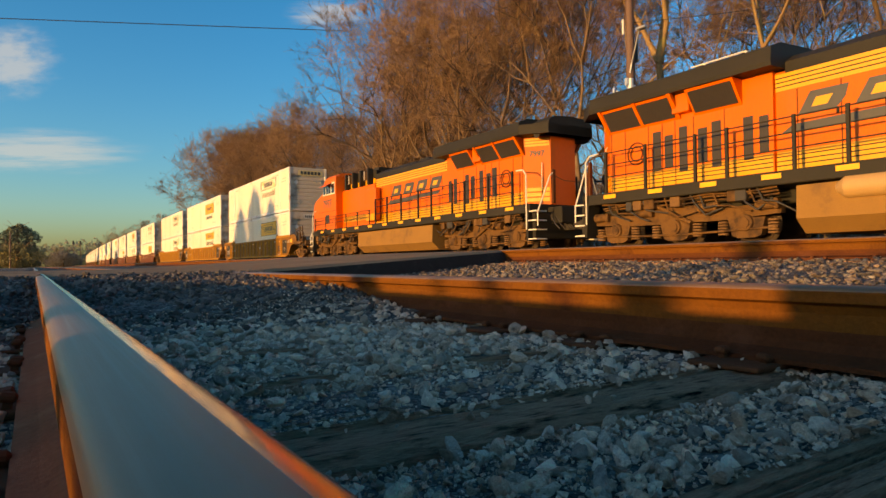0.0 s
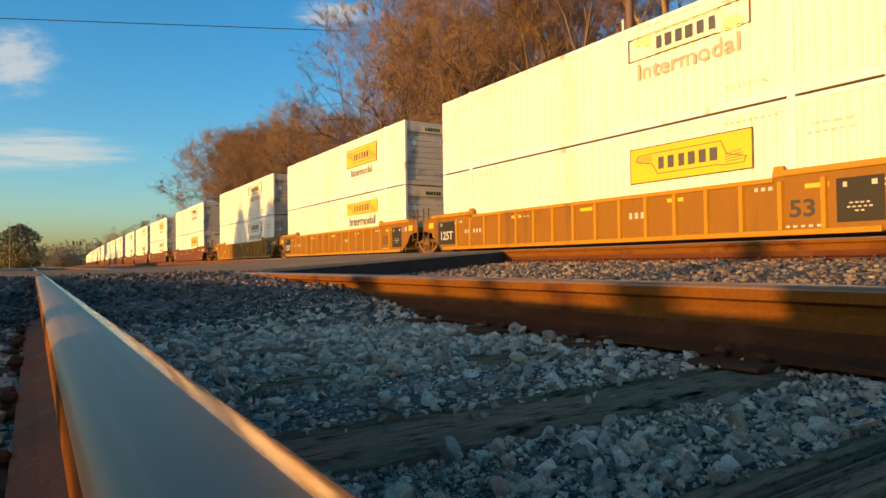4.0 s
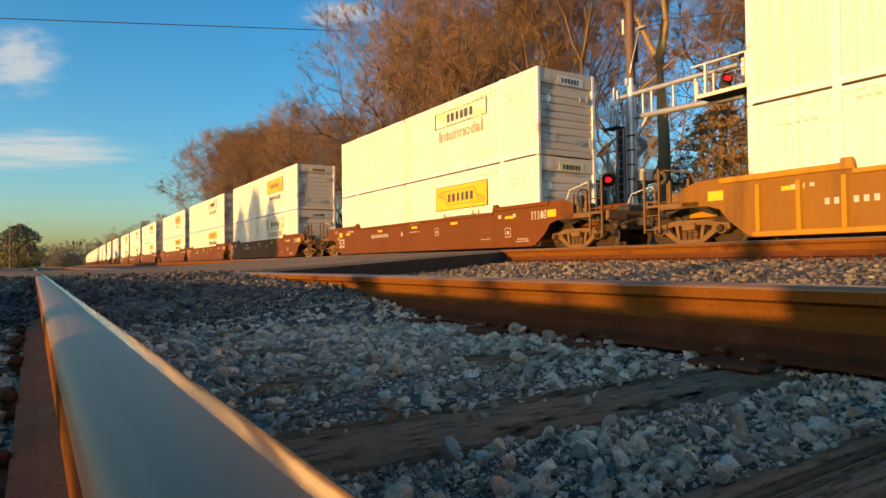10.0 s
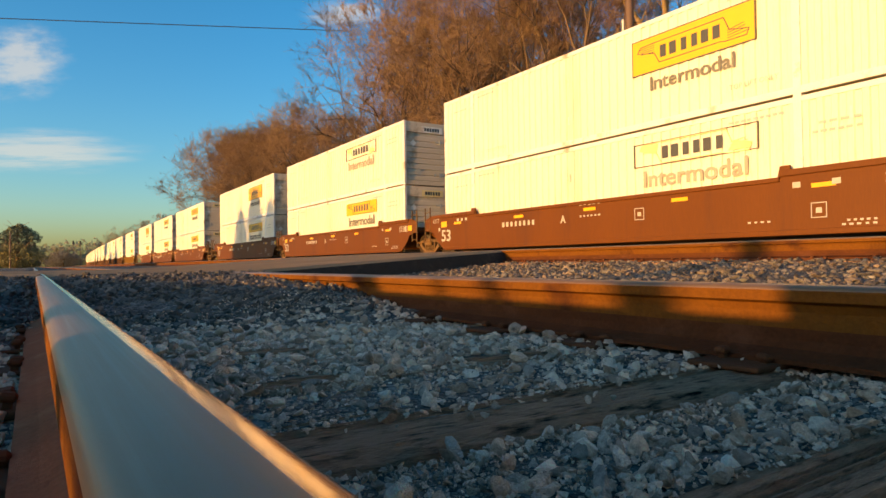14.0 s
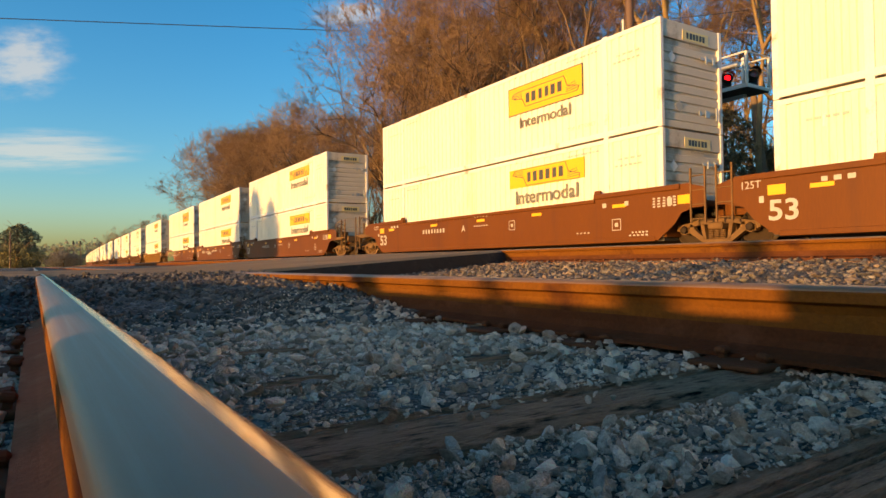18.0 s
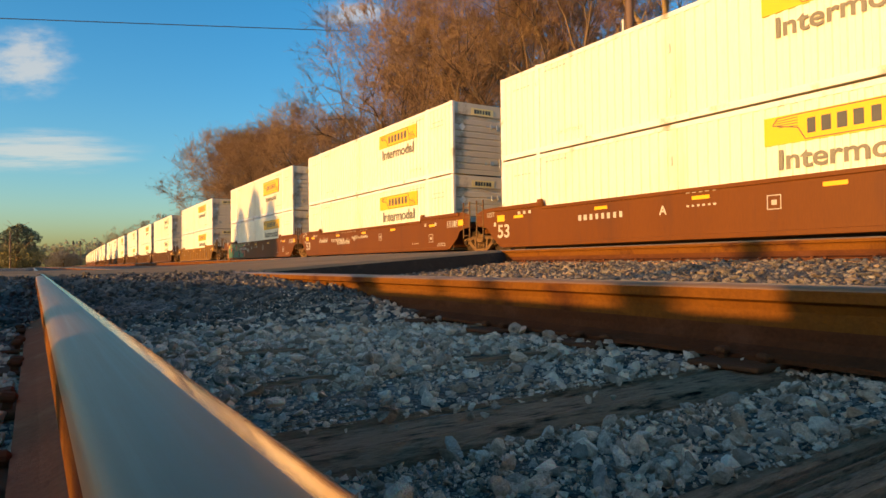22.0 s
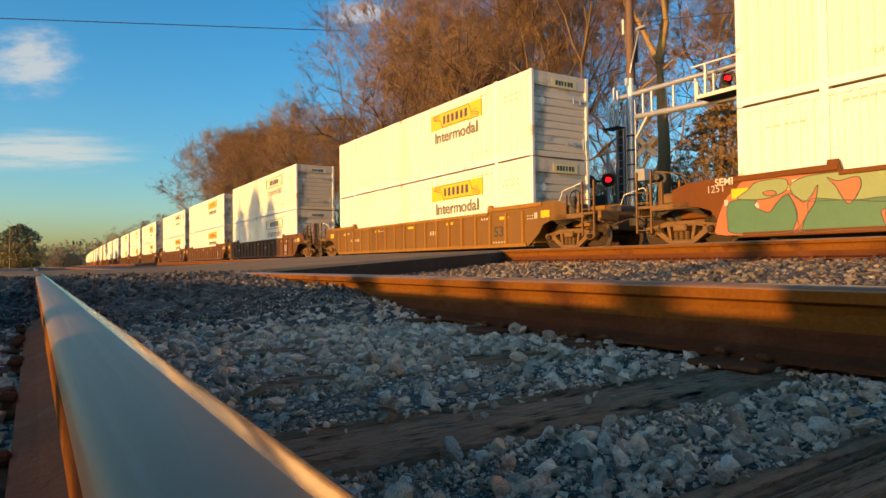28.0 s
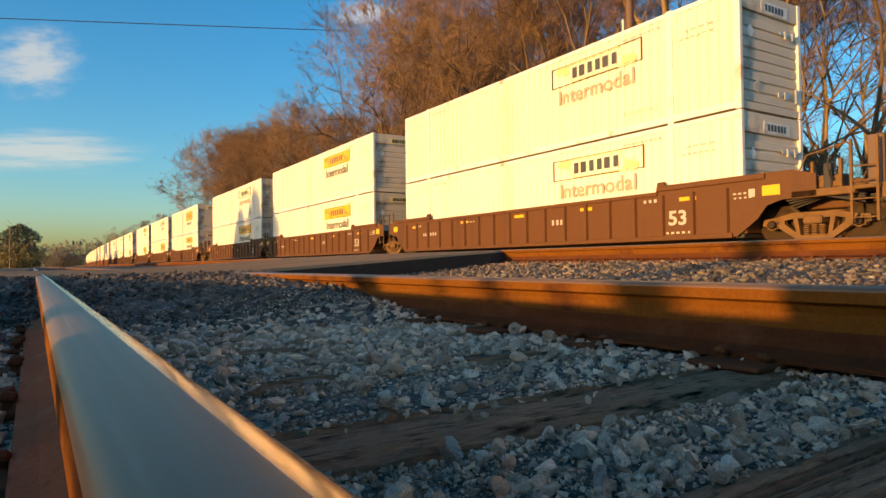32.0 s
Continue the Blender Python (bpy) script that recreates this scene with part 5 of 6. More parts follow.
    part("roof_end", roof, M_LOCO_K, L)
    roof = Geo()
    roof.prism([(-1.58, -9.55), (1.58, -9.55), (0.98, -10.35), (-0.98, -10.35)], "z", 3.90, 4.22)
    part("roof_eave", roof, M_LOCO_K, L)
    r2 = Geo().prism([(-1.04, 3.80), (-1.03, 4.05), (-0.7, 4.24), (0.7, 4.24), (1.03, 4.05), (1.04, 3.80)], "y", -4.15, 2.2)
    r2.prism([(-0.9, 4.25), (-0.85, 4.45), (0.85, 4.45), (0.9, 4.25)], "y", 2.2, 6.1)
    part("hood_roof", r2, M_LOCO_K, L, "black hood roof")
    for y, w, h in ((-2.6, 0.5, 0.10), (-1.4, 0.4, 0.16), (0.2, 0.8, 0.12), (-6.0, 0.5, 0.08), (-8.0, 0.3, 0.07)):
        part("roof_fitting", Geo().box(-0.4, 0.4, y - w, y + w, 4.22, 4.26 + h if y > -4 else 4.44 + h, 0.03), M_LOCO_K, L)
    part("horn", Geo().tube((-0.95, -9.7, 3.86), (-1.15, -9.95, 3.86), 0.05, 0.1, 8), M_DARK, L)
    # cab and nose
    cab = Geo()
    cab.prism([(6.1, 1.6), (8.1, 1.6), (8.1, 3.32), (8.02, 3.55), (7.75, 4.30), (7.3, 4.42), (6.1, 4.46)], "x", -1.5, 1.5)
    part("cab", cab, M_ORANGE, L, "orange locomotive cab")
    part("cab_roof", Geo().prism([(-1.5, 4.40), (-1.2, 4.58), (0, 4.64), (1.2, 4.58), (1.5, 4.40)], "y", 6.0, 7.6), M_ORANGE, L)
    nose = Geo()
    nose.prism([(8.1, 1.6), (9.6, 1.6), (9.6, 3.0), (9.35, 3.28), (8.1, 3.70)], "x", -1.42, 1.42)
    part("nose", nose, M_ORANGE, L, "orange sloped nose")
    part("nose_skirt", Geo().prism([(-1.50, 7.4), (1.50, 7.4), (1.50, 9.0), (0.9, 9.75), (-0.9, 9.75), (-1.50, 9.0)], "z", 1.30, 1.66), M_LOCO_K, L)
    for s in (-1, 1):
        part("window_surround", Geo().prism([(6.28, 3.50), (8.0, 3.50), (7.83, 4.14), (6.28, 4.16)], "x", s * 1.49, s * 1.512), M_HANDRAIL, L)
        for k, (y0, y1) in enumerate(((6.34, 6.72), (6.82, 7.14), (7.18, 7.48), (7.56, 7.88))):
            part("cab_window", Geo().box(s * 1.51, s * 1.52, y0, y1, 3.56, 4.06), M_GLASS, L, "dark cab window")
        part("sunshade", Geo().prism([(s * 1.5, 4.18), (s * 1.82, 3.96), (s * 1.82, 3.93), (s * 1.5, 4.15)], "y", 6.7, 7.6), M_ORANGE, L)
        part("cab_grille", Geo().box(s * 1.5, s * 1.51, 7.05, 7.6, 1.95, 2.4), M_GRILLE, L)
        part("panel_seam", Geo().box(s * 1.5, s * 1.506, 6.2, 8.6, 2.58, 2.60), M_RUST, L)
        for z in (1.80, 1.92, 2.04, 2.16):
            part("pinstripe", Geo().box(s * 1.5, s * 1.504, 6.12, 8.08, z - 0.010, z + 0.010), M_LOCO_K, L)
            part("pinstripe", Geo().box(s * 1.42, s * 1.424, 8.10, 9.58, z - 0.010, z + 0.010), M_LOCO_K, L)
        if numbers:
            m = SIDE if s < 0 else Matrix.Rotation(math.pi, 4, "Z") @ SIDE
            part("number", NUM_SIDE, None, L, "dark painted road number", m=Matrix.Translation((s * 1.503, 7.35, 3.0)) @ m)
    # end of the hood: chamfered corner panels with stripes and the number
    for s in (-1, 1):
        n = Vector((s * 0.806, -0.591, 0))
        mid = Vector((s * 0.825, -9.575, 0)) + n * 0.008
        base = Matrix.Translation((mid.x, mid.y, 0)) @ Matrix.Rotation(math.atan2(n.y, n.x) + math.pi / 2, 4, "Z")
        for k in range(3):
            part("corner_stripe", Geo().box(-0.42, 0.42, -0.004, 0, 3.58 + k * 0.10, 3.65 + k * 0.10), M_LOCO_Y, L, m=base)
        for k in range(3):
            part("corner_stripe", Geo().box(-0.42, 0.42, -0.004, 0, 1.72 + k * 0.17, 1.84 + k * 0.17), M_LOCO_Y, L, m=base)
        if numbers:
            part("number", NUM_END, None, L, "dark painted road number", m=base @ Matrix.Translation((0, -0.006, 3.32)) @ FRONT)
        part("grab_iron", Geo().pipe([(0.18, -0.02, 2.1), (0.18, -0.07, 2.15), (0.18, -0.07, 2.95), (0.18, -0.02, 3.0)], 0.016, 5), M_HANDRAIL, L, m=base)
    # steps, handrails and pilot at both ends
    for q in (-1, 1):
        ye = -10.3 if q < 0 else 10.1
        part("pilot", Geo().box(-1.4, 1.4, ye - q * 0.35, ye - q * 0.2, 0.45, 1.3, 0.03), M_LOCO_K, L)
        part("coupler", Geo().box(-0.15, 0.15, ye - q * 0.3, ye + q * 0.65, 0.74, 1.0, 0.04).box(-0.24, 0.2, ye + q * 0.55, ye + q * 0.85, 0.70, 1.04, 0.06), M_DARK, L)
        for k in range(4):
            part("air_hose", Geo().pipe([(-0.9 + k * 0.22, ye, 1.2), (-0.92 + k * 0.22, ye + q * 0.25, 0.9), (-0.88 + k * 0.22, ye + q * 0.4, 0.75)], 0.025, 5), M_DARK, L)
        for s in (-1, 1):
            for k in range(4):
                part("step", Geo().box(s * 1.05, s * 1.5, ye - q * 0.42, ye - q * 0.02, 0.42 + k * 0.3, 0.46 + k * 0.3), M_HANDRAIL, L)
            part("step_side", Geo().prism([(ye - q * 0.5, 0.38), (ye - q * 0.42, 0.38), (ye - q * 0.42, 1.6), (ye - q * 0.62, 1.6)], "x", s * 1.05, s * 1.5), M_LOCO_K, L)
            part("corner_handrail", Geo().pipe([(s * 1.5, ye - q * 0.5, 0.75), (s * 1.5, ye - q * 0.5, 2.55), (s * 1.5, ye - q * 0.65, 2.72), (s * 1.5, ye - q * 1.0, 2.74)], 0.026, 6), M_HANDRAIL, L, "cream handrail")
            part("corner_handrail", Geo().pipe([(s * 1.45, ye + q * 0.0, 0.85), (s * 1.45, ye + q * 0.0, 1.3), (s * 0.95, ye + q * 0.05, 2.5), (s * 0.8, ye + q * 0.05, 2.62)], 0.026, 6), M_HANDRAIL, L, "cream handrail")
            part("end_post", Geo().box(s * 0.72, s * 0.86, ye - q * 0.02, ye + q * 0.08, 1.6, 2.7, 0.02), M_RUST, L)
        part("end_chain", Geo().pipe([(-0.75, ye + q * 0.05, 2.5), (-0.35, ye + q * 0.05, 2.36), (0.35, ye + q * 0.05, 2.36), (0.75, ye + q * 0.05, 2.5)], 0.014, 4), M_IRON, L)
        loco_truck(L, q * 6.99, q)
    # fuel tank, reservoir, pipework
    tank = Geo().prism([(-1.42, 1.25), (-1.45, 0.55), (-1.1, 0.24), (1.1, 0.24), (1.45, 0.55), (1.42, 1.25)], "y", -3.75, 3.45)
    part("fuel_tank", tank, M_TANK, L, "dusty fuel tank")
    for s in (-1, 1):
        if reservoir:
            part("air_reservoir", Geo().tube((s * 1.38, -2.75, 1.12), (s * 1.38, 1.4, 1.12), 0.24, n=14).tube((s * 1.38, -2.75, 1.12), (s * 1.38, -2.95, 1.12), 0.24, 0.1, 14), M_RESERVOIR, L, "pale air reservoir cylinder")
        for k, z in enumerate((1.27, 1.22, 1.14)):
            pts = [(s * (1.36 - 0.05 * k), -9.3 + i * 0.85, z + rnd.uniform(-0.05, 0.03)) for i in range(7)]
            part("brake_pipe", Geo().pipe(pts, 0.028, 5), M_GRIME, L)
            pts = [(s * (1.36 - 0.05 * k), 3.6 + i * 0.85, z + rnd.uniform(-0.05, 0.03)) for i in range(7)]
            part("brake_pipe", Geo().pipe(pts, 0.028, 5), M_GRIME, L)
        for k in range(12):
            y = rnd.uniform(-9.2, -4.2) if k < 6 else rnd.uniform(3.8, 9.2)
            part("valve_box", Geo().box(s * 1.22, s * 1.42, y - rnd.uniform(0.08, 0.22), y + rnd.uniform(0.08, 0.22), 1.04, 1.30, 0.02), (M_GRIME, M_IRON, M_DARK)[k % 3], L)
        for k in range(22):
            y = rnd.uniform(-9.2, -4.4) if k < 11 else rnd.uniform(4.0, 9.0)
            part("cable", Geo().pipe([(s * 1.36, y, 1.3), (s * 1.40, y + 0.15, rnd.uniform(0.95, 1.1)), (s * 1.34, y + 0.4, rnd.uniform(0.78, 1.0)), (s * 1.27, y + rnd.uniform(0.5, 1.0), rnd.uniform(0.7, 1.1))], 0.024, 5), (M_DARK, M_GRIME, M_DARK)[k % 3], L)
    return L


# ---- the train ----
SPIN = []
UNITS = [
    # front of the container along the train, girder, paint, front end, rear end, lower and upper container styles
    (40.3, "rib", "Y", "F", "A", 3, 4), (59.4, "rib", "Y", "A", "A", 1, 0), (78.45, "rib", "Y", "A", "F", 2, 2),
    (101.6, "smooth", "R", "F", "F", 0, 2), (124.7, "smooth", "R", "F", "A", 2, 0), (144.0, "smooth", "R", "A", "A", 1, 2),
    (162.9, "smooth", "R", "A", "F", 1, 0), (185.9, "smooth", "R", "F", "A", 1, 1), (204.95, "smooth", "R", "A", "A", 1, 1),
    (223.85, "smooth", "R", "A", "F", 1, 0), (247.05, "rib", "O", "F", "F", 1, 1), (270.0, "rib", "B", "F", "A", 2, 2),
    (289.2, "rib", "B", "A", "A", 1, 1), (308.0, "rib", "B", "A", "F", 1, 2)]
S_END = 331.1
rnd_u = random.Random(9)
while S_END < 800:
    paint_k = rnd_u.choice("YRRB")
    st = "smooth" if paint_k == "R" else "rib"
    if rnd_u.random() < 0.25:
        UNITS.append((S_END, st, paint_k, "F", "F", rnd_u.choice((0, 1, 2)), rnd_u.choice((0, 1, 2))))
        S_END += 23.1
    else:
        for i, (fr, re) in enumerate((("F", "A"), ("A", "A"), ("A", "F"))):
            UNITS.append((S_END, st, paint_k, fr, re, rnd_u.choice((0, 1, 2)), rnd_u.choice((0, 1, 2))))
            S_END += (19.1, 18.95, 23.1)[i]
STYLES = [("framed", "small", True, "white corrugated container with a framed yellow sign, in a double stack", 1, "yellow"),
          ("yellow", "large", False, "white corrugated container with a yellow sign and grey lettering", 2, "yellow"),
          ("white", "large", False, "older white corrugated container with an outlined sign and faded lettering", 3, "plain"),
          ("framed", "", True, "white corrugated container with a framed yellow sign and no lettering", 4, "plain"),
          ("white", "large", False, "older white container with a wide sign on its end", 5, "big")]
PAINT = {"O": (M_WELL_O, "weathered ochre ribbed well car loaded with two containers"), "Y": (M_WELL_Y, "weathered yellow ribbed well car loaded with two containers"), "B": (M_WELL_B, "dark brown ribbed well car loaded with two containers"), "R": (M_WELL_R, "maroon smooth-sided well car loaded with two containers")}
boxes = [build_container(*s) for s in STYLES] + [build_container(*s, far=True) for s in STYLES[:3]]
used_box = set()
wells = {}
TRAIN = []


def place_box(k, s, z):
    if k not in used_box:
        used_box.add(k)
        ob = boxes[k]
    else:
        ob = copy_thing(boxes[k], Matrix.Identity(4))
    TRAIN.append((ob, s, z))


for i, (s, st, pk, fr, re, lo, up) in enumerate(UNITS):
    key = (st, pk, fr, re, i if i in (8, 9) else 0) if i < 20 else ("smooth", "R" if pk == "B" else pk, "F", "F", i)[:4]
    if key not in wells:
        wheels = []
        wells[key] = build_well(key[0], PAINT[key[1]][0], PAINT[key[1]][1], key[2], key[3], len(wells), wheels, spray=i == 9, marks=i < 20, tag=i == 8)
        ob = wells[key]
    else:
        ob = copy_thing(wells[key], Matrix.Identity(4))
    TRAIN.append((ob, s + CL, 0.0))
    if i < 14:
        SPIN += [(w, 0.457) for w in ob.children_recursive if w.name.startswith("wheelset")]
    far = 5 if i > 19 else 0
    place_box(lo + far, s + CL, 0.29)
    place_box(up + far, s + CL, 0.29 + 2.90)
for s, flip, label in ((25.9, 0, "orange, yellow and black diesel locomotive with a dusty underframe"), (3.6, 180, "orange and black diesel locomotive with a pale air reservoir")):
    lo = build_loco(label, flip > 0, flip == 0)
    TRAIN.append((lo, s, ("turn", flip)))
    SPIN += [(w, 0.53 if flip == 0 else -0.53) for w in lo.children_recursive if w.name.startswith("wheelset")]


def travelled(t):
    return 8.75 * t - 0.015 * t * t - 0.0001 * t ** 3


def motions():
    times = [i * 2.0 for i in range(17)]
    for ob, s, z in TRAIN:
        flip = z[1] if isinstance(z, tuple) else 0
        zz = 0.0 if isinstance(z, tuple) else z
        rows = []
        for t in times:
            y = s - travelled(t)
            rows.append((t, pose(MAIN_X + bend(y), y, MAIN_Z + zz, 0, 0, flip - math.degrees(math.atan(y / CURVE)) if y > 0 else flip)))
        walk(ob, rows)
    # wheels turn with the way run: one row for every 75 degrees or less
    count = int(travelled(32.0) / (0.457 * 1.3)) + 1
    steps = [32.0 * i / count for i in range(count + 1)]
    for w, radius in SPIN:
        y, z = w.location.y, w.location.z
        walk(w, [(t, pose(0, y, z, math.degrees(travelled(t) / radius) % 360)) for t in steps])
    for ob, px, py, drift, dist in CLOUDS:
        rows = []
        for t in (0.0, 16.0, 32.0):
            m = VIEW.copy()
            m.translation = sky_point(px + drift * t / 32, py, dist)
            rows.append((t, m))
        walk(ob, rows)

# ---- trees ----
def spike(g, p, q, r, mi):
    """A tapering keeled twig."""
    d = q - p
    u = d.orthogonal().normalized() * r
    w = d.normalized().cross(u)
    o = len(g.v)
    g.v += [tuple(p + u), tuple(p - u * 0.5 + w * 0.87), tuple(p - u * 0.5 - w * 0.87), tuple(q)]
    g.f += [(o, o + 1, o + 3), (o + 1, o + 2, o + 3)]
    g.m += [mi] * 2
    g.s += [False] * 2


def limb(g, rnd, p, d, length, r, segs, bend_amt, rise, n, mi=0):
    """A crooked tapering branch; returns its nodes with directions and radii."""
    nodes = []
    step = length / segs
    for i in range(segs):
        d = (d + Vector((rnd.gauss(0, bend_amt), rnd.gauss(0, bend_amt), rnd.gauss(0, bend_amt) + rise))).normalized()
        q = p + d * step
        r1 = r * (1 - 0.75 / segs) if i < segs - 1 else r * 0.55
        g.tube(p, q, r, r1, n, False, mi)
        nodes.append((q.copy(), d.copy(), r1))
        p, r = q, r1
    return nodes


def side_dir(rnd, d, angle):
    u = d.orthogonal().normalized()
    w = d.cross(u)
    t = rnd.uniform(0, 2 * math.pi)
    return (d * math.cos(angle) + (u * math.cos(t) + w * math.sin(t)) * math.sin(angle)).normalized()


def bare_tree(seed, height, spread, leaders, levels, twigs, thick=0.30, fine=0.0085, fork=0.30, splits=2.6, shoots=2, bark=None):
    """Trunk and leaders in one mesh, branches and twigs in another: each limb forks again and again towards a domed crown."""
    rnd = random.Random(seed)
    tk, cr = Geo(), Geo()
    trunk = limb(tk, rnd, Vector((0, 0, -0.4)), Vector((0, 0, 1)), height * fork + 0.4, thick, 5, 0.04, 0.04, 8)
    tk.tube((0, 0, -0.4), (0, 0, 0.6), thick * 1.45, thick, 8, False)
    mid = Vector((0, 0, height * 0.58))
    rad = Vector((height * 0.27 * spread, height * 0.27 * spread, height * 0.42))

    def out_of_crown(p):
        q = p - mid
        return math.sqrt((q.x / rad.x) ** 2 + (q.y / rad.y) ** 2 + (q.z / rad.z) ** 2)

    def fan(nodes, size, count):
        for _ in range(count):
            p4, d4, _ = nodes[rnd.randint(0, len(nodes) - 1)]
            p4 = p4 - d4 * rnd.random() * size * 0.7
            spike(cr, p4, p4 + (side_dir(rnd, d4, rnd.uniform(0.3, 1.0)) + Vector((0, 0, 0.1))).normalized() * size * rnd.uniform(0.4, 1.0), fine, 1)

    def grow(p, d, length, r, level):
        far = out_of_crown(p + d * length)
        if far > 1.0:
            length *= max(0.4, 1.7 - 0.8 * far)
            if level <= 3:
                level = min(level, 1)
        thin = level <= 2
        g = tk if level >= levels - 1 else cr
        nodes = limb(g, rnd, p, d, length, r, 2 if level <= 1 else 3, 0.09 if thin else 0.14, 0.03, 3 if thin else (4 if level < levels - 1 else 6), 1 if (thin and g is cr) else 0)
        end, dend, rend = nodes[-1]
        if level == 0:
            fan(nodes, height * 0.040, twigs + 3)
            return
        count = int(splits) + (1 if rnd.random() < splits - int(splits) else 0)
        turn = rnd.uniform(0, 6.283)
        u = dend.orthogonal().normalized()
        w = dend.cross(u)
        for k in range(count):
            t = turn + 6.283 * k / count + rnd.uniform(-0.5, 0.5)
            a = rnd.uniform(0.25, 0.75)
            nd = dend * math.cos(a) + (u * math.cos(t) + w * math.sin(t)) * math.sin(a)
            away = end - mid
            away.z *= 0.5
            nd = (nd + away.normalized() * 0.14 + Vector((0, 0, 0.05))).normalized()
            grow(end, nd, length * rnd.uniform(0.62, 0.92), max(fine * 1.3, r * rnd.uniform(0.46, 0.64)), level - 1)
        for _ in range(shoots + (1 if level > 2 else 0)):
            p2, d2, r2 = nodes[rnd.randint(0, len(nodes) - 1)]
            b = limb(cr, rnd, p2 - d2 * rnd.random() * length * 0.3, side_dir(rnd, d2, rnd.uniform(0.4, 1.2)), height * rnd.uniform(0.06, 0.13), max(fine * 1.3, min(0.03, r2 * 0.4)), 2, 0.24, 0.04, 3, 1)
            fan(b, height * 0.040, twigs + 2)

    for i in range(leaders):
        p, d, r = trunk[-1 - (i % 2) * (1 if i > 1 else 0)]
        t = 6.283 * i / leaders + rnd.uniform(-0.4, 0.4)
        a = rnd.uniform(0.22, 0.75)
        grow(p, Vector((math.sin(a) * math.cos(t), math.sin(a) * math.sin(t), math.cos(a))), height * rnd.uniform(0.17, 0.24), thick * rnd.uniform(0.36, 0.50), levels)
    return tk.mesh("trunk", bark or M_BARK, False), cr.mesh("crown", [M_LIMB, M_TWIG], False)


def plant_tree(meshes, x, y, scale, turn, label):
    t = thing("bare_tree", label, "tree", "bare trees behind the railway", m=pose(x, y, ground_z(x, y) - 0.1, 0, 0, turn) @ Matrix.Diagonal((scale, scale, scale, 1)))
    part("trunk", meshes[0], None, t)
    part("crown", meshes[1], None, t)
    return t


def leaf_clump(g, rnd, c, size, n, mi=0):
    for _ in range(n):
        d = Vector((rnd.gauss(0, 1), rnd.gauss(0, 1), rnd.gauss(0, 0.8))).normalized()
        p = c + d * size * rnd.uniform(0.1, 0.6)
        q = p + (d + Vector((rnd.gauss(0, 0.5), rnd.gauss(0, 0.5), rnd.gauss(0, 0.5)))).normalized() * size * rnd.uniform(0.35, 0.8)
        spike(g, p, q, size * 0.16, mi)


def evergreen(name, label, seed, x, y, h, w, z0, material, clumps, size, category):
    rnd = random.Random(seed)
    t = thing(name, label, category, m=pose(x, y, ground_z(x, y)))
    tk = Geo()
    nodes = limb(tk, rnd, Vector((0, 0, -0.3)), Vector((0, 0, 1)), h * 0.92, w * 0.07, 6, 0.03, 0.05, 7)
    cr = Geo()
    for _ in range(clumps):
        f = rnd.random()
        rr = w * 0.5 * math.sin(math.pi * min(1, 0.12 + 0.88 * f)) ** 0.7 * rnd.uniform(0.35, 1.1)
        a = rnd.uniform(0, 6.283)
        c = Vector((rr * math.cos(a), rr * math.sin(a), z0 + (h - z0) * f))
        leaf_clump(cr, rnd, c, size * rnd.uniform(0.7, 1.3), 14)
    for _ in range(14):
        p, d, r = nodes[rnd.randint(2, 5)]
        limb(tk, rnd, p, side_dir(rnd, d, 1.0), w * 0.4, r * 0.4, 3, 0.1, 0.03, 4)
    part("trunk", tk, M_BARK, t)
    part("crown", cr, material, t)
    return t


def shrub_mesh(seed, h):
    rnd = random.Random(seed)
    g = Geo()
    for _ in range(12):
        p = Vector((rnd.gauss(0, 0.7), rnd.gauss(0, 0.7), -0.1))
        ns = limb(g, rnd, p, Vector((rnd.gauss(0, 0.25), rnd.gauss(0, 0.25), 1)).normalized(), h * rnd.uniform(0.5, 1.0), 0.025, 5, 0.14, 0.02, 4)
        for p2, d2, r2 in ns:
            for _ in range(4):
                b = limb(g, rnd, p2, side_dir(rnd, d2, rnd.uniform(0.4, 1.1)), h * rnd.uniform(0.1, 0.22), 0.010, 2, 0.15, 0.05, 3, 1)
                for p3, d3, _ in b:
                    for _ in range(3):
                        spike(g, p3, p3 + side_dir(rnd, d3, rnd.uniform(0.2, 1.2)) * h * rnd.uniform(0.05, 0.12), 0.006, 1)
    return g.mesh("stems", [M_BARK, M_TWIG], False)


near_trees = [bare_tree(21, 22.0, 1.1, 5, 6, 7, 0.34, 0.010, fork=0.19, splits=2.4), bare_tree(22, 22.0, 0.95, 5, 6, 7, 0.28, 0.010, fork=0.19, splits=2.4), bare_tree(23, 22.0, 1.2, 5, 6, 7, 0.38, 0.010, fork=0.19, splits=2.45), bare_tree(24, 22.0, 1.0, 5, 6, 7, 0.30, 0.010, fork=0.19, splits=2.4)]
big_tree = bare_tree(26, 23.0, 0.95, 3, 5, 5, 0.42, fork=0.38, splits=2.5, shoots=2, bark=M_MOSSY_LIT)
forked_tree = bare_tree(29, 22.0, 1.0, 2, 6, 4, 0.33, fork=0.29, splits=2.5, shoots=2)
sparse_tree = bare_tree(27, 22.0, 1.1, 3, 5, 4, 0.24, fork=0.22, splits=2.3, shoots=2)
thin_tree = bare_tree(28, 22.0, 0.8, 3, 5, 4, 0.19, fork=0.40, splits=2.4, shoots=2, bark=M_MOSSY_LIT)
distant_trees = [bare_tree(35, 20.0, 1.2, 4, 4, 3, 0.3, 0.04, splits=2.3, shoots=1), bare_tree(36, 20.0, 1.0, 4, 4, 3, 0.3, 0.04, splits=2.3, shoots=1)]
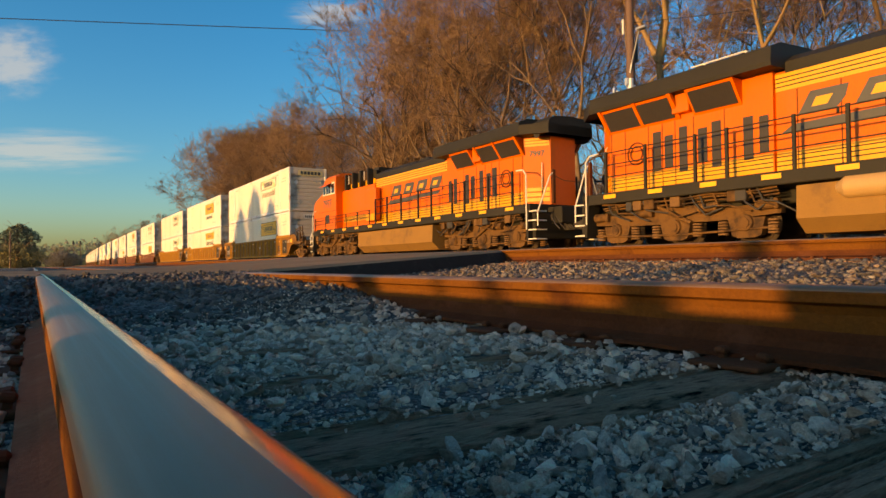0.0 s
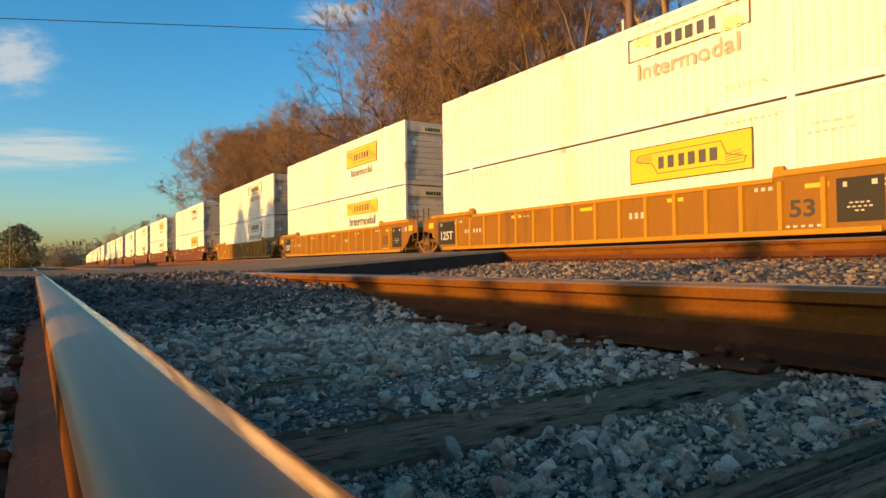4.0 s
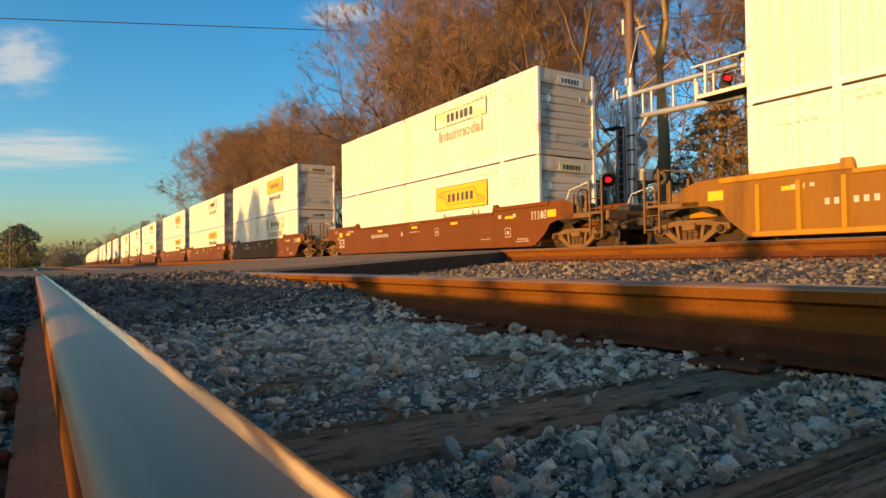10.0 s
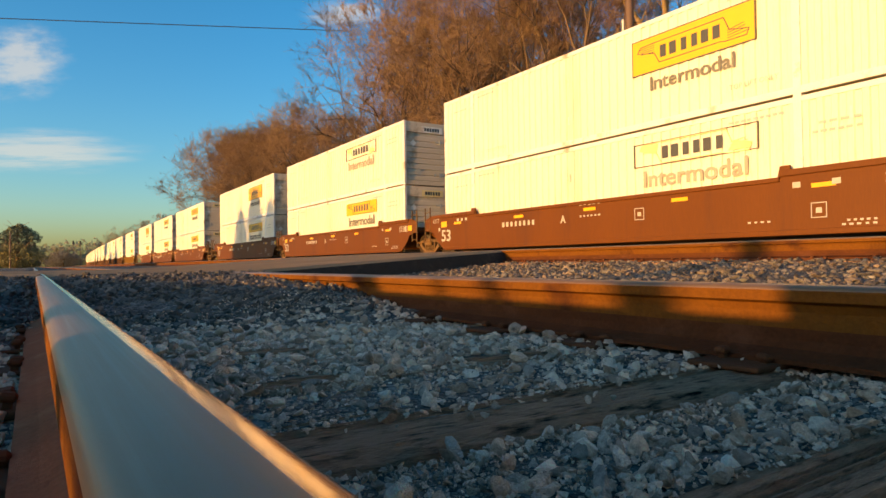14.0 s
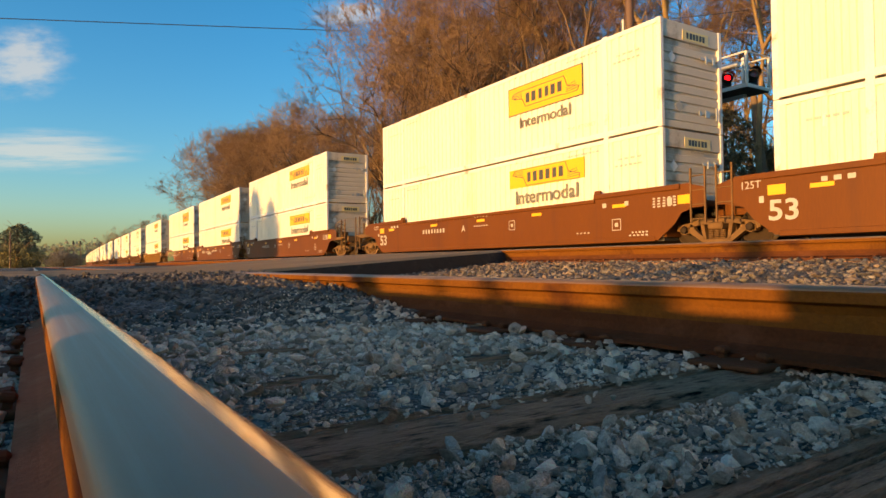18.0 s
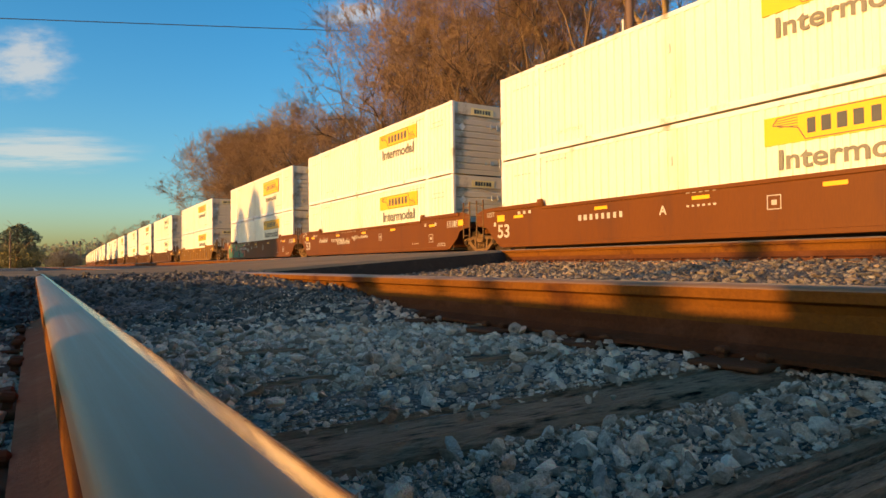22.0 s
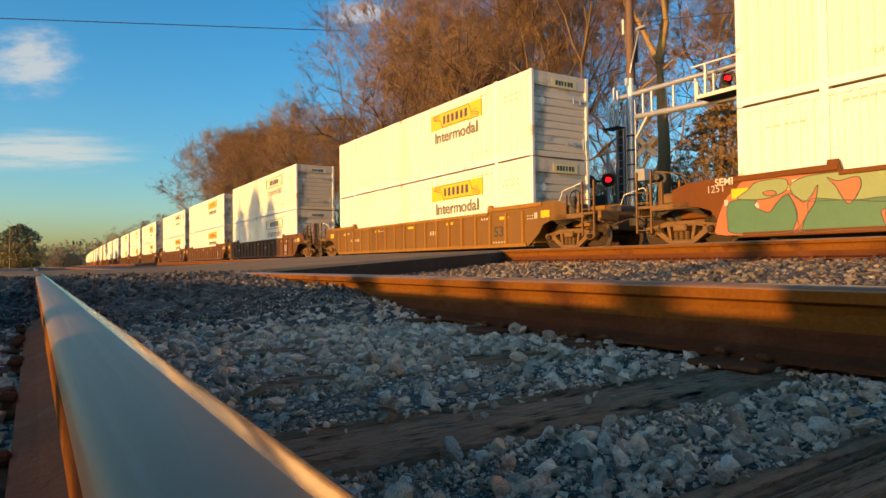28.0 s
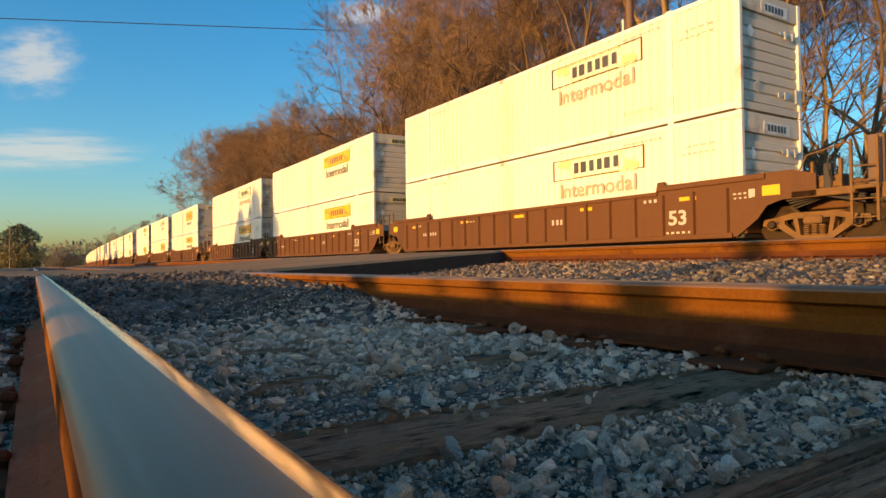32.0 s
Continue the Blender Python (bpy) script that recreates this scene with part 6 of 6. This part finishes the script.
far_trees = [bare_tree(31, 20.0, 1.15, 4, 6, 4, 0.3, 0.014, fork=0.20, splits=2.3), bare_tree(32, 20.0, 1.0, 4, 6, 4, 0.3, 0.014, fork=0.22, splits=2.3)]
rt = random.Random(5)
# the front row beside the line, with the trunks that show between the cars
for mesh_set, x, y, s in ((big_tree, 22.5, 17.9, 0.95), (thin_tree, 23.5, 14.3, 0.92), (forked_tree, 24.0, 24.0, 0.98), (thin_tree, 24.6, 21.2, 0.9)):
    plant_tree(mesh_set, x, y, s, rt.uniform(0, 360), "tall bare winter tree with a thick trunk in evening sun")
for k, (x, y, s) in enumerate([(24.5, 29.0, 0.98), (22.2, 33.0, 1.02), (25.0, 37.5, 1.0), (22.8, 42.0, 1.02), (24.6, 45.0, 1.0), (24.0, 53.0, 0.66), (30.0, 58.0, 0.68), (31.0, 27.0, 0.9), (31.5, 36.0, 1.08), (32.0, 47.0, 1.04), (38.0, 40.0, 1.1), (29.5, 41.0, 1.1), (28.5, 32.5, 1.0), (34.0, 31.0, 1.0), (36.5, 45.0, 1.12), (27.0, 49.5, 0.92), (31.0, 53.0, 1.02)]):
    plant_tree(near_trees[k % 4], x, y, s, rt.uniform(0, 360), "tall bare winter tree with dense reddish twigs in evening sun")
for x, y, s in ((36.0, 22.0, 0.85), (33.0, 16.5, 0.8), (42.0, 27.0, 0.9), (31.0, 11.5, 0.75), (36.0, 14.0, 0.85), (40.0, 17.5, 0.9), (34.0, 9.5, 0.7), (42.0, 12.5, 0.85), (29.5, 20.0, 0.85)):
    plant_tree(thin_tree, x, y, s, rt.uniform(0, 360), "slender bare tree deeper in the woods")
for k, (x, y, s) in enumerate(((30.0, 17.2, 0.8), (36.0, 18.0, 0.95), (40.0, 20.0, 0.95), (45.0, 20.5, 0.95), (39.0, 23.5, 0.95), (44.0, 17.0, 0.9))):
    plant_tree(near_trees[k % 4], x, y, s, rt.uniform(0, 360), "bare winter tree with fine twigs deeper in the woods")
plant_tree(sparse_tree, 25.0, 11.1, 0.85, 200, "crooked bare tree with few limbs against the sky")
snag = thing("dead_snag", "leaning dead trunk with a broken top", "tree", m=pose(23.6, 13.7, ground_z(23.6, 13.7), 0, 6, 0))
sg = Geo()
top = limb(sg, rt, Vector((0, 0, -0.3)), Vector((0, 0, 1)), 7.6, 0.26, 6, 0.05, 0.02, 9)[-1]
for k in range(5):
    spike(sg, top[0] + Vector((rt.uniform(-0.08, 0.08), rt.uniform(-0.08, 0.08), -0.2)), top[0] + Vector((rt.uniform(-0.15, 0.15), rt.uniform(-0.15, 0.15), rt.uniform(0.2, 0.7))), 0.09, 0)
part("trunk", sg, M_BARK, snag, fix=False)
for k in range(30):
    y = 47 + 2.0 * k + rt.uniform(-1, 1)
    x = rt.uniform(22, 33) if y > 57 else rt.uniform(29, 35)
    plant_tree(far_trees[k % 2], x, y, (0.92 if y < 52 else 0.72 + 0.012 * k) * rt.uniform(0.92, 1.08), rt.uniform(0, 360), "bare winter tree farther along the line, reddish twigs")
for k in range(40):
    y = rt.uniform(150, 430)
    plant_tree(distant_trees[k % 2], 23 + rt.uniform(0, 16) + bend(y), y, rt.uniform(0.62, 0.72) + y * 0.0004, rt.uniform(0, 360), "bare tree in the distant strip of woods")
shrubs = [shrub_mesh(41, 4.0), shrub_mesh(42, 3.2), shrub_mesh(43, 5.0)]
for k in range(44):
    y = 6 + 2.2 * k + rt.uniform(-0.8, 0.8)
    x = rt.uniform(20.0, 27.0)
    b = thing("shrub", "leafless brown thicket under the trees", "shrub", "thicket under the trees", m=pose(x, y, ground_z(x, y), 0, 0, rt.uniform(0, 360)) @ Matrix.Diagonal((1, 1, rt.uniform(0.7, 1.1), 1)))
    part("thicket", shrubs[k % 3], None, b)
for k in range(16):
    y = 20 + 5.0 * k + rt.uniform(-0.8, 0.8)
    x = rt.uniform(27.0, 36.0)
    b = thing("shrub", "tall leafless brown thicket deeper in the woods", "shrub", "thicket under the trees", m=pose(x, y, ground_z(x, y), 0, 0, rt.uniform(0, 360)) @ Matrix.Diagonal((2.0, 2.0, rt.uniform(1.5, 2.3), 1)))
    part("thicket", shrubs[k % 3], None, b)
for k in range(14):
    x, y = 25.0 + 2.6 * (k % 4) + rt.uniform(-0.4, 0.4), 7.5 + 1.0 * k
    b = thing("shrub", "dense brown thicket at the foot of the trees", "shrub", "thicket under the trees", m=pose(x, y, ground_z(x, y), 0, 0, rt.uniform(0, 360)) @ Matrix.Diagonal((1.1, 1.1, 0.9, 1)))
    part("thicket", shrubs[k % 3], None, b)
for k in range(9):
    x, y = rt.uniform(35.0, 43.0), 24 + 4.0 * k + rt.uniform(-1, 1)
    b = thing("shrub", "tall leafless brown thicket deep in the woods", "shrub", "thicket under the trees", m=pose(x, y, ground_z(x, y), 0, 0, rt.uniform(0, 360)) @ Matrix.Diagonal((2.6, 2.6, 1.9, 1)))
    part("thicket", shrubs[k % 3], None, b)
evergreen("cedar_tree", "dark ivy-covered cedar among the bare trees", 51, 24.0, 16.2, 6.2, 3.8, 1.6, M_IVY, 700, 0.20, "tree")
evergreen("cedar_tree", "small dark evergreen among the bare trees", 52, 25.5, 14.2, 4.4, 3.2, 0.8, M_IVY, 600, 0.20, "tree")
evergreen("pine_tree", "dark rounded pine standing beside the far track", 53, -4.6, 200, 11.2, 9.4, 4.5, M_PINE, 700, 0.6, "tree")
evergreen("scrub_bush", "olive scrub bush lit by low sun", 54, -4.0, 165, 5.0, 11.0, 0.2, M_OLIVE, 700, 0.5, "bush")
evergreen("scrub_bush", "olive scrub bush beside the far track", 55, -9.0, 180, 4.8, 10.0, 0.2, M_OLIVE, 700, 0.5, "bush")
evergreen("scrub_bush", "low brown scrub near the far signal poles", 56, 6.2, 250, 5.0, 12.0, 0.2, M_HAZEWOOD, 700, 0.55, "bush")
evergreen("pine_tree", "distant dark pine above the bare woods", 57, 92.0, 350, 27.0, 13.0, 14.0, M_PINE, 420, 1.3, "tree")

# pines added out of view on the sunny side, for their shadow on the cars
for k, (y, h, w) in enumerate(((41.0, 6.4, 3.6), (44.8, 7.6, 4.6), (49.0, 6.2, 3.8))):
    evergreen("pine_tree", "small dark pine out of view, added to cast shade on the train", 71 + k, -20.0, y, h, w, 1.2, M_PINE, 260, 0.7, "tree")


def far_woods():
    rnd = random.Random(61)
    g = Geo()
    for _ in range(5600):
        x = rnd.uniform(-380, 330)
        y = 620 + rnd.uniform(-40, 110)
        top = 17 + 6 * noise.noise(Vector((x * 0.012, 0, 5))) + rnd.uniform(-3, 4) + (0.05 * x if x > 0 else 0)
        z = rnd.uniform(0.0, 1.0) * top + 0.5
        leaf_clump(g, rnd, Vector((x, y, z)), rnd.uniform(2.0, 3.4), 8, 1 if rnd.random() < 0.3 else 0)
    tagged(new("far_woods", g.mesh("far_woods", [M_HAZEWOOD, M_PINE], False)), "distant hazy line of mixed woods on the horizon", "woods", kind="stuff")


far_woods()


# ---- signals, poles and wires ----
def flasher(parent, at, lit):
    """A round black target with a hooded lens, looking to -x in its own space."""
    hd = part("signal_head", Geo().tube((-0.08, 0, 0), (0.20, 0, 0), 0.16, 0.11, 14), M_DARK, parent, m=at)
    part("target", Geo().tube((-0.10, 0, 0), (-0.075, 0, 0), 0.27, n=20), M_DARK, hd)
    part("lens", Geo().tube((-0.125, 0, 0), (-0.10, 0, 0), 0.115, n=16), M_REDLAMP if lit else M_REDDIM, hd, "lit red lens" if lit else "dark red lens")
    part("hood", Geo().tube((-0.36, 0, 0.03), (-0.1, 0, 0.03), 0.15, 0.16, 12, False), M_DARK, hd)


def build_cantilever():
    c = thing("signal_cantilever", "galvanised railway signal cantilever with walkway and two red signals", "signal gantry", m=pose(19.0, 16.5, 0.1))
    part("mast", Geo().tube((0, 0, 0), (0, 0, 6.8), 0.19, 0.17, 14).box(-0.35, 0.35, -0.35, 0.35, 0, 0.06).tube((0, 0, 6.8), (0, 0, 7.08), 0.10, 0.10, 10), M_GALV, c)
    for z in (2.6, 3.2, 3.75, 4.3, 4.85):
        part("strap", Geo().tube((0, 0, z), (0, 0, z + 0.06), 0.205, n=14), M_DARK, c)
    for y, r in ((0.22, 0.04), (-0.22, 0.03)):
        part("conduit", Geo().tube((-0.06, y, 0.1), (-0.06, y, 6.2), r, n=6), M_GALV, c)
    part("boom", Geo().tube((0, -0.1, 5.58), (0, -4.6, 5.40), 0.11, 0.10, 12), M_GALV, c)
    part("boom", Geo().tube((0, 0.55, 6.46), (0, -4.4, 6.45), 0.095, 0.09, 12), M_GALV, c)
    for y in (-0.55, -0.95, -1.9, -2.8, -3.5):
        part("brace", Geo().tube((0, y, 5.55 + 0.04 * y), (0, y, 6.46), 0.05, n=6), M_GALV, c)
    part("diagonal_brace", Geo().tube((0, 0, 4.5), (0, -0.75, 5.5), 0.07, n=8), M_GALV, c)
    # ladder with a dark backing, and the posts of the landing on top of it
    lad = thing("mast_ladder", "narrow steel ladder fixed to the signal mast", "ladder", m=pose(18.86, 16.95, 0.1))
    for y in (-0.16, 0.16):
        part("stile", Geo().box(-0.03, 0.03, y - 0.025, y + 0.025, 0.1, 6.0), M_GALV, lad)
    for k in range(19):
        part("rung", Geo().tube((0, -0.16, 0.4 + 0.3 * k), (0, 0.16, 0.4 + 0.3 * k), 0.014, n=5), M_GALV, lad)
    part("ladder_guard", Geo().box(0.10, 0.13, -0.17, 0.17, 0.6, 5.2), M_DARK, lad, "dark ladder guard plate")
    for y, z0, z1 in ((0.20, 5.3, 6.85), (0.42, 5.3, 6.35), (0.02, 5.4, 6.7)):
        part("landing_post", Geo().box(-0.12, -0.07, y - 0.025, y + 0.025, z0, z1), M_HANDRAIL, lad)
    part("landing", Geo().box(-0.4, 0.1, -0.2, 0.5, 5.22, 5.28, 0.01), M_DARK, lad)
    part("landing_rail", Geo().tube((-0.1, -0.2, 6.25), (-0.1, 0.45, 6.2), 0.025, n=6), M_HANDRAIL, lad)
    # walkway with guard rails round the signal heads
    part("walkway", Geo().box(-0.75, 0.45, -5.14, -3.4, 5.42, 5.50, 0.01), M_DARK, c)
    part("walkway_edge", Geo().box(-0.78, -0.72, -5.16, -3.4, 5.44, 5.56), M_HANDRAIL, c)
    part("walkway_edge", Geo().box(-0.75, 0.45, -5.18, -5.12, 5.44, 5.54), M_HANDRAIL, c)
    for x, y in ((-0.75, -5.14), (0.45, -5.14), (-0.75, -3.72), (0.45, -3.5), (-0.75, -3.42)):
        part("post", Geo().box(x - 0.035, x + 0.035, y - 0.035, y + 0.035, 5.50, 6.54 if y != -3.42 else 6.0), M_HANDRAIL, c)
    for a, b in (((-0.75, -5.14), (-0.75, -3.2)), ((0.45, -5.14), (0.45, -3.5)), ((-0.75, -5.14), (0.45, -5.14))):
        part("guard_rail", Geo().tube((*a, 6.53), (*b, 6.53), 0.028, n=6), M_HANDRAIL, c)
        part("guard_rail", Geo().tube((*a, 6.05), (*b, 6.05), 0.012, n=6), M_GALV, c)
    for k, (x, y) in enumerate(((-0.4, -4.22), (0.0, -4.85))):
        at = pose(x, y, 5.90, 0, 0, 42)
        hd = part("signal_head", Geo().tube((-0.25, 0, 0), (0.55, 0, 0), 0.17, 0.15, 14).box(-0.1, 0.25, -0.14, 0.14, -0.38, 0.2, 0.03), M_DARK, c, "black signal head with a hood", m=at)
        part("hood", Geo().tube((-0.55, 0, 0.03), (-0.2, 0, 0.03), 0.18, 0.18, 12, False), M_GRIME, hd)
        part("lens", Geo().tube((-0.28, 0, 0), (-0.25, 0, 0), 0.095, n=14), (M_REDLAMP, M_REDDIM)[k], hd, ("lit red lens", "dim red lens")[k])
    part("bracket", Geo().box(-0.05, 0.05, -4.62, -4.52, 5.4, 6.6, 0.01), M_HANDRAIL, c)
    part("equipment_box", Geo().box(-0.25, 0.25, -0.75, -0.3, 3.1, 3.55, 0.02), M_GALV, c)
    # crossed boards, seen from their back, and a pair of lamps for the road
    for a in (-45, 45):
        part("crossed_board", Geo().box(-0.015, 0.015, -0.5, 0.5, -0.09, 0.09), M_FARGREY, c, "grey back of a crossed warning board", m=pose(0.25, -0.45, 4.45, 0, 0, 52) @ Matrix.Rotation(radians(a), 4, "X"))
    part("lamp_arm", Geo().tube((0.1, 0.0, 3.35), (0.35, -0.85, 3.35), 0.035, n=6), M_DARK, c)
    flasher(c, pose(0.30, -0.45, 3.30, 0, 0, 200), False)
    flasher(c, pose(0.40, -0.85, 3.22, 0, 0, 200), False)


def build_crossing_signal():
    c = thing("crossing_signal", "slim mast with two round crossing lamps, one lit red", "railway signal", m=pose(19.0, 17.72, 0.1, 0, 0, 42))
    part("mast", Geo().tube((0, 0, 0), (0, 0, 4.45), 0.065, n=10).tube((0, 0, 4.45), (0, 0, 4.52), 0.09, n=10), M_GALV, c)
    part("lamp_arm", Geo().tube((0, -0.1, 3.33), (0, 0.78, 3.30), 0.04, n=6), M_DARK, c)
    flasher(c, pose(-0.08, 0, 3.33), True)
    flasher(c, pose(-0.08, 0.74, 3.28), False)
    part("gate_mechanism", Geo().box(-0.2, 0.25, 0.15, 0.75, 1.5, 2.75, 0.03), M_DARK, c, "dark gate mechanism box")
    part("base", Geo().box(-0.25, 0.25, -0.25, 0.25, 0, 0.5, 0.03), M_GALV, c)


def build_pole():
    c = thing("utility_pole", "brown utility pole with a lamp bracket and insulators", "utility pole", m=pose(20.2, 17.55, 0.2))
    part("pole", Geo().tube((0, 0, -0.2), (0, 0, 13.5), 0.20, 0.15, 12), M_POLE, c)
    part("lamp_bracket", Geo().pipe([(-0.15, -0.1, 7.6), (-0.15, -0.2, 8.0), (-0.5, -0.9, 9.05)], 0.035, 6), M_GALV, c)
    part("lamp_head", Geo().box(-0.64, -0.40, -1.25, -0.8, 9.0, 9.12, 0.04), M_GALV, c)
    part("insulator", Geo().tube((-0.28, 0.1, 9.2), (-0.28, 0.1, 9.8), 0.05, n=8), M_HANDRAIL, c)
    part("transformer", Geo().tube((0.36, 0.2, 8.2), (0.36, 0.2, 8.9), 0.22, n=12), M_DARK, c)
    part("junction_box", Geo().box(-0.3, -0.18, -0.08, 0.08, 7.1, 7.4, 0.02), M_GALV, c)


build_cantilever()
build_crossing_signal()
build_pole()


def wire(name, a, b, sag, r, label):
    g = Geo()
    a, b = Vector(a), Vector(b)
    pts = [a.lerp(b, i / 24) - Vector((0, 0, sag * 4 * (i / 24) * (1 - i / 24))) for i in range(25)]
    d = (b - a).normalized()
    u = d.orthogonal().normalized()
    w = d.cross(u)
    for p in pts:
        g.v += [tuple(p + u * r), tuple(p + w * r), tuple(p - u * r), tuple(p - w * r)]
    for i in range(len(pts) - 1):
        for k in range(4):
            g.f.append((4 * i + k, 4 * i + (k + 1) % 4, 4 * i + 4 + (k + 1) % 4, 4 * i + 4 + k))
            g.m.append(0)
            g.s.append(False)
    solo(name, g, M_DARK, label, "wire")


wire("overhead_wire", (-20.0, 74.5, 21.9), (29.0, 64.3, 25.9), 0.0, 0.045, "thin dark overhead wire strung across the sky")
c = thing("utility_pole", "tall wooden utility pole that carries the overhead wire", "utility pole", m=pose(-20.0, 74.5, 0.0))
part("pole", Geo().tube((0, 0, -0.6), (0, 0, 22.2), 0.26, 0.16, 10), M_POLE, c)
part("crossarm", Geo().box(-0.06, 0.06, -1.1, 1.1, 21.6, 21.75, 0.01), M_POLE, c)
wire("overhead_wire", (20.2, 17.6, 9.9), (34.0, 4.0, 11.5), 0.4, 0.014, "thin dark service wire between the trees")
for x, y in ((9.6, 250), (11.8, 252)):
    c = thing("far_signal_pole", "slim distant signal pole beside the line", "pole", m=pose(x, y, 0.1))
    part("pole", Geo().tube((0, 0, 0), (0, 0, 9.0), 0.14, 0.12, 8), M_POLE, c)
    part("signal_head", Geo().box(-0.25, 0.25, -0.25, 0.25, 7.8, 9.0, 0.1), M_DARK, c)
c = thing("wood_pole", "thin wooden pole beside the olive scrub", "pole", m=pose(-5.2, 160, 0.0))
part("pole", Geo().tube((0, 0, 0), (0, 0, 7.6), 0.16, 0.12, 8), M_POLE, c)


# ---- clouds ----
def cloud_mat(seed):
    m = bpy.data.materials.new("thin_cloud")
    m.use_nodes = True
    nt, N = m.node_tree, m.node_tree.nodes
    out = N["Material Output"]
    N.remove(N["Principled BSDF"])
    em, tr, mx = N.new("ShaderNodeEmission"), N.new("ShaderNodeBsdfTransparent"), N.new("ShaderNodeMixShader")
    em.inputs["Color"].default_value, em.inputs["Strength"].default_value = (0.95, 0.95, 0.95, 1), 0.30
    co, n = N.new("ShaderNodeTexCoord"), N.new("ShaderNodeTexNoise")
    mp = N.new("ShaderNodeMapping")
    mp.inputs["Location"].default_value = (seed, seed * 0.7, 0)
    mp.inputs["Scale"].default_value = (2.5, 5.0, 1)
    nt.links.new(co.outputs["Generated"], mp.inputs["Vector"])
    nt.links.new(mp.outputs[0], n.inputs["Vector"])
    n.inputs["Scale"].default_value, n.inputs["Detail"].default_value, n.inputs["Roughness"].default_value = 1.6, 8, 0.62
    # fade to nothing at the rim
    gr, gm = N.new("ShaderNodeTexGradient"), N.new("ShaderNodeMapping")
    gr.gradient_type = "SPHERICAL"
    gm.inputs["Location"].default_value, gm.inputs["Scale"].default_value = (-1, -1, 0), (2, 2, 0)
    nt.links.new(co.outputs["Generated"], gm.inputs["Vector"])
    nt.links.new(gm.outputs[0], gr.inputs["Vector"])
    mu, rg = N.new("ShaderNodeMath"), N.new("ShaderNodeMapRange")
    mu.operation = "MULTIPLY"
    nt.links.new(n.outputs["Fac"], mu.inputs[0])
    nt.links.new(gr.outputs["Fac"], mu.inputs[1])
    rg.inputs["From Min"].default_value, rg.inputs["From Max"].default_value, rg.inputs["To Max"].default_value = 0.12, 0.46, 0.58
    rg.interpolation_type = "SMOOTHSTEP"
    nt.links.new(mu.outputs[0], rg.inputs["Value"])
    nt.links.new(rg.outputs[0], mx.inputs[0])
    nt.links.new(tr.outputs[0], mx.inputs[1])
    nt.links.new(em.outputs[0], mx.inputs[2])
    nt.links.new(mx.outputs[0], out.inputs["Surface"])
    return m


CLOUDS = []


def sky_point(px, py, dist):
    """A place far out along the way that meets the picture plane at px, py (fractions of its half width, from the centre)."""
    half = math.tan(radians(69.62) / 2)
    return VIEW @ Vector((px * half * dist, py * half * dist, -dist))


for seed, px, py, w, h, drift in ((3.0, -0.975, 0.425, 0.17, 0.13, 0.055), (8.3, -0.93, 0.220, 0.36, 0.075, 0.012), (5.1, -0.255, 0.53, 0.15, 0.055, 0.085)):
    D = 3000
    k = math.tan(radians(69.62) / 2) * D
    g = Geo().quad((-w * k, -h * k, 0), (w * k, -h * k, 0), (w * k, h * k, 0), (-w * k, h * k, 0))
    ob = solo("cloud", g, cloud_mat(seed), "thin wispy white cloud drifting in the blue sky", "cloud", "clouds", fix=False)
    CLOUDS.append((ob, px, py, drift, D))


motions()
